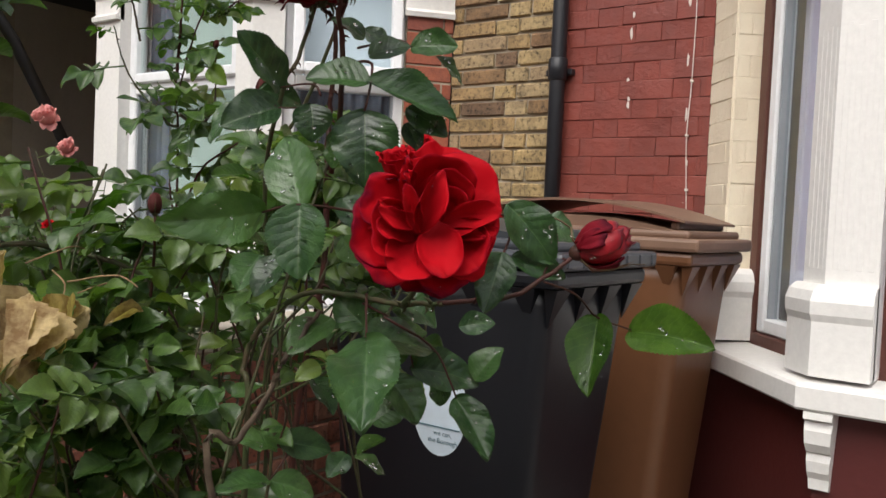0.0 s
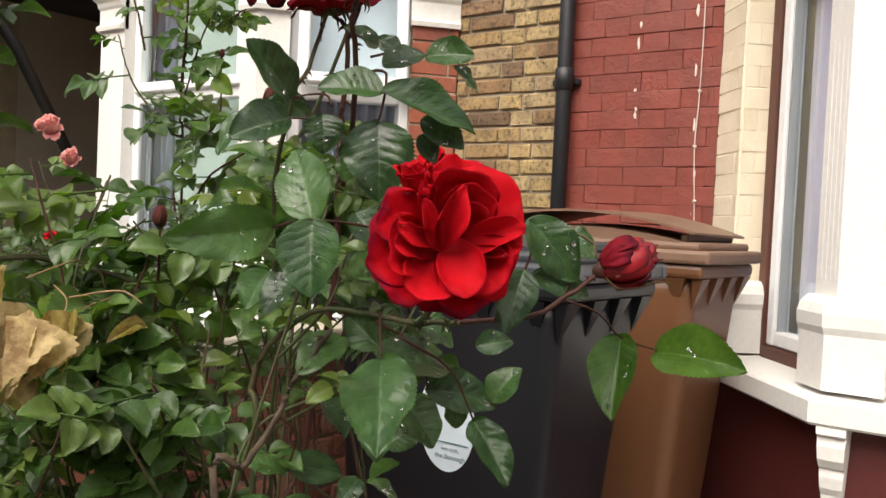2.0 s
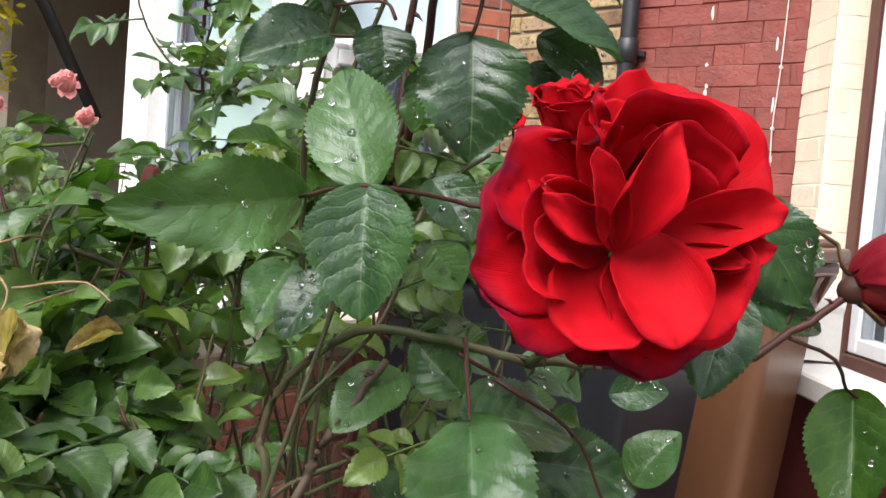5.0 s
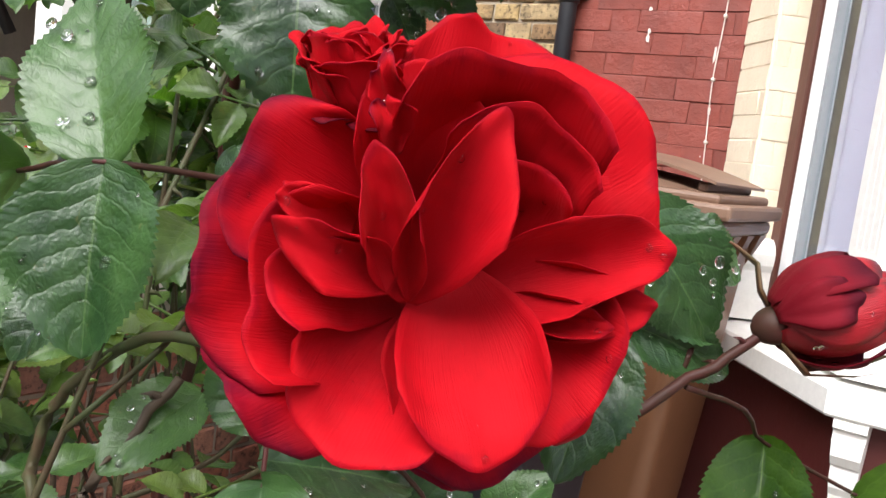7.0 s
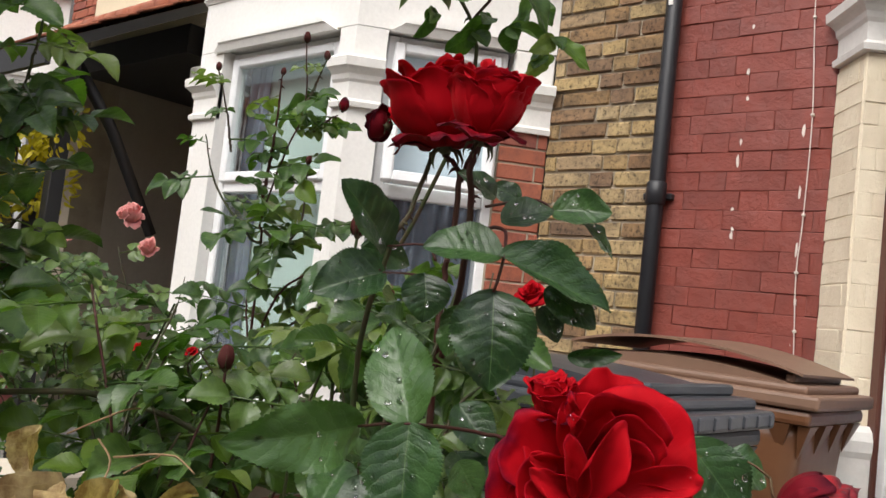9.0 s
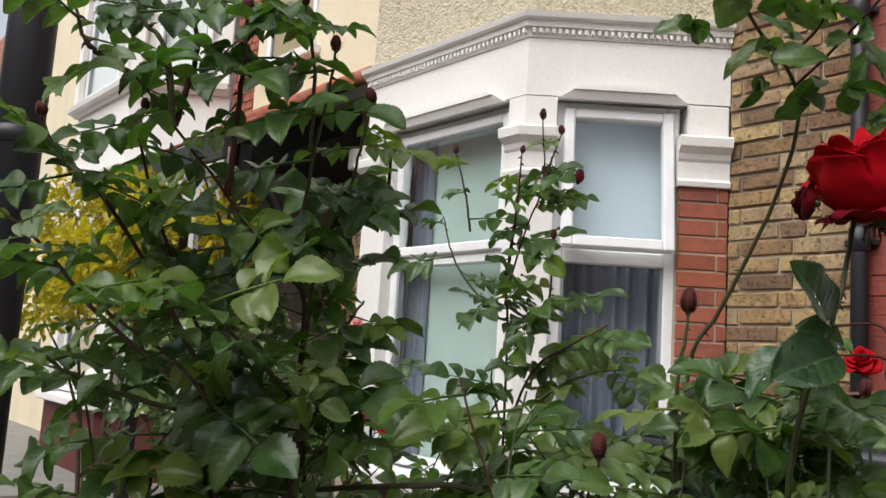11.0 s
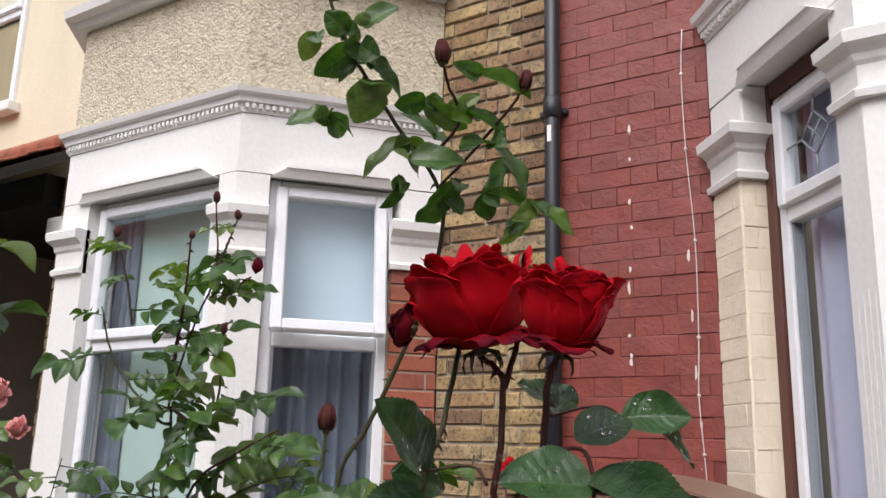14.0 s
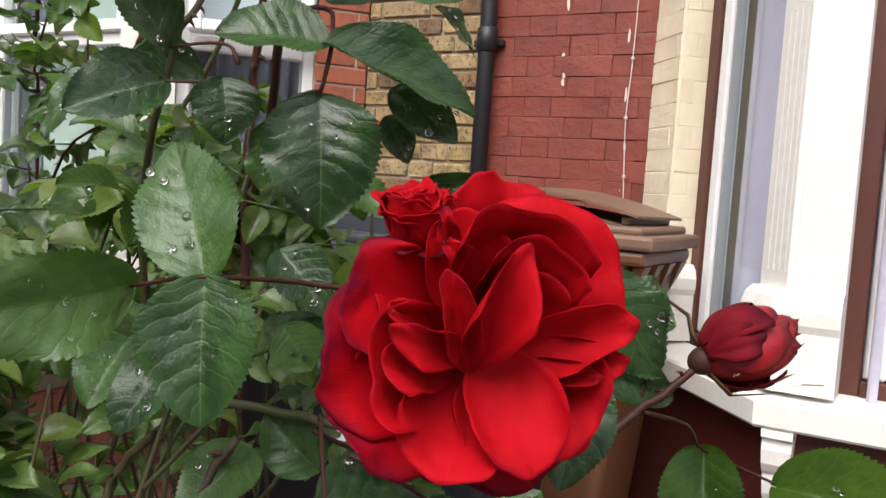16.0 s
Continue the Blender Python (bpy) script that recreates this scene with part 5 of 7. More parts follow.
def spiral_flower(name, parent, centre, axis, radius, n, material, open_, seed, label, tall=1.0):
    """A rose from its side: petals in a spiral, the inner ones upright, the outer ones opened and curled back."""
    rnd = random.Random(seed)
    bm = bmesh.new()
    bmesh.ops.create_uvsphere(bm, u_segments=12, v_segments=8, radius=radius * 0.2, matrix=Matrix.Translation((0, 0, -radius * 0.18)))
    head = part(name, bm, M_STEM, None, label, smooth=True)
    head.matrix_world = Matrix.Translation(centre) @ Vector(axis).to_track_quat("Z", "Y").to_matrix().to_4x4()
    head.parent = parent
    head.matrix_parent_inverse = Matrix.Translation(parent.location).inverted()
    for i in range(n):
        f = i / (n - 1)
        an = i * 2.399963 + rnd.uniform(-0.25, 0.25)
        w = radius * (0.72 + 0.6 * f) * rnd.uniform(0.85, 1.15)
        k1, k2, k3, ruf = rnd.uniform(0.85, 1.15), rnd.uniform(0.6, 1.4), rnd.uniform(0.0, 1.0), rnd.uniform(0, 6)
        k4, k5 = rnd.uniform(0.84, 1.08), rnd.uniform(-0.13, 0.13)

        def fn(u, v, f=f, an=an, w=w, k1=k1, k2=k2, k3=k3, ruf=ruf, k4=k4, k5=k5):
            s = petal_shape(u)
            u = u * (1 - (0.06 + 0.26 * f) * (1 - math.sqrt(max(0.0, 1 - v * v))) * u)
            rho = radius * (0.22 + (0.3 + 0.48 * open_) * f * k1) * u ** 0.4
            z = tall * k4 * radius * (1.08 - (0.1 + 0.3 * open_) * f) * (1.25 * u - 0.25 * u * u) - radius * open_ * 0.6 * max(0.0, f - 0.5) * u ** 3 + radius * k5 * v * u
            over = max(0.0, u - 0.72) / 0.28
            rho += radius * (0.2 * open_ * f * k2 + 0.06) * over ** 1.6
            z -= radius * 0.22 * open_ * f * k2 * over ** 2 + radius * 0.04 * v * v * u
            ang = an + v * s * w / max(rho + radius * 0.12, 0.3 * radius)
            rho += radius * ((0.09 * math.sin(4 * v + ruf) + 0.05 * math.sin(9 * v + 2 * ruf)) * u * u * (0.3 + 0.7 * f) - 0.1 * v * v * k3 * u)
            z += radius * (0.07 * math.sin(4 * v + ruf * 2) + 0.035 * math.sin(10 * v + ruf)) * u * u
            return Vector((rho * math.cos(ang), rho * math.sin(ang), z - radius * 0.2))

        link_petal(petal_grid(fn, 12, 10), material, head, Matrix())
    for i in range(5):
        an = i * 1.2566
        bm = bmesh.new()
        pts = [(radius * 0.15, -0.2), (radius * 0.36, -0.26), (radius * 0.46, -0.42)]
        tube_into(bm, [Vector((r * math.cos(an), r * math.sin(an), z * radius)) for r, z in pts], [radius * 0.04, radius * 0.03, radius * 0.005], 5)
        s = part("sepal", bm, M_STEM, head, smooth=True)
    return head


def bud(name, parent, centre, axis, length, material, seed, petals=7, label="closed dark red bud", hip=M_STEM, flare=0.0, fat=1.0):
    """A closed bud: overlapping petals over a green hip with sepals."""
    rnd = random.Random(seed)
    r = length * 0.34 * fat
    bm = bmesh.new()
    bmesh.ops.create_uvsphere(bm, u_segments=10, v_segments=8, radius=r * 0.42, matrix=Matrix.Translation((0, 0, -r * 0.2)) @ Matrix.Diagonal((1, 1, 1.15, 1)))
    head = part(name, bm, hip, None, label, smooth=True)
    head.matrix_world = Matrix.Translation(centre) @ Vector(axis).to_track_quat("Z", "Y").to_matrix().to_4x4()
    head.parent = parent
    head.matrix_parent_inverse = Matrix.Translation(parent.location).inverted()
    for i in range(petals):
        an, f = i * 2.4, i / petals
        kk = rnd.uniform(0.9, 1.1)

        def fn(u, v, an=an, f=f, kk=kk):
            prof = math.sin(math.pi * (0.16 + 0.7 * u)) ** 0.8
            rho = r * (0.55 + 0.5 * f) * prof * kk + r * 0.12 * f * max(0, u - 0.8) * 5
            ang = an + v * 1.15 * petal_shape(min(u, 0.97))
            rho += r * flare * (f + 0.25) * (max(0.0, u - 0.6) / 0.4) ** 2 * (0.7 + 0.5 * math.sin(5 * v + 9 * kk)) + r * flare * 0.12 * math.sin(7 * v + 5 * u + an) * u
            return Vector((rho * math.cos(ang), rho * math.sin(ang), u * length * (0.95 - 0.12 * f * kk) - r * 0.2))

        link_petal(petal_grid(fn, 8, 8, 0.0004), material, head, Matrix())
    for i in range(5):
        an = i * 1.2566 + rnd.uniform(-0.2, 0.2)
        c, s = math.cos(an), math.sin(an)
        k = rnd.uniform(0.7, 1.3)
        bm = bmesh.new()
        tube_into(bm, [Vector((c * r * a, s * r * a, z * length)) for a, z in ((0.6, -0.08), (1.0, 0.15), (1.12 * k, 0.42), (1.25 * k, 0.62))], [r * 0.08, r * 0.05, r * 0.03, r * 0.006], 5)
        part("sepal", bm, hip, head, smooth=True)
    return head


# the large crimson bloom
ROSE_C = Vector((-0.262, 0.45, 1.059))
ROSE_X = Vector((0.818, 0.561, 0.124))
ROSE_AXIS = Vector((0.619, -0.766, 0.172)).normalized()
ROSE_UNIT = 0.000131


def front_bloom():
    bm = bmesh.new()
    bmesh.ops.create_uvsphere(bm, u_segments=14, v_segments=10, radius=0.009, matrix=Matrix.Translation((0, 0, -0.042)))
    head = part("open_rose", bm, M_STEM, None, "large open velvety crimson rose wet with rain", smooth=True)
    z = ROSE_AXIS
    y = z.cross(ROSE_X).normalized()
    x = y.cross(z)
    m = Matrix((x, y, z)).transposed().to_4x4()
    m.translation = ROSE_C
    head.matrix_world = m
    head.parent = main_bush
    head.matrix_parent_inverse = Matrix.Translation(main_bush.location).inverted()
    k = ROSE_UNIT
    grown = []

    def petal(base, tip, width, base_z, tip_z, cup=0.15, curl=0.004, bend=0.0, mat=M_PETAL, round_=0.5, claw=0.3, ruffle=1.0, lean=0.0, bowl=1.25):
        """base and tip are on the flower's face, in units from its heart; cup lifts both edges, lean one of them."""
        rnd = random.Random(int(base[0] * 7 + tip[1] * 3 + width))
        b = Vector((base[0] * k, base[1] * k, 0))
        d = Vector(((tip[0] - base[0]) * k, (tip[1] - base[1]) * k, 0))
        L, W = d.length, width * k
        d.normalize()
        p = Vector((-d.y, d.x, 0))
        ph, ph2 = rnd.uniform(0, 6), rnd.uniform(0, 6)
        grown.append(mat)
        number = len(grown)

        def fn(u, v):
            s = claw + (1 - claw) * math.sin(min(1.0, u / 0.62) * math.pi / 2)
            wob = ruffle * (0.03 * math.sin(2.7 * v + ph) + 0.014 * math.sin(6 * v + ph2))
            reach = 1 - round_ * (1 - math.sqrt(max(0.0, 1 - 0.98 * v * v)))
            q = b + d * (L * u * reach * (1 + wob * u)) + p * (W / 2 * v * s + bend * L * u * u)
            h = base_z + (tip_z - base_z) * u ** bowl + cup * W * v * v * s * 0.5 + lean * W * v * s * 0.5
            over = max(0.0, u * (0.8 + 0.2 * abs(v)) - 0.7) / 0.3
            h -= curl * over ** 2 * (1 + 0.5 * math.sin(2.3 * v + ph))
            q += d * (0.12 * curl * math.sin(3 * v + ph2) * over)
            h += ruffle * (0.0011 * math.sin(3.7 * v + ph + 2 * u) * u * u + 0.0006 * math.sin(9 * v + ph2) * u ** 3 + 0.0004 * math.sin(7 * u + 2 * v + ph2))
            return crumple(Vector((q.x, q.y, h)), 0.0022 * u * ruffle, 55, number)

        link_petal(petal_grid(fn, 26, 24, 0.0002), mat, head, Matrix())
        for _ in range(2):
            DROPS.append((head.matrix_world @ fn(rnd.uniform(0.55, 0.95), rnd.uniform(-0.7, 0.7)), ROSE_AXIS, rnd.choice((0.0004, 0.0006, 0.0009))))

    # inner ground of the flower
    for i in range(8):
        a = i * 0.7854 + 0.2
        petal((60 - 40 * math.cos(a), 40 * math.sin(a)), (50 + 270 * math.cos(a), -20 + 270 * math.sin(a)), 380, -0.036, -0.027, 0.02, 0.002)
    # back row, dark weathered rims on the oldest
    petal((70, 150), (158, 505), 330, -0.03, -0.018, 0.1, 0.006, ruffle=1.8)
    petal((50, 120), (-2, 398), 230, -0.024, -0.006, 0.1, 0.004)
    petal((80, 60), (385, 350), 470, -0.032, -0.014, 0.08, 0.006, round_=0.42)
    petal((90, 40), (420, 150), 380, -0.034, -0.018, 0.06, 0.005, round_=0.42)
    petal((110, -10), (375, -150), 360, -0.032, -0.019, 0.08, 0.006, round_=0.42)
    petal((100, -60), (215, -300), 380, -0.033, -0.02, 0.08, 0.008, mat=M_PETALOUT, ruffle=1.6)
    petal((30, -90), (55, -330), 340, -0.035, -0.025, 0.08, 0.006, mat=M_PETALOUT, ruffle=1.6)
    petal((-100, -90), (-208, -258), 120, -0.031, -0.024, mat=M_PETALOUT, ruffle=2.0)
    petal((-30, -20), (-318, -165), 340, -0.032, -0.015, 0.1, 0.007, mat=M_PETALOUT, round_=0.4, ruffle=1.5)
    petal((-30, 40), (-362, 70), 420, -0.032, -0.011, 0.08, 0.007, mat=M_PETALOUT, round_=0.42, ruffle=1.5)
    petal((-20, 110), (-300, 225), 300, -0.028, -0.006, 0.12, 0.006, mat=M_PETALOUT, round_=0.4, ruffle=1.3)
    petal((-15, 130), (-180, 272), 260, -0.03, -0.012, 0.1, 0.004)
    # upper right bowl: three petals nested in one another
    petal((95, 40), (165, 385), 335, -0.03, 0.006, 0.5, 0.004, round_=0.4, bowl=2.6)
    petal((120, 40), (200, 300), 250, -0.029, 0.004, 0.5, 0.003, round_=0.4, bowl=2.4)
    petal((130, 45), (182, 244), 215, -0.03, -0.004, 0.45, 0.002, round_=0.4, bowl=2.0)
    petal((100, 60), (112, 168), 95, -0.026, -0.011, 0.8, 0.001)
    # right lobe, folded along its length, with the cupped petal under it
    petal((115, 20), (425, 62), 150, -0.015, 0.0, 0.5, 0.004, 0.05, round_=0.55)
    petal((130, 0), (412, 10), 130, -0.02, -0.006, 0.3, 0.004, -0.05)
    petal((130, -10), (318, -185), 310, -0.027, -0.008, 0.32, 0.005, round_=0.45)
    petal((150, -5), (330, -50), 60, -0.016, -0.004, 0.6, 0.002)
    # two broad lower petals and the strip between them
    petal((25, -10), (30, -265), 130, -0.016, -0.002, 0.25, 0.003, ruffle=1.6)
    petal((15, -25), (-122, -240), 290, -0.017, 0.004, 0.1, 0.005, round_=0.48)
    petal((75, 55), (122, -258), 228, -0.015, 0.008, 0.14, 0.005, -0.03, round_=0.5, lean=0.12)
    # left cup and its two crescents
    petal((5, -15), (-262, 42), 300, -0.03, 0.004, 0.4, 0.004, round_=0.42)
    petal((-90, 120), (-205, 158), 70, -0.006, 0.008, 0.3, 0.003)
    petal((-5, -8), (-205, 75), 150, -0.018, 0.006, 0.5, 0.002, 0.1, round_=0.4)
    petal((-28, 22), (-190, 125), 105, -0.003, 0.013, 0.3, 0.004, 0.1, round_=0.55, ruffle=1.4)
    # folded heart: two spear-shaped petals side by side, with crumpled tips behind
    petal((-8, -5), (-40, 238), 92, -0.008, 0.010, 0.8, 0.003, 0.06, round_=0.7, claw=0.2)
    petal((4, -8), (100, 282), 132, -0.008, 0.015, 0.4, 0.006, -0.09, round_=0.66, claw=0.14)
    petal((-25, 230), (-72, 330), 60, 0.0, 0.008, 0.7, 0.006, mat=M_PETALOUT, ruffle=2.5)
    petal((-20, 300), (-52, 388), 55, -0.004, 0.004, 0.7, 0.006, mat=M_PETALOUT, ruffle=2.5)
    petal((395, 60), (428, 84), 45, -0.01, -0.006, 0.3, 0.002, ruffle=2.0)
    return head


front_bloom()


# canes of the front bush
GROUND_A = (-0.62, 0.66, 0.0)
cane("cane", [GROUND_A, (-0.6, 0.6, 0.4), (-0.514, 0.525, 0.86), (-0.528, 0.530, 0.918), (-0.506, 0.536, 0.964), (-0.450, 0.542, 0.996), (-0.374, 0.557, 0.992), (-0.32, 0.56, 0.997)], 0.0034, 0.0022, M_STEM, main_bush, 14, 54)
cane("flower_stalk", [(-0.325, 0.56, 0.997), (-0.266, 0.575, 1.007), (-0.246, 0.594, 1.023), (-0.225, 0.612, 1.045)], 0.0022, 0.0018, M_STEMRED, main_bush, 3, 22)
cane("flower_stalk", [(-0.36, 0.557, 0.992), (-0.33, 0.535, 1.01), (-0.3, 0.505, 1.03), (-0.29, 0.483, 1.05)], 0.0028, 0.0024, M_STEM, main_bush, 5, 16)
cane("cane", [(-0.5, 0.62, 0.3), (-0.494, 0.468, 0.827), (-0.481, 0.486, 0.864), (-0.465, 0.507, 0.911), (-0.453, 0.514, 0.941), (-0.44, 0.54, 0.98)], 0.0036, 0.0022, M_STEMOLD, main_bush, 14, 30)
cane("cane", [(-0.56, 0.62, 0.1), (-0.53, 0.6, 0.8), (-0.499, 0.601, 1.0), (-0.499, 0.601, 1.128), (-0.504, 0.608, 1.172), (-0.494, 0.601, 1.247), (-0.512, 0.6, 1.268)], 0.0036, 0.0021, M_STEMRED, main_bush, 14, 44)
cane("flower_stalk", [(-0.494, 0.601, 1.245), (-0.488, 0.606, 1.27), (-0.487, 0.61, 1.283)], 0.0024, 0.0018, M_STEMRED, main_bush, 2, 8)
cane("cane", [(-0.499, 0.601, 1.08), (-0.46, 0.575, 1.15), (-0.44, 0.555, 1.215), (-0.43, 0.537, 1.24), (-0.419, 0.532, 1.26)], 0.0028, 0.0022, M_STEMRED, main_bush, 8, 24)
cane("leaf_stalk", [(-0.445, 0.56, 1.2), (-0.425, 0.575, 1.205), (-0.412, 0.563, 1.185), (-0.413, 0.557, 1.158)], 0.0016, 0.0011, M_STEMRED, main_bush, 0, 14, 6)
cane("cane", [(-0.6, 0.62, 1.0), (-0.575, 0.59, 1.1), (-0.542, 0.579, 1.189), (-0.540, 0.596, 1.219), (-0.542, 0.626, 1.292)], 0.0026, 0.002, M_STEM, main_bush, 8, 26)
cane("leaf_stalk", [(-0.429, 0.458, 1.066), (-0.394, 0.464, 1.073), (-0.377, 0.513, 1.069), (-0.365, 0.531, 1.060), (-0.37, 0.557, 1.0)], 0.0009, 0.0016, M_STEMRED, main_bush, 0, 18, 6)
cane("twig", [(-0.246, 0.594, 1.02), (-0.234, 0.628, 1.009), (-0.234, 0.670, 0.987), (-0.195, 0.654, 0.982)], 0.0011, 0.0008, M_STEMRED, main_bush, 0, 16, 6)
cane("leaf_stalk", [(-0.363, 0.515, 0.961), (-0.382, 0.535, 0.984), (-0.397, 0.551, 0.998)], 0.001, 0.0014, M_STEMRED, main_bush, 0, 10, 6)
for a, b in (((-0.54, 0.575, 1.188), (-0.5, 0.59, 1.18)), ((-0.528, 0.561, 1.166), (-0.5, 0.6, 1.15)), ((-0.562, 0.54, 1.169), (-0.53, 0.56, 1.167)), ((-0.27, 0.58, 1.08), (-0.29, 0.56, 1.0)), ((-0.271, 0.634, 1.068), (-0.25, 0.6, 1.025)), ((-0.33, 0.6, 0.91), (-0.38, 0.556, 0.98)), ((-0.37, 0.588, 0.933), (-0.4, 0.55, 0.99)), ((-0.478, 0.53, 0.853), (-0.465, 0.507, 0.905)), ((-0.477, 0.521, 0.823), (-0.478, 0.53, 0.853)), ((-0.42, 0.56, 0.851), (-0.45, 0.52, 0.93)), ((-0.438, 0.55, 0.973), (-0.45, 0.542, 0.995)), ((-0.415, 0.622, 1.226), (-0.464, 0.6, 1.225))):
    mid = tuple((p + q) / 2 + 0.008 for p, q in zip(a, b))
    cane("leaf_stalk", [a, mid, b], 0.0009, 0.0013, M_STEMRED, main_bush, 0, 10, 6)



def cup_rose(parent, centre, axis, radius, seed, label, layers, material=M_PETAL):
    """A double rose from its side: recurved outer petals, broad cupped ones, a ruffled crowded middle."""
    rnd = random.Random(seed)
    bm = bmesh.new()
    bmesh.ops.create_uvsphere(bm, u_segments=12, v_segments=8, radius=radius * 0.16, matrix=Matrix.Translation((0, 0, -radius * 0.1)))
    head = part("side_rose", bm, M_STEM, None, label, smooth=True)
    head.matrix_world = Matrix.Translation(centre) @ Vector(axis).to_track_quat("Z", "Y").to_matrix().to_4x4()
    head.parent = parent
    head.matrix_parent_inverse = Matrix.Translation(parent.location).inverted()
    for n, r0, th0, th1, length, width, ruf, mat in layers:
        turn = rnd.uniform(0, 6)
        for i in range(n):
            az = turn + i * 2 * math.pi / n + rnd.uniform(-0.3, 0.3)
            a0, a1 = radians(th0 + rnd.uniform(-9, 9)), radians(th1 + rnd.uniform(-16, 16))
            L, W = length * radius * rnd.uniform(0.93, 1.07), width * radius * rnd.uniform(0.85, 1.15)
            p1, p2, tilt = rnd.uniform(0, 6), rnd.uniform(0, 6), rnd.uniform(-0.06, 0.06)

            def fn(u, v, az=az, a0=a0, a1=a1, L=L, W=W, p1=p1, p2=p2, tilt=tilt, r0=r0, ruf=ruf):
                ue = u * (1 - 0.1 * abs(v) ** 3) * (1 + 0.035 * ruf * math.sin(3 * v + p1) * u)
                th = a0 + (a1 - a0) * ue * 0.5
                r = r0 * radius + L * ue * math.sin(th)
                h = L * ue * math.cos(th) + tilt * L * v * ue
                s = 0.3 + 0.7 * math.sin(min(1.0, ue / 0.6) * math.pi / 2)
                r += ruf * radius * (0.07 * math.sin(2.8 * v + p1) * ue ** 2 + 0.035 * math.sin(7 * v + p2) * ue ** 3)
                h += ruf * radius * (0.06 * math.sin(3.4 * v + p2) * ue ** 2 + 0.03 * math.sin(8 * v + p1) * ue ** 4)
                roll = max(0.0, u - 0.82) / 0.18
                r += radius * 0.13 * roll ** 2
                h -= radius * 0.1 * roll ** 2
                side = W / 2 * v * s
                bend = side / max(0.7 * radius, r * 1.3)
                rr = max(r, 0.02 * radius)
                x = rr * math.cos(az) - math.sin(az) * side * (math.sin(bend) / bend if abs(bend) > 1e-4 else 1.0)
                y = rr * math.sin(az) + math.cos(az) * side * (math.sin(bend) / bend if abs(bend) > 1e-4 else 1.0)
                inw = side * (1 - math.cos(bend)) / (bend if abs(bend) > 1e-4 else 1.0) if abs(bend) > 1e-4 else 0.0
                return crumple(Vector((x - math.cos(az) * inw, y - math.sin(az) * inw, h - radius * 0.1)), radius * 0.13 * ue, 1.7 / radius, p1)

            link_petal(petal_grid(fn, 16, 16), mat, head, Matrix())
    for i in range(5):
        an = i * 1.2566 + rnd.uniform(-0.3, 0.3)
        bm = bmesh.new()
        tube_into(bm, [Vector((r * radius * math.cos(an), r * radius * math.sin(an), zz * radius)) for r, zz in ((0.1, -0.14), (0.3, -0.22), (0.36, -0.42), (0.33, -0.56))], [radius * 0.03, radius * 0.045, radius * 0.025, radius * 0.004], 6)
        part("sepal", bm, M_STEM, head, smooth=True)
    return head


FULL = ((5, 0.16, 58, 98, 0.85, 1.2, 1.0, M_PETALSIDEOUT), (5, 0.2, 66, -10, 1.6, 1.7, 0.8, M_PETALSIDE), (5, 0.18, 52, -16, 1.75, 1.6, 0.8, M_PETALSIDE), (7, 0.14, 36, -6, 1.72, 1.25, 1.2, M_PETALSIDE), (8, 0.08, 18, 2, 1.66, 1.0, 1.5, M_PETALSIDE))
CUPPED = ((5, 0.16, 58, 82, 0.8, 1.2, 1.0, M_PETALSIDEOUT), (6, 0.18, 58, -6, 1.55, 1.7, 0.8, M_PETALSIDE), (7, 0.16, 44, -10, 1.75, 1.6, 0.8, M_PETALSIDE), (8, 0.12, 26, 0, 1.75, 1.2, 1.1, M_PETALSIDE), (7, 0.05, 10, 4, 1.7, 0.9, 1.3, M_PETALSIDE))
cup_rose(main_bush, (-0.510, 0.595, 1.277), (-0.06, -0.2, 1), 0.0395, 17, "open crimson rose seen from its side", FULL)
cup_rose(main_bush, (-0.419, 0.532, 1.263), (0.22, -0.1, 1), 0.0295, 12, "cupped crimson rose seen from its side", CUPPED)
spiral_flower("side_rose", main_bush, (-0.548, 0.562, 1.285), (-0.9, -0.2, 0.25), 0.017, 14, M_PETALDARK, 0.8, 13, "small faded crimson rose")
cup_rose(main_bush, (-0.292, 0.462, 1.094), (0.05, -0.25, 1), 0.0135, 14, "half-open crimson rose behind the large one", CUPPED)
spiral_flower("side_rose", main_bush, (-0.717, 1.035, 1.17), (0.1, -0.6, 0.7), 0.024, 14, M_PETAL, 0.8, 15, "small crimson rose among the leaves")
cane("flower_stalk", [(-0.715, 1.045, 1.165), (-0.72, 1.06, 1.08), (-0.7, 1.04, 0.95), (-0.66, 0.98, 0.8)], 0.0016, 0.0026, M_STEM, main_bush, 0, 14, 6)


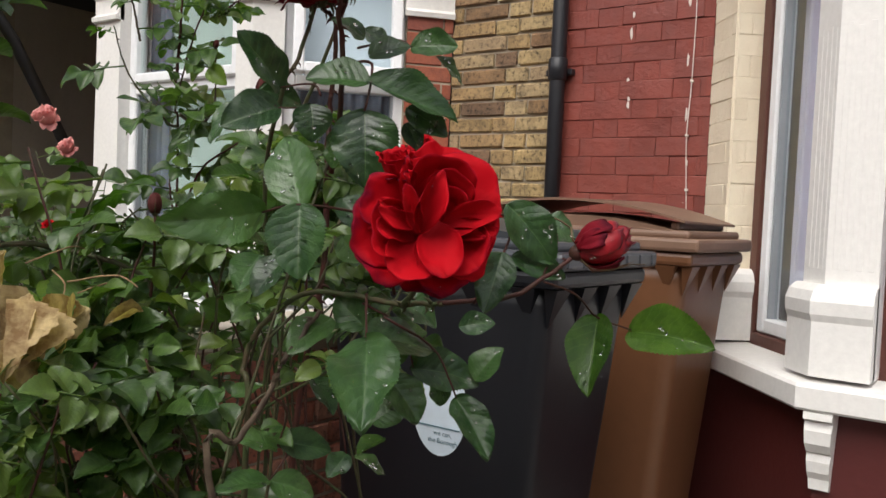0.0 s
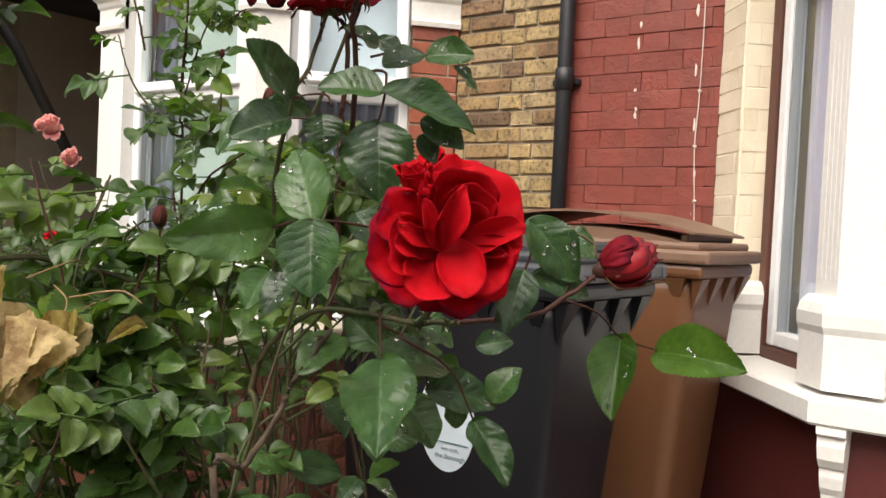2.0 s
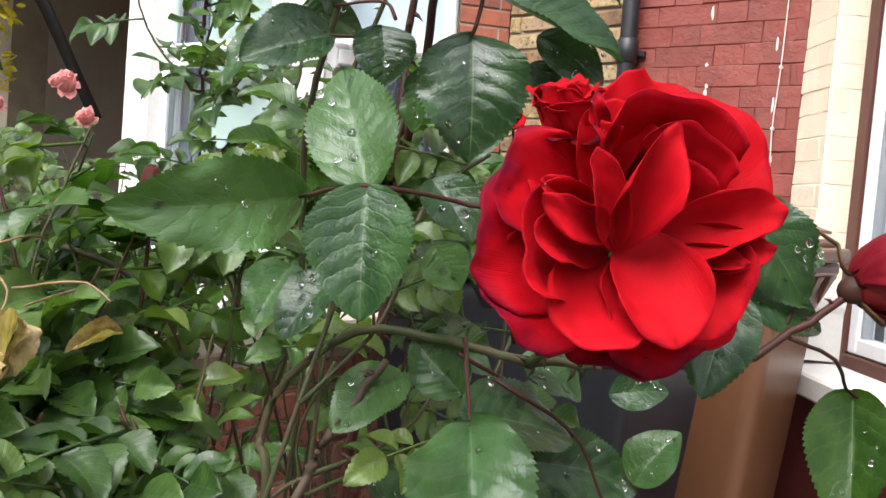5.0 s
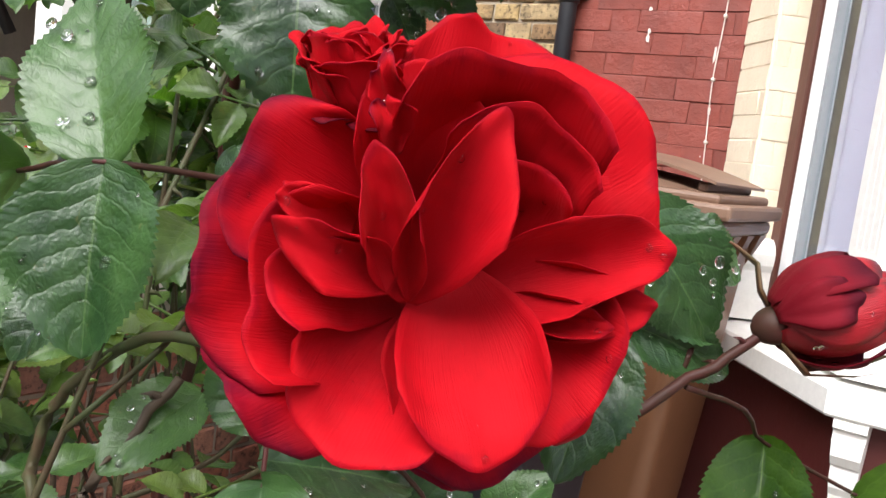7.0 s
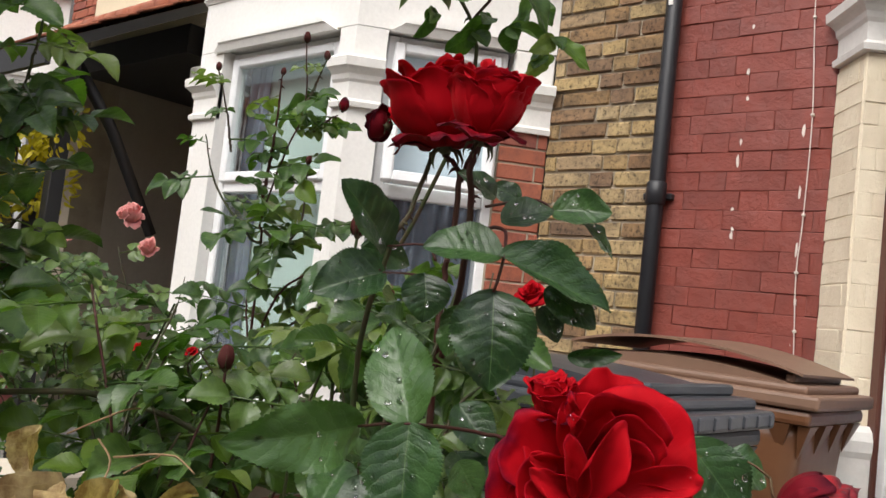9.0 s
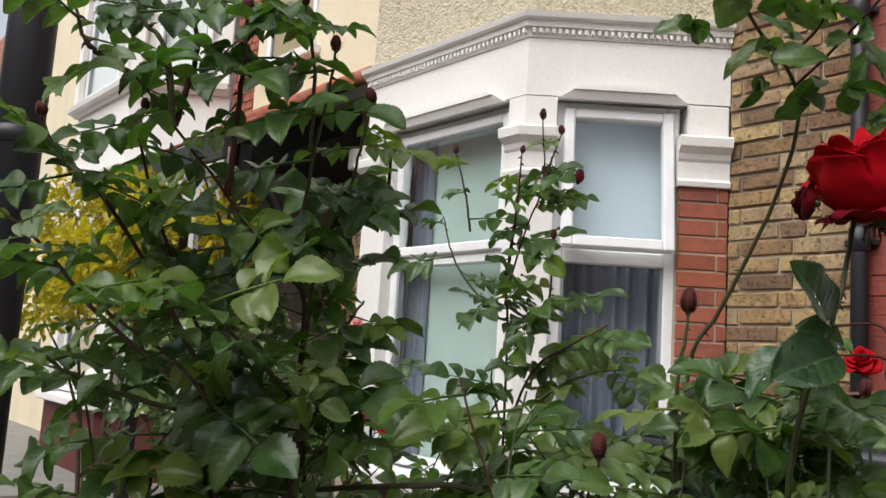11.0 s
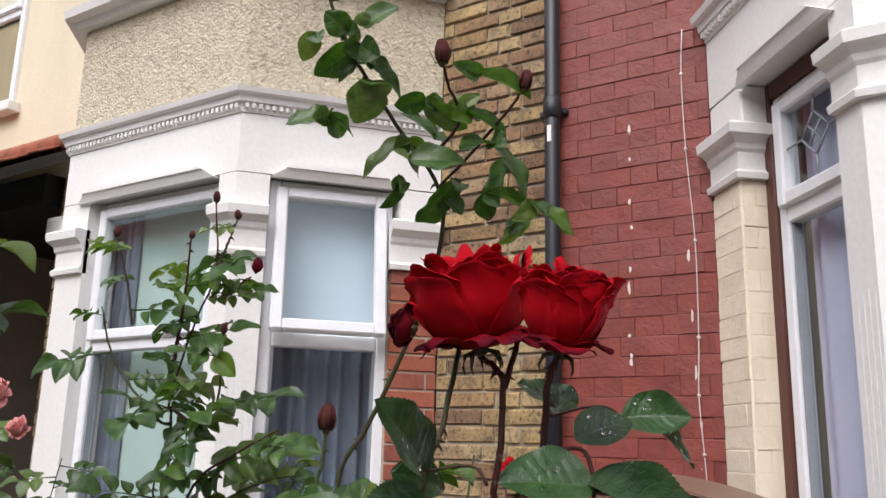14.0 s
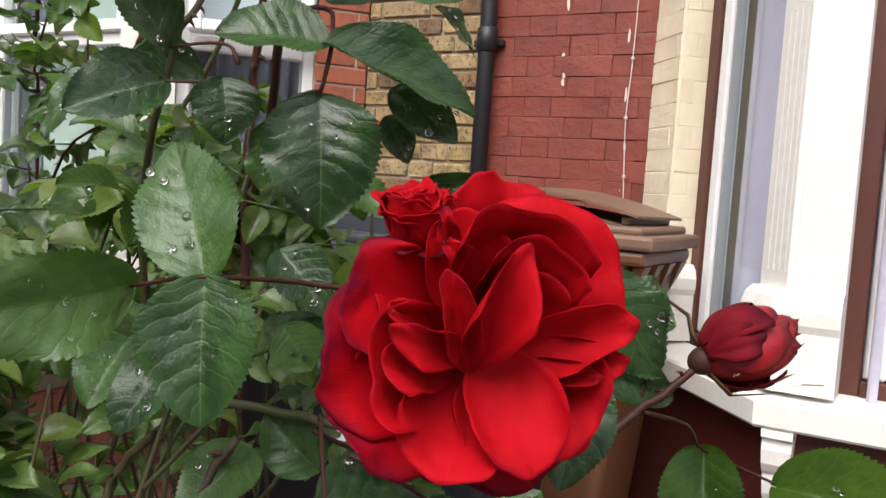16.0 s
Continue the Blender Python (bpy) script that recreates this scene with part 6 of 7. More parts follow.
def blown_bud(parent, centre, axis, length):
    """Half-open bud: a plump wrapped body, a crumpled dark outer petal over it, ruffled mouth and loose sepals."""
    rnd = random.Random(41)
    r = length * 0.36
    bm = bmesh.new()
    bmesh.ops.create_uvsphere(bm, u_segments=14, v_segments=10, radius=r * 0.42, matrix=Matrix.Translation((0, 0, r * 0.05)) @ Matrix.Diagonal((1, 1, 1.25, 1)))
    head = part("rose_bud", bm, M_STEMRED, None, "half-open dark crimson bud beaded with rain", smooth=True)
    z = Vector(axis).normalized()
    x = z.cross(Vector((0, 0, 1))).normalized()
    y = z.cross(x)
    head.matrix_world = Matrix.Translation(centre) @ Matrix((x, y, z)).transposed().to_4x4()
    head.parent = parent
    head.matrix_parent_inverse = Matrix.Translation(parent.location).inverted()
    for i in range(9):
        f = i / 8
        an = -1.2 + i * 2.4
        p1, p2 = rnd.uniform(0, 6), rnd.uniform(0, 6)

        def fn(u, v, f=f, an=an, p1=p1, p2=p2):
            prof = math.sin(math.pi * (0.1 + 0.72 * u)) ** 0.75
            rho = r * (0.5 + 0.55 * f) * prof + r * 0.1 * f * max(0.0, u - 0.75) * 4
            rho += r * (0.07 * math.sin(3 * v + p1) * u * u + 0.1 * math.sin(6 * v + p2 + 5 * u) * max(0.0, u - 0.6) * 2)
            ang = an + v * 1.35 * (0.4 + 0.6 * math.sin(min(1.0, u / 0.5) * math.pi / 2))
            reach = 1 - 0.2 * v * v * f + 0.05 * math.sin(4 * v + p1)
            return Vector((rho * math.cos(ang), rho * math.sin(ang), u * length * (0.98 - 0.16 * f) * reach))

        link_petal(petal_grid(fn, 18, 18, 0.0003), M_PETALBUD, head, Matrix())
    for an, reach, wide, out in ((-1.5, 0.62, 0.95, 1.22), (-0.6, 0.5, 0.6, 1.16), (1.9, 0.66, 0.8, 1.14)):
        p1, p2 = rnd.uniform(0, 6), rnd.uniform(0, 6)

        def fn(u, v, an=an, reach=reach, wide=wide, out=out, p1=p1, p2=p2):
            prof = math.sin(math.pi * (0.1 + 0.62 * u)) ** 0.75
            rho = r * out * prof + r * (0.09 * math.sin(5 * v + p1 + 4 * u) + 0.06 * math.sin(11 * v + p2)) * u + r * 0.22 * max(0.0, u - 0.75) * 4 * math.sin(2 * v + p2) ** 2
            ang = an + v * wide * (0.4 + 0.6 * math.sin(min(1.0, u / 0.5) * math.pi / 2))
            return Vector((rho * math.cos(ang), rho * math.sin(ang), u * length * reach * (1 + 0.1 * math.sin(5 * v + p1))))

        link_petal(petal_grid(fn, 16, 18, 0.0004), M_PETALDARK, head, Matrix())
    for an, pts in ((-2.0, ((0.4, 0.0), (0.8, -0.02), (1.35, 0.02), (1.85, -0.1), (2.2, -0.22))), (1.2, ((0.4, 0.0), (1.12, 0.12), (1.36, 0.45), (1.4, 0.8), (1.6, 1.0))), (1.9, ((0.4, 0.0), (1.14, 0.15), (1.34, 0.5), (1.4, 0.7), (1.36, 0.9)))):
        c, s = math.cos(an), math.sin(an)
        bm = bmesh.new()
        rows = []
        for (a, b), w in zip(pts, (0.16, 0.24, 0.18, 0.09, 0.01)):
            rows.append([bm.verts.new(Vector((c * a * r - s * w * r * q, s * a * r + c * w * r * q, b * length + 0.02 * r * (1 - abs(q)) + o * r))) for q, o in ((-1, 0), (0, -0.04), (1, 0), (0, 0.06))])
        for ra, rb in zip(rows, rows[1:]):
            for q in range(4):
                bm.faces.new((ra[q], ra[(q + 1) % 4], rb[(q + 1) % 4], rb[q]))
        bm.faces.new(rows[0]), bm.faces.new(rows[-1][::-1])
        part("sepal", bm, M_SEPAL, head, smooth=True)
    for _ in range(26):
        an, uu = rnd.uniform(0, 6.28), rnd.uniform(0.2, 0.85)
        rho = r * 1.06 * math.sin(math.pi * (0.1 + 0.72 * uu)) ** 0.75
        p = Vector((rho * math.cos(an), rho * math.sin(an), uu * length * 0.86))
        DROPS.append((head.matrix_world @ p, (head.matrix_world.to_3x3() @ Vector((math.cos(an), math.sin(an), 0))).normalized(), rnd.choice((0.0005, 0.0007, 0.001))))
    return head


blown_bud(main_bush, (-0.2255, 0.6118, 1.0448), (0.8, 0.5, 0.36), 0.046)

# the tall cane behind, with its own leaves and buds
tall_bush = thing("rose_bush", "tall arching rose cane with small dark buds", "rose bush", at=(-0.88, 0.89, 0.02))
TC = [(-0.88, 0.89, 0.0), (-0.885, 0.89, 0.7), (-0.877, 0.891, 1.113), (-0.836, 0.899, 1.211), (-0.772, 0.894, 1.323), (-0.722, 0.87, 1.414), (-0.7, 0.83, 1.47), (-0.706, 0.765, 1.515), (-0.712, 0.706, 1.556), (-0.717, 0.675, 1.592), (-0.73, 0.64, 1.66)]
cane("cane", TC, 0.0036, 0.0016, M_STEM, tall_bush, 14, 50)
cane("flower_stalk", [(-0.7, 0.8, 1.49), (-0.642, 0.778, 1.518), (-0.634, 0.742, 1.544), (-0.629, 0.725, 1.558)], 0.002, 0.0014, M_STEMRED, tall_bush, 0, 14, 6)
cane("flower_stalk", [(-0.7, 0.83, 1.47), (-0.64, 0.81, 1.5), (-0.596, 0.8, 1.53), (-0.58, 0.799, 1.548)], 0.002, 0.0014, M_STEMRED, tall_bush, 0, 14, 6)
bud("rose_bud", tall_bush, (-0.628, 0.721, 1.559), (0, -0.1, 1), 0.026, M_BUDOLD, 21)
bud("rose_bud", tall_bush, (-0.577, 0.799, 1.55), (0.2, 0, 1), 0.022, M_BUDOLD, 22)
cane("flower_stalk", [(-0.83, 0.8, 0.95), (-0.815, 0.783, 1.126), (-0.81, 0.788, 1.172), (-0.808, 0.789, 1.205)], 0.0026, 0.0018, M_STEM, tall_bush, 3, 14, 6)
bud("rose_bud", tall_bush, (-0.808, 0.789, 1.206), (0.05, 0, 1), 0.03, M_BUDOLD, 23)
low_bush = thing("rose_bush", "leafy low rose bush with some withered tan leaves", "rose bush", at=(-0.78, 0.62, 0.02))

# leaves of the front rose
hero((-0.429, 0.458, 1.066), (-0.447, 0.374, 1.056), 0.043, -34)
hero((-0.394, 0.464, 1.074), (-0.430, 0.477, 1.130), 0.045, -8)
hero((-0.393, 0.464, 1.072), (-0.381, 0.453, 1.016), 0.050, 10)
hero((-0.413, 0.557, 1.158), (-0.401, 0.548, 1.092), 0.062, 6)
hero((-0.414, 0.560, 1.184), (-0.457, 0.527, 1.186), 0.044, 12)
hero((-0.412, 0.561, 1.184), (-0.354, 0.618, 1.155), 0.044, -18)
hero((-0.396, 0.597, 1.165), (-0.364, 0.615, 1.141), 0.029, 0)
hero((-0.539, 0.575, 1.188), (-0.537, 0.523, 1.234), 0.049, 20)
hero((-0.528, 0.561, 1.166), (-0.554, 0.514, 1.145), 0.048, 15)
hero((-0.562, 0.540, 1.169), (-0.574, 0.514, 1.131), 0.031, 40)
hero((-0.476, 0.553, 1.166), (-0.469, 0.549, 1.132), 0.038, 5)
hero((-0.415, 0.622, 1.226), (-0.376, 0.642, 1.228), 0.033, -10)
hero((-0.430, 0.580, 1.213), (-0.403, 0.605, 1.225), 0.032, 0)
hero((-0.394, 0.635, 1.217), (-0.379, 0.658, 1.195), 0.021, -30)
hero((-0.446, 0.589, 1.232), (-0.460, 0.562, 1.247), 0.026, 25)
hero((-0.561, 0.568, 1.186), (-0.539, 0.604, 1.176), 0.030, 0)
hero((-0.456, 0.571, 1.145), (-0.462, 0.567, 1.108), 0.023, 30)
hero((-0.404, 0.605, 1.152), (-0.392, 0.612, 1.128), 0.021, 0)
hero((-0.416, 0.537, 1.080), (-0.388, 0.539, 1.052), 0.031, 0)
hero((-0.418, 0.543, 1.048), (-0.398, 0.538, 1.024), 0.032, -20)
hero((-0.502, 0.520, 1.025), (-0.493, 0.489, 0.996), 0.036, 10)
hero((-0.411, 0.659, 1.117), (-0.375, 0.676, 1.123), 0.016, 50)
hero((-0.396, 0.571, 1.063), (-0.373, 0.586, 1.077), 0.022, 10)
hero((-0.480, 0.616, 1.144), (-0.496, 0.604, 1.125), 0.025, 0)
hero((-0.449, 0.623, 1.235), (-0.466, 0.609, 1.245), 0.022, 0)
hero((-0.270, 0.576, 1.080), (-0.240, 0.604, 1.035), 0.041, 12)
hero((-0.271, 0.634, 1.068), (-0.247, 0.647, 1.055), 0.035, 0)
hero((-0.270, 0.587, 1.039), (-0.236, 0.616, 1.023), 0.024, 35)
hero((-0.263, 0.556, 1.042), (-0.260, 0.530, 0.998), 0.033, -15)
hero((-0.363, 0.515, 0.965), (-0.320, 0.463, 0.910), 0.059, 6)
hero((-0.380, 0.534, 0.966), (-0.346, 0.586, 0.955), 0.056, -8)
hero((-0.438, 0.550, 0.973), (-0.447, 0.507, 0.946), 0.039, 15)
hero((-0.401, 0.557, 0.968), (-0.430, 0.548, 0.994), 0.034, 0)
hero((-0.329, 0.599, 0.910), (-0.287, 0.590, 0.868), 0.034, -10)
hero((-0.370, 0.588, 0.933), (-0.325, 0.630, 0.921), 0.041, 10)
hero((-0.330, 0.628, 0.924), (-0.314, 0.644, 0.954), 0.032, 0)
hero((-0.347, 0.625, 0.970), (-0.321, 0.643, 0.975), 0.024, 20)
hero((-0.478, 0.530, 0.851), (-0.499, 0.497, 0.866), 0.026, 10)
hero((-0.478, 0.533, 0.857), (-0.450, 0.572, 0.846), 0.031, 0)
hero((-0.477, 0.520, 0.823), (-0.491, 0.471, 0.824), 0.028, 0)
hero((-0.475, 0.521, 0.823), (-0.451, 0.554, 0.807), 0.030, 15)
hero((-0.420, 0.559, 0.851), (-0.421, 0.537, 0.835), 0.024, 0)
hero((-0.413, 0.565, 0.849), (-0.395, 0.588, 0.833), 0.019, 0)
hero((-0.372, 0.558, 0.927), (-0.346, 0.569, 0.891), 0.040, -10)
hero((-0.442, 0.496, 1.027), (-0.450, 0.468, 0.998), 0.034, 0)
hero((-0.395, 0.517, 1.047), (-0.384, 0.526, 1.027), 0.026, 0)
hero((-0.389, 0.558, 0.886), (-0.367, 0.582, 0.905), 0.034, 0)
hero((-0.386, 0.569, 0.870), (-0.394, 0.544, 0.860), 0.029, 20)
hero((-0.359, 0.619, 0.920), (-0.359, 0.612, 0.897), 0.030, 0)
hero((-0.434, 0.528, 0.922), (-0.408, 0.530, 0.895), 0.029, 0)
hero((-0.367, 0.563, 0.993), (-0.340, 0.581, 0.975), 0.032, 0)
young((-0.234, 0.670, 0.987), (-0.222, 0.631, 0.927), 0.043, 8)
young((-0.194, 0.654, 0.981), (-0.122, 0.638, 0.980), 0.046, 14)
# leaves of the tall cane
tall_leaf((-0.759, 0.709, 1.525), (-0.794, 0.680, 1.515), 0.033, 0)
tall_leaf((-0.759, 0.709, 1.525), (-0.743, 0.733, 1.508), 0.021, 0)
tall_leaf((-0.707, 0.689, 1.582), (-0.749, 0.671, 1.551), 0.036, 0)
tall_leaf((-0.709, 0.696, 1.570), (-0.684, 0.735, 1.541), 0.027, 0)
tall_leaf((-0.701, 0.703, 1.547), (-0.722, 0.708, 1.507), 0.045, 0)
tall_leaf((-0.700, 0.769, 1.506), (-0.747, 0.749, 1.469), 0.033, 0)
tall_leaf((-0.691, 0.762, 1.481), (-0.643, 0.794, 1.484), 0.038, 0)
tall_leaf((-0.677, 0.766, 1.545), (-0.648, 0.801, 1.516), 0.031, 0)
tall_leaf((-0.633, 0.778, 1.528), (-0.602, 0.810, 1.505), 0.030, 0)
tall_leaf((-0.614, 0.772, 1.562), (-0.572, 0.807, 1.543), 0.024, 0)
tall_leaf((-0.713, 0.777, 1.469), (-0.735, 0.774, 1.435), 0.022, 0)
tall_leaf((-0.619, 0.801, 1.501), (-0.588, 0.841, 1.450), 0.036, 0)
tall_leaf((-0.629, 0.817, 1.450), (-0.590, 0.847, 1.431), 0.030, 0)
tall_leaf((-0.588, 0.845, 1.440), (-0.554, 0.872, 1.409), 0.027, 0)
tall_leaf((-0.677, 0.811, 1.448), (-0.708, 0.799, 1.423), 0.031, 0)
tall_leaf((-0.738, 0.656, 1.589), (-0.754, 0.659, 1.563), 0.024, 0)
tall_leaf((-0.672, 0.801, 1.536), (-0.637, 0.810, 1.561), 0.024, 0)
tall_leaf((-0.673, 0.830, 1.473), (-0.707, 0.819, 1.442), 0.027, 0)
tall_leaf((-0.623, 0.851, 1.497), (-0.656, 0.852, 1.445), 0.028, 0)
tall_leaf((-0.713, 0.676, 1.592), (-0.724, 0.654, 1.608), 0.029, 0)
tall_leaf((-0.698, 0.684, 1.599), (-0.667, 0.695, 1.620), 0.029, 0)
tall_leaf((-0.702, 0.824, 1.527), (-0.726, 0.793, 1.553), 0.028, 0)
tall_leaf((-0.621, 0.876, 1.435), (-0.645, 0.872, 1.405), 0.027, 0)
# withered leaves
def withered(base, tip, width, tilt, which):
    """A dead papery leaf hanging from its stalk."""
    place(DEADSET[which], leaf_matrix(base, tip, width, tilt, PATHSIDE), low_bush, "withered_leaf")


withered((-0.668, 0.425, 0.965), (-0.637, 0.392, 0.893), 0.036, 8, 0)
withered((-0.672, 0.432, 0.968), (-0.648, 0.412, 0.9), 0.03, 62, 2)
withered((-0.689, 0.418, 1.004), (-0.678, 0.41, 0.962), 0.022, 35, 1)
withered((-0.693, 0.397, 0.954), (-0.663, 0.383, 0.885), 0.024, -58, 3)
withered((-0.7, 0.405, 0.935), (-0.668, 0.392, 0.868), 0.026, 40, 1)
withered((-0.689, 0.488, 0.954), (-0.668, 0.467, 0.902), 0.030, 12, 2)
withered((-0.694, 0.494, 0.952), (-0.672, 0.478, 0.915), 0.02, -66, 0)
withered((-0.672, 0.45, 0.92), (-0.655, 0.435, 0.868), 0.021, 40, 3)
withered((-0.692, 0.571, 0.937), (-0.704, 0.532, 0.923), 0.014, 10, 1)




# leaf sprays of the wider bushes: five to seven leaflets on one stalk, built once and shared
def spray_mesh(material, seed, nl, nu=20, nv=6):
    rnd = random.Random(seed)
    bm = bmesh.new()
    uvl = bm.loops.layers.uv.new("UVMap")
    spots = [(1.0, 0.0, 0.62)]
    for k in range((nl - 1) // 2):
        x = 0.78 - 0.3 * k
        for s in (1, -1):
            spots.append((x, s, 0.52 - 0.06 * k))
    for x0, s, ln in spots:
        ln *= rnd.uniform(0.85, 1.15)
        wd = ln * rnd.uniform(0.62, 0.8)
        an = s * radians(rnd.uniform(62, 80)) + radians(rnd.uniform(-8, 8))
        rot = Matrix.Translation((x0, 0.02 * s, 0)) @ Matrix.Rotation(an, 4, "Z") @ Matrix.Rotation(radians(rnd.uniform(-18, 18)), 4, "X") @ Matrix.Rotation(radians(rnd.uniform(0, 25)), 4, "Y")
        fold, curl, ph = rnd.uniform(0.2, 0.5), rnd.uniform(-0.45, -0.1), rnd.uniform(0, 6)
        g = []
        for i in range(nu + 1):
            u = i / nu
            w = 0.5 * leaf_width(u) if i < nu else 0.0
            row = []
            for j in range(nv + 1):
                v = 2 * j / nv - 1
                ww = w * ((1.06 if i % 2 else 0.94) if abs(v) > 0.99 else 1)
                row.append(bm.verts.new(rot @ Vector((u * ln, ww * v * wd, ln * (fold * abs(v) * w + curl * (u - 0.35) ** 2 + 0.05 * math.sin(7 * u + ph + 2 * v) * abs(v) + 0.02 * w * quilt(u, v, ph))))))
            g.append(row)
        for i in range(nu):
            for j in range(nv):
                f = bm.faces.new((g[i][j], g[i + 1][j], g[i + 1][j + 1], g[i][j + 1]))
                for lp, (a, b) in zip(f.loops, ((i, j), (i + 1, j), (i + 1, j + 1), (i, j + 1))):
                    lp[uvl].uv = (a / nu, b / nv)
    tube_into(bm, [Vector((0, 0, 0)), Vector((0.4, 0, 0.02)), Vector((1.0, 0, 0))], [0.022, 0.018, 0.012], 5)
    me = bpy.data.meshes.new("leaf")
    bm.to_mesh(me)
    bm.free()
    for f in me.polygons:
        f.use_smooth = True
    me.materials.append(material)
    return me


SPRAYS = [spray_mesh(M_LEAFBUSH, 100 + i, 5 if i % 2 else 7) for i in range(8)]
SPRAYSYOUNG = [spray_mesh(M_LEAFYOUNG, 200 + i, 5) for i in range(3)]
SPRAYSFAR = [spray_mesh(M_LEAFBUSH, 300 + i, 5, 6, 2) for i in range(4)]


def spray_at(parent, p, direction, size, rnd, young=0.15, far=False):
    d = Vector(direction).normalized()
    up = Vector((rnd.uniform(-0.3, 0.9), rnd.uniform(-1.5, 0.0), 0.95)).normalized()
    n = (up - d * up.dot(d)).normalized()
    m = Matrix((d, n.cross(d), n)).transposed().to_4x4()
    m.translation = p
    me = rnd.choice(SPRAYSFAR) if far else (rnd.choice(SPRAYSYOUNG) if rnd.random() < young else rnd.choice(SPRAYS))
    return place(me, m @ Matrix.Diagonal((size, size, size, 1)), parent)


def bush(parent, root, tips, size, per, seed, thick=0.005, spread=0.14, start=0.35, buds=(), material=M_STEM, young=0.15, far=False, old=False):
    """Canes from the root to each tip with leaf sprays along them; every cane, spray and bud is a part."""
    rnd = random.Random(seed)
    root = Vector(root)
    grown = []
    for i, t in enumerate(tips):
        t = Vector(t)
        foot = root + Vector((rnd.uniform(-0.08, 0.08), rnd.uniform(-0.08, 0.08), 0))
        r0 = thick * rnd.uniform(0.7, 1.1)
        if i >= 3:
            old_line = min(grown[:3], key=lambda ln: (ln[26] - t).length)
            foot = old_line[rnd.randrange(20, 33)]
            r0 *= 0.55
        jit = 0.12 * (t - foot).length
        mid1 = foot.lerp(t, 0.35) + Vector((rnd.uniform(-1, 1), rnd.uniform(-1, 1), rnd.uniform(-0.2, 0.8))) * jit
        mid2 = foot.lerp(t, 0.7) + Vector((rnd.uniform(-1, 1), rnd.uniform(-1, 1), rnd.uniform(-0.2, 0.8))) * jit
        pts = [foot, mid1, mid2, t]
        grown.append(curve_points(pts, 40))
        cane("cane", pts, r0, 0.0013, M_STEMOLD if old and rnd.random() < 0.5 else (M_STEMRED if rnd.random() < 0.15 else material), parent, 5, 16, 6)
        line = curve_points(pts, 40)
        for k in range(per):
            f = (start if i < 3 else 0.3) + (0.99 - (start if i < 3 else 0.3)) * (k + rnd.random()) / per
            p = line[min(39, int(f * 39))]
            if parent in (low_bush, tall_bush, main_bush) and p.z < 0.95 and 0.8 < (p.y - 0.02) / (0.075 - p.x) < 1.06 and rnd.random() < 0.8:
                continue
            if parent is low_bush and 0.74 < p.z < 0.98 and abs(p.y - (0.27 + 0.62 * -p.x)) < 0.085 and rnd.random() < 0.85:
                continue
            an = k * 2.4 + rnd.uniform(-0.5, 0.5)
            d = Vector((math.cos(an), math.sin(an), rnd.uniform(-0.25, 0.45)))
            spray_at(parent, p, d, size * rnd.uniform(0.7, 1.15), rnd, young, far)
        if i in buds:
            bud("rose_bud", parent, t, (rnd.uniform(-0.15, 0.15), rnd.uniform(-0.15, 0.15), 1), 0.022 * rnd.uniform(0.85, 1.2), M_BUDOLD, seed * 7 + i)


# bush beside the party wall
def spray_cane(parent, pts, size, gap, seed, budded=False, r0=0.0036, skip=0.12):
    """One crooked cane with leaf sprays at every node; a spent bud may end it."""
    rnd = random.Random(seed)
    pts = [Vector(p) for p in pts]
    length = sum((b - a).length for a, b in zip(pts, pts[1:]))
    cane("cane", pts, r0 * rnd.uniform(0.75, 1.1), 0.0014, rnd.choice((M_STEM, M_STEM, M_STEMOLD, M_STEMRED)), parent, 6, 26, 6)
    line = curve_points(pts, 60)
    n = max(3, int(length / gap))
    for k in range(n):
        f = skip + (0.9 - skip if budded else 1.0 - skip) * (k + rnd.uniform(0.1, 0.9)) / n
        p = line[min(59, int(f * 59))]
        an = k * 2.4 + rnd.uniform(-0.9, 0.9)
        d = Vector((math.cos(an), math.sin(an), rnd.uniform(-0.55, 0.35)))
        spray_at(parent, p, d, size * rnd.uniform(0.55, 1.2) * (1.0 - 0.3 * f), rnd, 0.3)
    if budded:
        bud("rose_bud", parent, line[-1], (rnd.uniform(-0.35, 0.35), rnd.uniform(-0.3, 0.3), 1), 0.017 * rnd.uniform(0.8, 1.25), M_BUDOLD, seed * 7)


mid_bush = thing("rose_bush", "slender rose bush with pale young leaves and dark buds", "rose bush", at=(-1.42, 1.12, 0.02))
cane("cane", [(-1.42, 1.12, 0.0), (-1.43, 1.1, 0.5), (-1.428, 1.107, 0.948)], 0.006, 0.0045, M_STEMOLD, mid_bush, 6, 20)
spray_cane(mid_bush, [(-1.428, 1.107, 0.948), (-1.438, 1.11, 1.215), (-1.44, 1.104, 1.255), (-1.408, 1.114, 1.386), (-1.369, 1.123, 1.491), (-1.351, 1.094, 1.616)], 0.11, 0.043, 100, True)
spray_cane(mid_bush, [(-1.437, 1.11, 1.215), (-1.463, 1.1, 1.222), (-1.546, 1.06, 1.322), (-1.575, 1.037, 1.426)], 0.11, 0.043, 101, False)
spray_cane(mid_bush, [(-1.516, 1.064, 1.393), (-1.508, 1.038, 1.467), (-1.511, 1.007, 1.55)], 0.11, 0.043, 102, True)
spray_cane(mid_bush, [(-1.438, 1.101, 1.302), (-1.402, 1.083, 1.428), (-1.372, 1.062, 1.542)], 0.11, 0.043, 103, True)
spray_cane(mid_bush, [(-1.376, 1.121, 1.475), (-1.363, 1.139, 1.543), (-1.347, 1.147, 1.596)], 0.11, 0.043, 104, True)
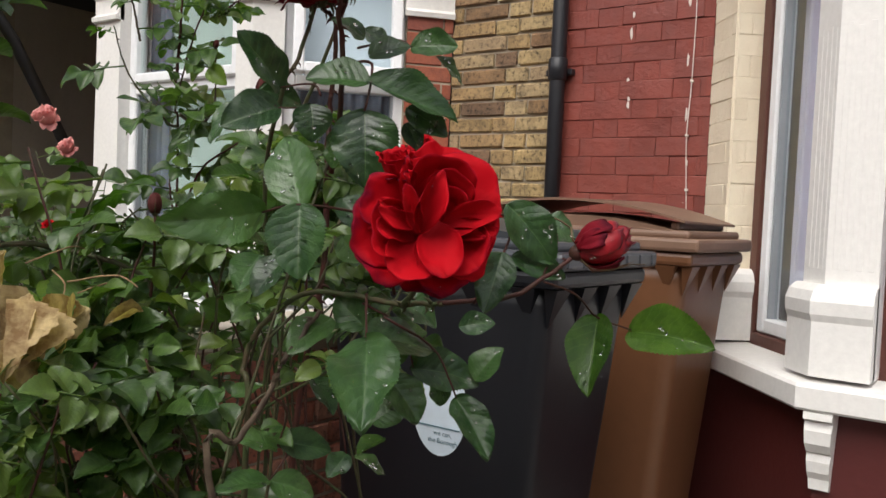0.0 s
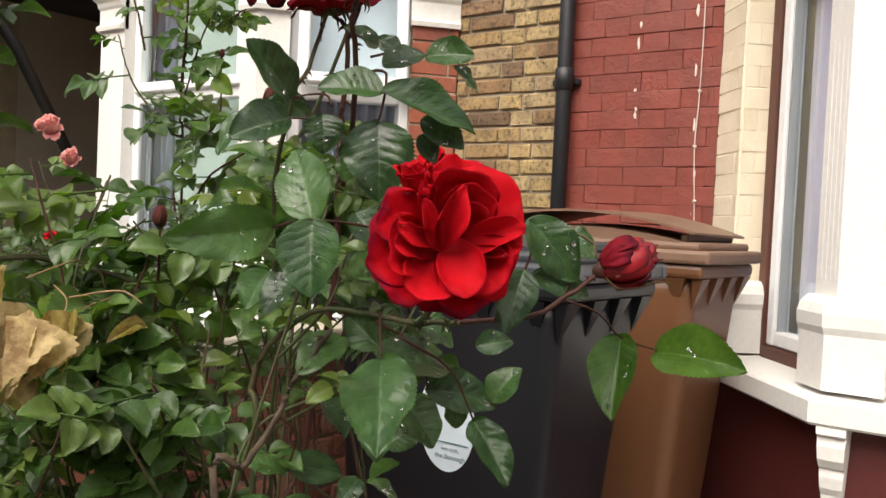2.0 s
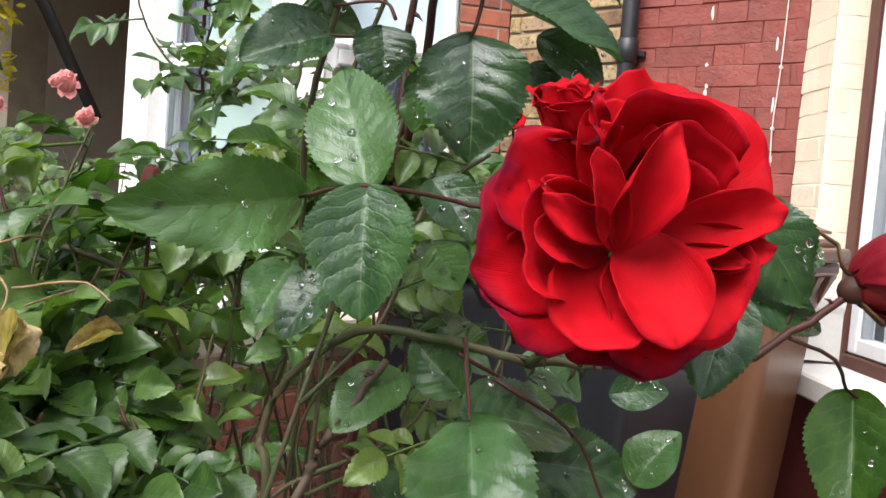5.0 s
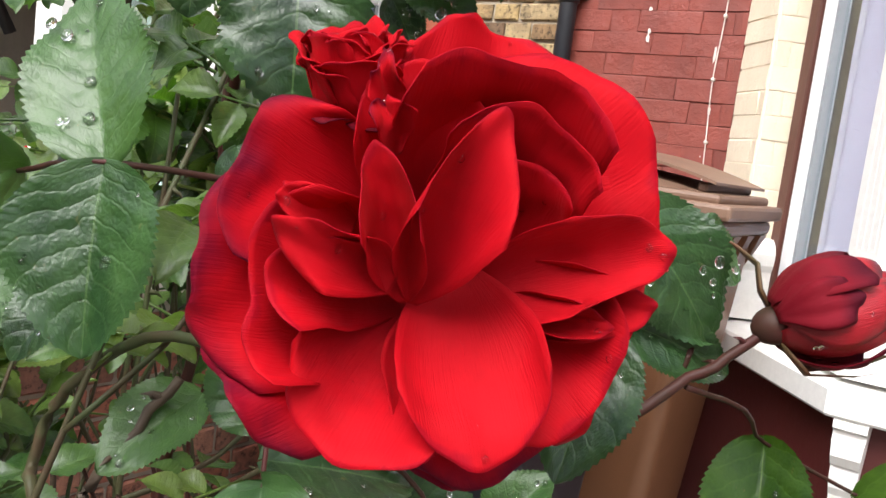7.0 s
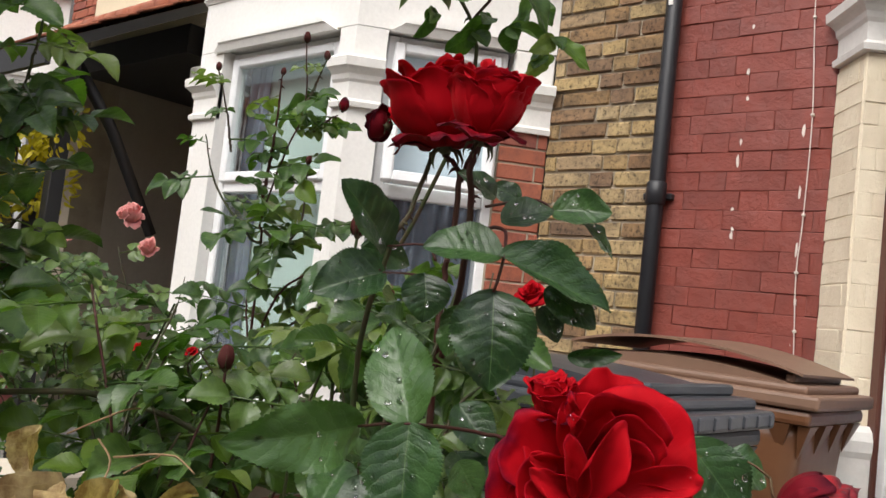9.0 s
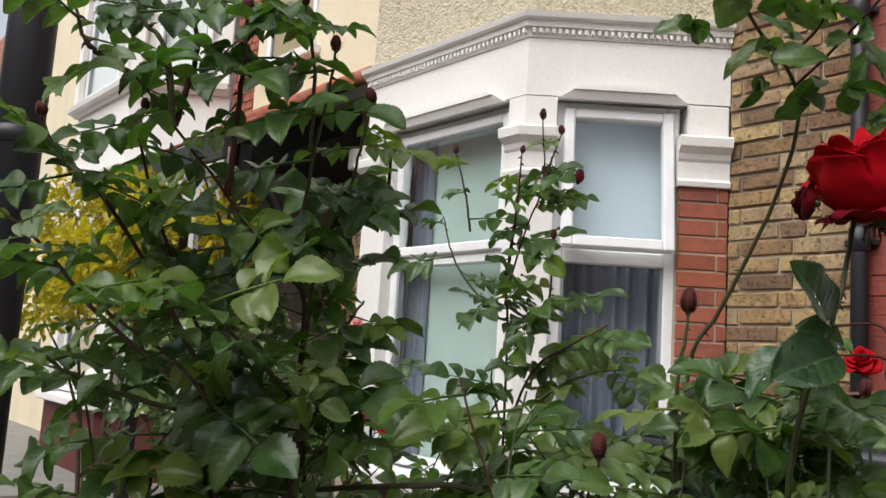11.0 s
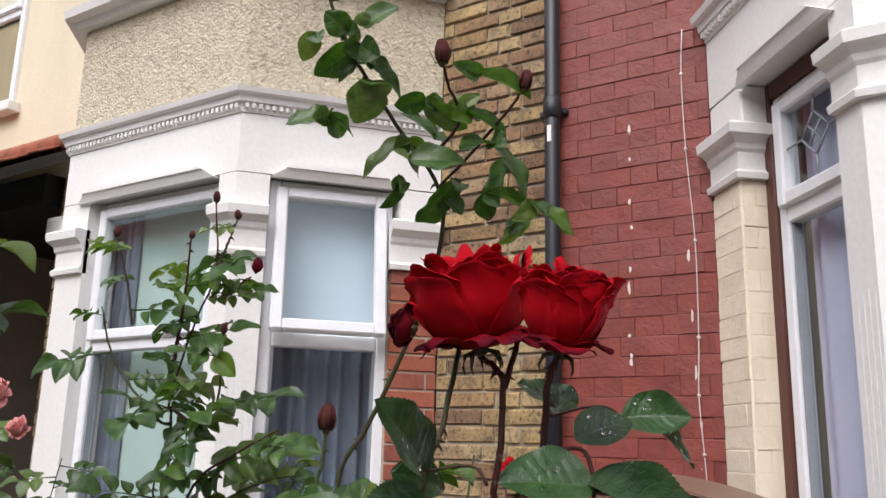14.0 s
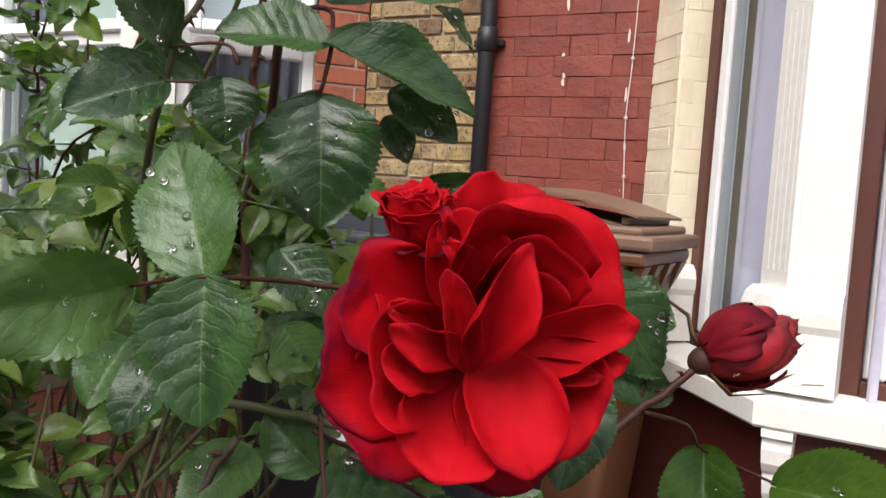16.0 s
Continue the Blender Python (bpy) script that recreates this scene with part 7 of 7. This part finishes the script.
spray_cane(mid_bush, [(-1.434, 1.111, 1.238), (-1.383, 1.119, 1.217), (-1.348, 1.133, 1.259), (-1.33, 1.117, 1.375)], 0.11, 0.043, 105, True)
spray_cane(mid_bush, [(-1.376, 1.155, 1.447), (-1.358, 1.176, 1.476), (-1.348, 1.193, 1.492)], 0.11, 0.043, 106, False)
spray_cane(mid_bush, [(-1.429, 1.112, 0.988), (-1.356, 1.106, 1.114), (-1.277, 1.12, 1.166), (-1.209, 1.144, 1.206)], 0.11, 0.043, 107, False)
spray_cane(mid_bush, [(-1.427, 1.111, 0.968), (-1.396, 1.201, 1.071), (-1.336, 1.263, 1.116), (-1.282, 1.315, 1.129)], 0.11, 0.043, 108, False)
spray_cane(mid_bush, [(-1.428, 1.112, 0.978), (-1.512, 1.15, 1.066), (-1.532, 1.161, 1.131)], 0.11, 0.043, 109, False)
bud("rose_bud", mid_bush, (-1.352, 1.208, 1.507), (0.4, -0.2, 0.9), 0.03, M_PETALDARK, 331, 9, "opening crimson bud")

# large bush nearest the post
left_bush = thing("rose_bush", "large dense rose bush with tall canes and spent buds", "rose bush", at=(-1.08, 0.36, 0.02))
cane("cane", [(-1.06, 0.38, 0.0), (-1.04, 0.37, 0.4), (-1.061, 0.44, 1.026)], 0.009, 0.006, M_STEMOLD, left_bush, 10, 24)
cane("cane", [(-1.1, 0.34, 0.0), (-1.12, 0.31, 0.4), (-1.124, 0.378, 1.023)], 0.007, 0.005, M_STEMOLD, left_bush, 10, 24)
spray_cane(left_bush, [(-1.053, 0.446, 0.945), (-1.053, 0.426, 1.083), (-1.038, 0.413, 1.173), (-1.031, 0.366, 1.206), (-1.033, 0.306, 1.273), (-1.039, 0.241, 1.338), (-1.044, 0.199, 1.379)], 0.1, 0.034, 100, False)
spray_cane(left_bush, [(-1.038, 0.413, 1.173), (-1.066, 0.417, 1.233), (-1.058, 0.42, 1.33), (-1.022, 0.414, 1.414), (-1.006, 0.409, 1.46)], 0.1, 0.034, 101, True)
spray_cane(left_bush, [(-1.056, 0.416, 1.347), (-1.044, 0.406, 1.436), (-1.032, 0.385, 1.493), (-1.028, 0.377, 1.511)], 0.1, 0.034, 102, True)
spray_cane(left_bush, [(-1.033, 0.306, 1.273), (-1.037, 0.311, 1.381), (-1.035, 0.311, 1.45), (-1.025, 0.305, 1.478)], 0.1, 0.034, 103, True)
spray_cane(left_bush, [(-1.039, 0.241, 1.338), (-1.043, 0.225, 1.416), (-1.053, 0.2, 1.446), (-1.056, 0.194, 1.47)], 0.1, 0.034, 104, True)
spray_cane(left_bush, [(-1.044, 0.199, 1.379), (-1.034, 0.147, 1.396), (-1.028, 0.128, 1.428)], 0.1, 0.034, 105, False)
spray_cane(left_bush, [(-1.124, 0.378, 1.023), (-1.164, 0.291, 1.18), (-1.153, 0.208, 1.278), (-1.142, 0.166, 1.297), (-1.14, 0.139, 1.343)], 0.1, 0.034, 106, True)
spray_cane(left_bush, [(-1.124, 0.378, 1.023), (-1.171, 0.348, 1.136), (-1.169, 0.285, 1.262), (-1.147, 0.247, 1.341), (-1.139, 0.246, 1.375)], 0.1, 0.034, 107, True)
spray_cane(left_bush, [(-1.053, 0.426, 1.083), (-1.096, 0.464, 1.227), (-1.087, 0.492, 1.307), (-1.066, 0.495, 1.377), (-1.049, 0.494, 1.427)], 0.1, 0.034, 108, True)
spray_cane(left_bush, [(-1.096, 0.464, 1.227), (-1.082, 0.506, 1.282), (-1.069, 0.543, 1.325)], 0.1, 0.034, 109, False)
spray_cane(left_bush, [(-1.074, 0.257, 1.348), (-1.079, 0.274, 1.445), (-1.08, 0.249, 1.521), (-1.075, 0.234, 1.567)], 0.1, 0.034, 110, False)
spray_cane(left_bush, [(-1.035, 0.311, 1.45), (-1.027, 0.346, 1.525), (-1.009, 0.344, 1.58)], 0.1, 0.034, 111, True)
spray_cane(left_bush, [(-1.124, 0.378, 1.023), (-1.137, 0.228, 1.133), (-1.108, 0.151, 1.199), (-1.108, 0.098, 1.237)], 0.1, 0.034, 112, False)
spray_cane(left_bush, [(-1.073, 0.348, 1.03), (-1.032, 0.265, 1.096), (-1.02, 0.197, 1.134), (-1.033, 0.162, 1.16)], 0.1, 0.034, 113, False)
spray_cane(left_bush, [(-1.036, 0.412, 1.057), (-0.984, 0.313, 1.118), (-0.967, 0.263, 1.155), (-0.979, 0.237, 1.172)], 0.1, 0.034, 114, False)
spray_cane(left_bush, [(-1.077, 0.44, 1.053), (-1.066, 0.479, 1.129), (-1.063, 0.513, 1.179)], 0.1, 0.034, 115, False)
spray_cane(left_bush, [(-1.067, 0.45, 1.025), (-1.044, 0.472, 1.089), (-1.024, 0.5, 1.118)], 0.1, 0.034, 116, False)
spray_cane(left_bush, [(-1.073, 0.348, 1.03), (-1.163, 0.404, 1.137), (-1.191, 0.382, 1.25), (-1.196, 0.343, 1.336)], 0.1, 0.034, 117, False)
spray_cane(left_bush, [(-1.019, 0.401, 1.059), (-0.973, 0.331, 1.099), (-0.952, 0.289, 1.109)], 0.1, 0.034, 118, False)
spray_cane(left_bush, [(-1.116, 0.373, 1.024), (-1.137, 0.219, 1.066), (-1.158, 0.163, 1.101)], 0.1, 0.034, 119, False)
bush(left_bush, (-1.08, 0.36, 0.0), [(-1.2, 0.25, 0.92), (-1.1, 0.2, 0.9), (-1.0, 0.3, 0.95), (-1.22, 0.36, 1.02), (-1.0, 0.46, 1.05), (-1.12, 0.45, 1.08), (-1.3, 0.25, 1.1), (-1.25, 0.4, 1.25)], 0.085, 9, 42, 0.004, start=0.45, old=True)
bush(mid_bush, (-1.42, 1.12, 0.0), [(-1.5, 1.02, 0.98), (-1.36, 1.08, 1.0), (-1.42, 1.2, 0.98), (-1.3, 1.0, 0.95)], 0.095, 7, 32, 0.004, young=0.2, start=0.5)
# small red blossoms low behind
for q in ((-1.783, 1.017, 0.982), (-1.751, 1.055, 0.96), (-1.678, 1.142, 0.963)):
    spiral_flower("small_rose", mid_bush, q, (0.1, -0.6, 0.7), 0.016, 9, M_PETAL, 0.8, int(q[0] * -900), "small red blossom low on the bush")
# low growth before the garden wall
bush(low_bush, (-0.8, 0.66, 0.0), [(-0.908, 0.56, 1.002), (-0.752, 0.514, 0.942), (-0.954, 0.68, 0.99), (-0.769, 0.63, 1.02), (-0.766, 0.593, 0.98), (-0.717, 0.657, 0.99), (-0.716, 0.455, 0.884), (-0.684, 0.489, 0.847), (-0.711, 0.549, 0.861), (-0.728, 0.623, 0.893)], 0.07, 7, 51, 0.004, start=0.62)
bush(low_bush, (-0.8, 0.66, 0.0), [(-0.702, 0.664, 0.928), (-0.692, 0.459, 0.817), (-0.664, 0.581, 0.797), (-0.689, 0.658, 0.861), (-1.097, 0.634, 0.95), (-1.156, 0.733, 0.97), (-0.873, 0.617, 1.006), (-0.629, 0.568, 0.854), (-0.818, 0.493, 0.913), (-1.0, 0.75, 0.95), (-1.05, 0.9, 0.93)], 0.07, 6, 52, 0.004, start=0.62)
cane("cane", [(-1.2, 0.42, 0.95), (-0.922, 0.532, 0.998), (-0.89, 0.589, 0.992), (-0.831, 0.639, 0.976), (-0.782, 0.648, 0.942), (-0.77, 0.66, 0.8)], 0.0035, 0.003, M_STEM, low_bush, 4, 24)
cane("flower_stalk", [(-0.765, 0.629, 0.9), (-0.763, 0.635, 1.0), (-0.765, 0.635, 1.045)], 0.002, 0.0015, M_STEMRED, low_bush, 0, 10, 6)
bud("rose_bud", low_bush, (-0.765, 0.635, 1.046), (0, 0, 1), 0.026, M_BUDOLD, 55, 7, "faded brown-red bud")
for a, b in (((-0.79, 0.56, 1.0), (-0.73, 0.46, 0.99)), ((-0.75, 0.5, 0.98), (-0.7, 0.47, 0.93)), ((-0.8, 0.6, 0.95), (-0.7, 0.5, 0.96)), ((-0.72, 0.5, 0.97), (-0.64, 0.53, 0.97))):
    mid = tuple((p + q) / 2 + 0.01 for p, q in zip(a, b))
    cane("dry_stalk", [a, mid, b], 0.0011, 0.0008, M_TAN, low_bush, 0, 10, 5)
bush(low_bush, (-0.85, 0.75, 0.0), [(-0.9, 0.8, 1.0), (-0.82, 0.85, 0.98), (-0.98, 0.86, 1.0), (-0.75, 0.8, 0.95)], 0.075, 5, 53, 0.004, start=0.7)
bush(tall_bush, (-0.88, 0.89, 0.0), [(-0.72, 0.95, 1.18), (-0.66, 0.92, 1.12), (-0.78, 0.92, 1.1), (-0.9, 0.85, 1.08), (-0.7, 0.86, 1.02), (-0.62, 0.9, 1.0), (-0.82, 0.98, 1.02)], 0.07, 7, 54, 0.004, start=0.62, buds=(1,), young=0.25)
bush(low_bush, (-0.82, 0.55, 0.0), [(-0.615, 0.438, 0.875), (-0.648, 0.547, 0.894), (-0.651, 0.558, 0.883), (-0.652, 0.493, 0.895), (-0.695, 0.547, 0.832), (-0.637, 0.395, 0.89), (-0.678, 0.493, 0.791), (-0.692, 0.562, 0.838), (-0.751, 0.448, 0.854), (-0.58, 0.467, 0.873), (-0.662, 0.429, 0.883), (-0.718, 0.589, 0.852), (-0.623, 0.531, 0.894), (-0.674, 0.48, 0.895), (-0.657, 0.565, 0.877), (-0.784, 0.472, 0.81)], 0.085, 3, 56, 0.003, start=0.8, young=0.05)
bush(left_bush, (-1.02, 0.45, 0.0), [(-0.863, 0.503, 1.097), (-0.909, 0.613, 0.948), (-0.955, 0.657, 1.082), (-0.866, 0.606, 1.085), (-0.836, 0.623, 0.951), (-0.979, 0.708, 1.003), (-0.901, 0.626, 1.032)], 0.085, 3, 57, 0.003, start=0.8, young=0.5)
bush(tall_bush, (-0.9, 0.9, 0.0), [(-1.083, 0.781, 1.0), (-1.041, 0.881, 1.023), (-0.913, 0.889, 1.017), (-1.026, 0.753, 1.046), (-1.015, 0.904, 1.033), (-0.968, 0.694, 1.043), (-0.913, 0.998, 0.994), (-0.935, 0.821, 1.047), (-1.062, 0.915, 1.025), (-1.072, 0.861, 1.026)], 0.075, 4, 58, 0.003, start=0.75, young=0.2)
bush(tall_bush, (-0.84, 0.86, 0.0), [(-0.77, 0.765, 1.15), (-0.698, 0.745, 1.13), (-0.631, 0.719, 1.15), (-0.745, 0.777, 1.09), (-0.672, 0.755, 1.17), (-0.598, 0.678, 1.12), (-0.821, 0.794, 1.11), (-0.642, 0.714, 1.1)], 0.075, 6, 59, 0.003, start=0.7, young=0.2, buds=(1,))
# inner leaves filling the front bush
bush(main_bush, (-0.55, 0.66, 0.0), [(-0.56, 0.62, 1.1), (-0.5, 0.62, 1.16), (-0.55, 0.63, 1.0), (-0.44, 0.62, 1.1), (-0.4, 0.62, 1.02), (-0.47, 0.64, 0.97), (-0.56, 0.62, 0.95)], 0.05, 5, 61, 0.003, start=0.72, young=0.1)

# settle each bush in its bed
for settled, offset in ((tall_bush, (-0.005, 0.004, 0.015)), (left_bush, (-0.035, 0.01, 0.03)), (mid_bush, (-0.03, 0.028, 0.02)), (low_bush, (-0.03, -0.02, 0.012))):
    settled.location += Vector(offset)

# neighbour's pink rose and the golden shrub
pink_bush = thing("rose_bush", "dark-leaved pink rose bush in the neighbouring garden", "rose bush", at=(-2.8, 1.6, 0.02))
rp = random.Random(8)
for part_no in range(3):
    bush(pink_bush, (-2.85, 1.55, 0.0), [(-2.85 + rp.uniform(-0.75, 0.5), 1.5 + rp.uniform(-0.45, 0.45), rp.uniform(0.8, 1.28)) for _ in range(10)], 0.1, 9, 71 + part_no, 0.005, start=0.35, young=0.05, far=True)
for c, r, s in (((-2.651, 1.503, 1.315), 0.055, 1), ((-2.692, 1.322, 1.236), 0.03, 2), ((-2.509, 1.494, 1.216), 0.04, 3), ((-2.62, 1.45, 1.32), 0.025, 4)):
    pink_head = cup_rose(pink_bush, c, (0.2, -0.6, 0.7), r * 0.62, 80 + s, "full pink rose", [(*layer[:7], M_PETALPINK) for layer in FULL])
    pink_head.name = "pink_rose"


def shrub(name, label, centre, radius, n, size, material, seed):
    """A dense round-headed shrub: many small leaves on twigs, uneven outline with gaps."""
    rnd = random.Random(seed)
    s = thing(name, label, "shrub", at=(centre[0], centre[1], 0.0))
    bm = bmesh.new()
    uvl = bm.loops.layers.uv.new("UVMap")
    lumps = [Vector((rnd.gauss(0, 0.55), rnd.gauss(0, 0.4), rnd.uniform(-0.6, 0.75))) * radius for _ in range(16)]
    for _ in range(n):
        l = rnd.choice(lumps)
        d = Vector((rnd.gauss(0, 1), rnd.gauss(0, 1), rnd.gauss(0, 1))).normalized()
        p = Vector(centre) + l + d * radius * 0.33 * rnd.random() ** 0.4
        x = (d + Vector((rnd.uniform(-1, 1), rnd.uniform(-1, 1), rnd.uniform(-1, 1))) * 0.8).normalized()
        nn = x.orthogonal().normalized()
        nn.rotate(Matrix.Rotation(rnd.uniform(0, 6.28), 3, x))
        y = nn.cross(x)
        k = size * rnd.uniform(0.7, 1.3)
        g = []
        for u, w, h in ((0, 0.04, 0), (0.35, 0.28, 0.05), (0.7, 0.24, 0.04), (1, 0.02, -0.04)):
            g.append([bm.verts.new(p + (x * u + y * w * q + nn * (h + 0.08 * abs(q))) * k) for q in (-1, 0, 1)])
        for i in range(3):
            for j in range(2):
                f = bm.faces.new((g[i][j], g[i + 1][j], g[i + 1][j + 1], g[i][j + 1]))
                for lp, (a, b) in zip(f.loops, ((i, j), (i + 1, j), (i + 1, j + 1), (i, j + 1))):
                    lp[uvl].uv = (a / 3, b / 2)
    me = bpy.data.meshes.new("foliage")
    bm.to_mesh(me)
    bm.free()
    me.materials.append(material)
    o = new("foliage", me)
    tagged(o, kind="stuff")
    under(o, s)
    for i in range(7):
        a = Vector((centre[0] + rnd.uniform(-0.1, 0.1), centre[1] + rnd.uniform(-0.1, 0.1), 0))
        b = Vector(centre) + lumps[i]
        cane("branch", [a, a.lerp(b, 0.5) + Vector((0, 0, 0.2)), b], 0.014, 0.004, M_STEMOLD, s, 0, 10, 6)
    return s


shrub("golden_shrub", "bright golden-yellow leaved shrub in a far front garden", (-5.6, 1.75, 1.62), 0.62, 5200, 0.055, M_LEAFYELLOW, 91)

# rain beads on the nearest leaves and petals
bm = bmesh.new()
ico = bmesh.new()
bmesh.ops.create_icosphere(ico, subdivisions=2, radius=1.0)
iv = [v.co.copy() for v in ico.verts]
jf = [[v.index for v in f.verts] for f in ico.faces]
ico.free()
verts, faces = [], []
for p, n, r in DROPS:
    q = n.to_track_quat("Z", "Y").to_matrix()
    k = len(verts)
    verts += [tuple(p + q @ Vector((c.x * r, c.y * r * 1.15, c.z * r * 0.45))) for c in iv]
    faces += [[k + i for i in f] for f in jf]
bm.free()
me = bpy.data.meshes.new("rain_bead")
me.from_pydata(verts, [], faces)
for f in me.polygons:
    f.use_smooth = True
me.materials.append(M_DROP)
beads = new("rain_bead", me)
tagged(beads, kind="stuff")
under(beads, main_bush)


# ---- single bricks of walls, last ----
lay_bricks(wall_yellow, Matrix.Translation((0, WALL_Y, 0)), -2.16, -1.625, 0.6, 3.35, M_YELLOW, 0.069, 0.012, 0.006, ("S", "H"), 0.0055)
lay_bricks(wall_red, Matrix.Translation((0, WALL_Y + 0.001, 0)), -1.618, -0.992, 0.6, 3.2, M_REDPAINT, 0.0725, 0.0016, 0.0026, ("H", "S"), 0.002, "painted_brick")
lay_bricks(wall_left, Matrix.Translation((0, WALL_Y, 0)), -4.95, -4.46, 1.2, 2.8, M_YELLOW, 0.0725, 0.01, 0.004, ("S", "H"), 0.003)
lay_bricks(wall_left, Matrix.Translation((0, WALL_Y, 0)), -6.97, -6.57, 2.9, 4.6, M_ORANGE, 0.0725, 0.01, 0.004, ("S", "H"), 0.003)
lay_bricks(gwall, face_frame((PARTY_X, 0.4), (PARTY_X, 3.0))[0], 0.0, 2.5, 0.02, 0.7, M_GARDEN, 0.0725, 0.01, 0.006, ("S", "H"), 0.003)
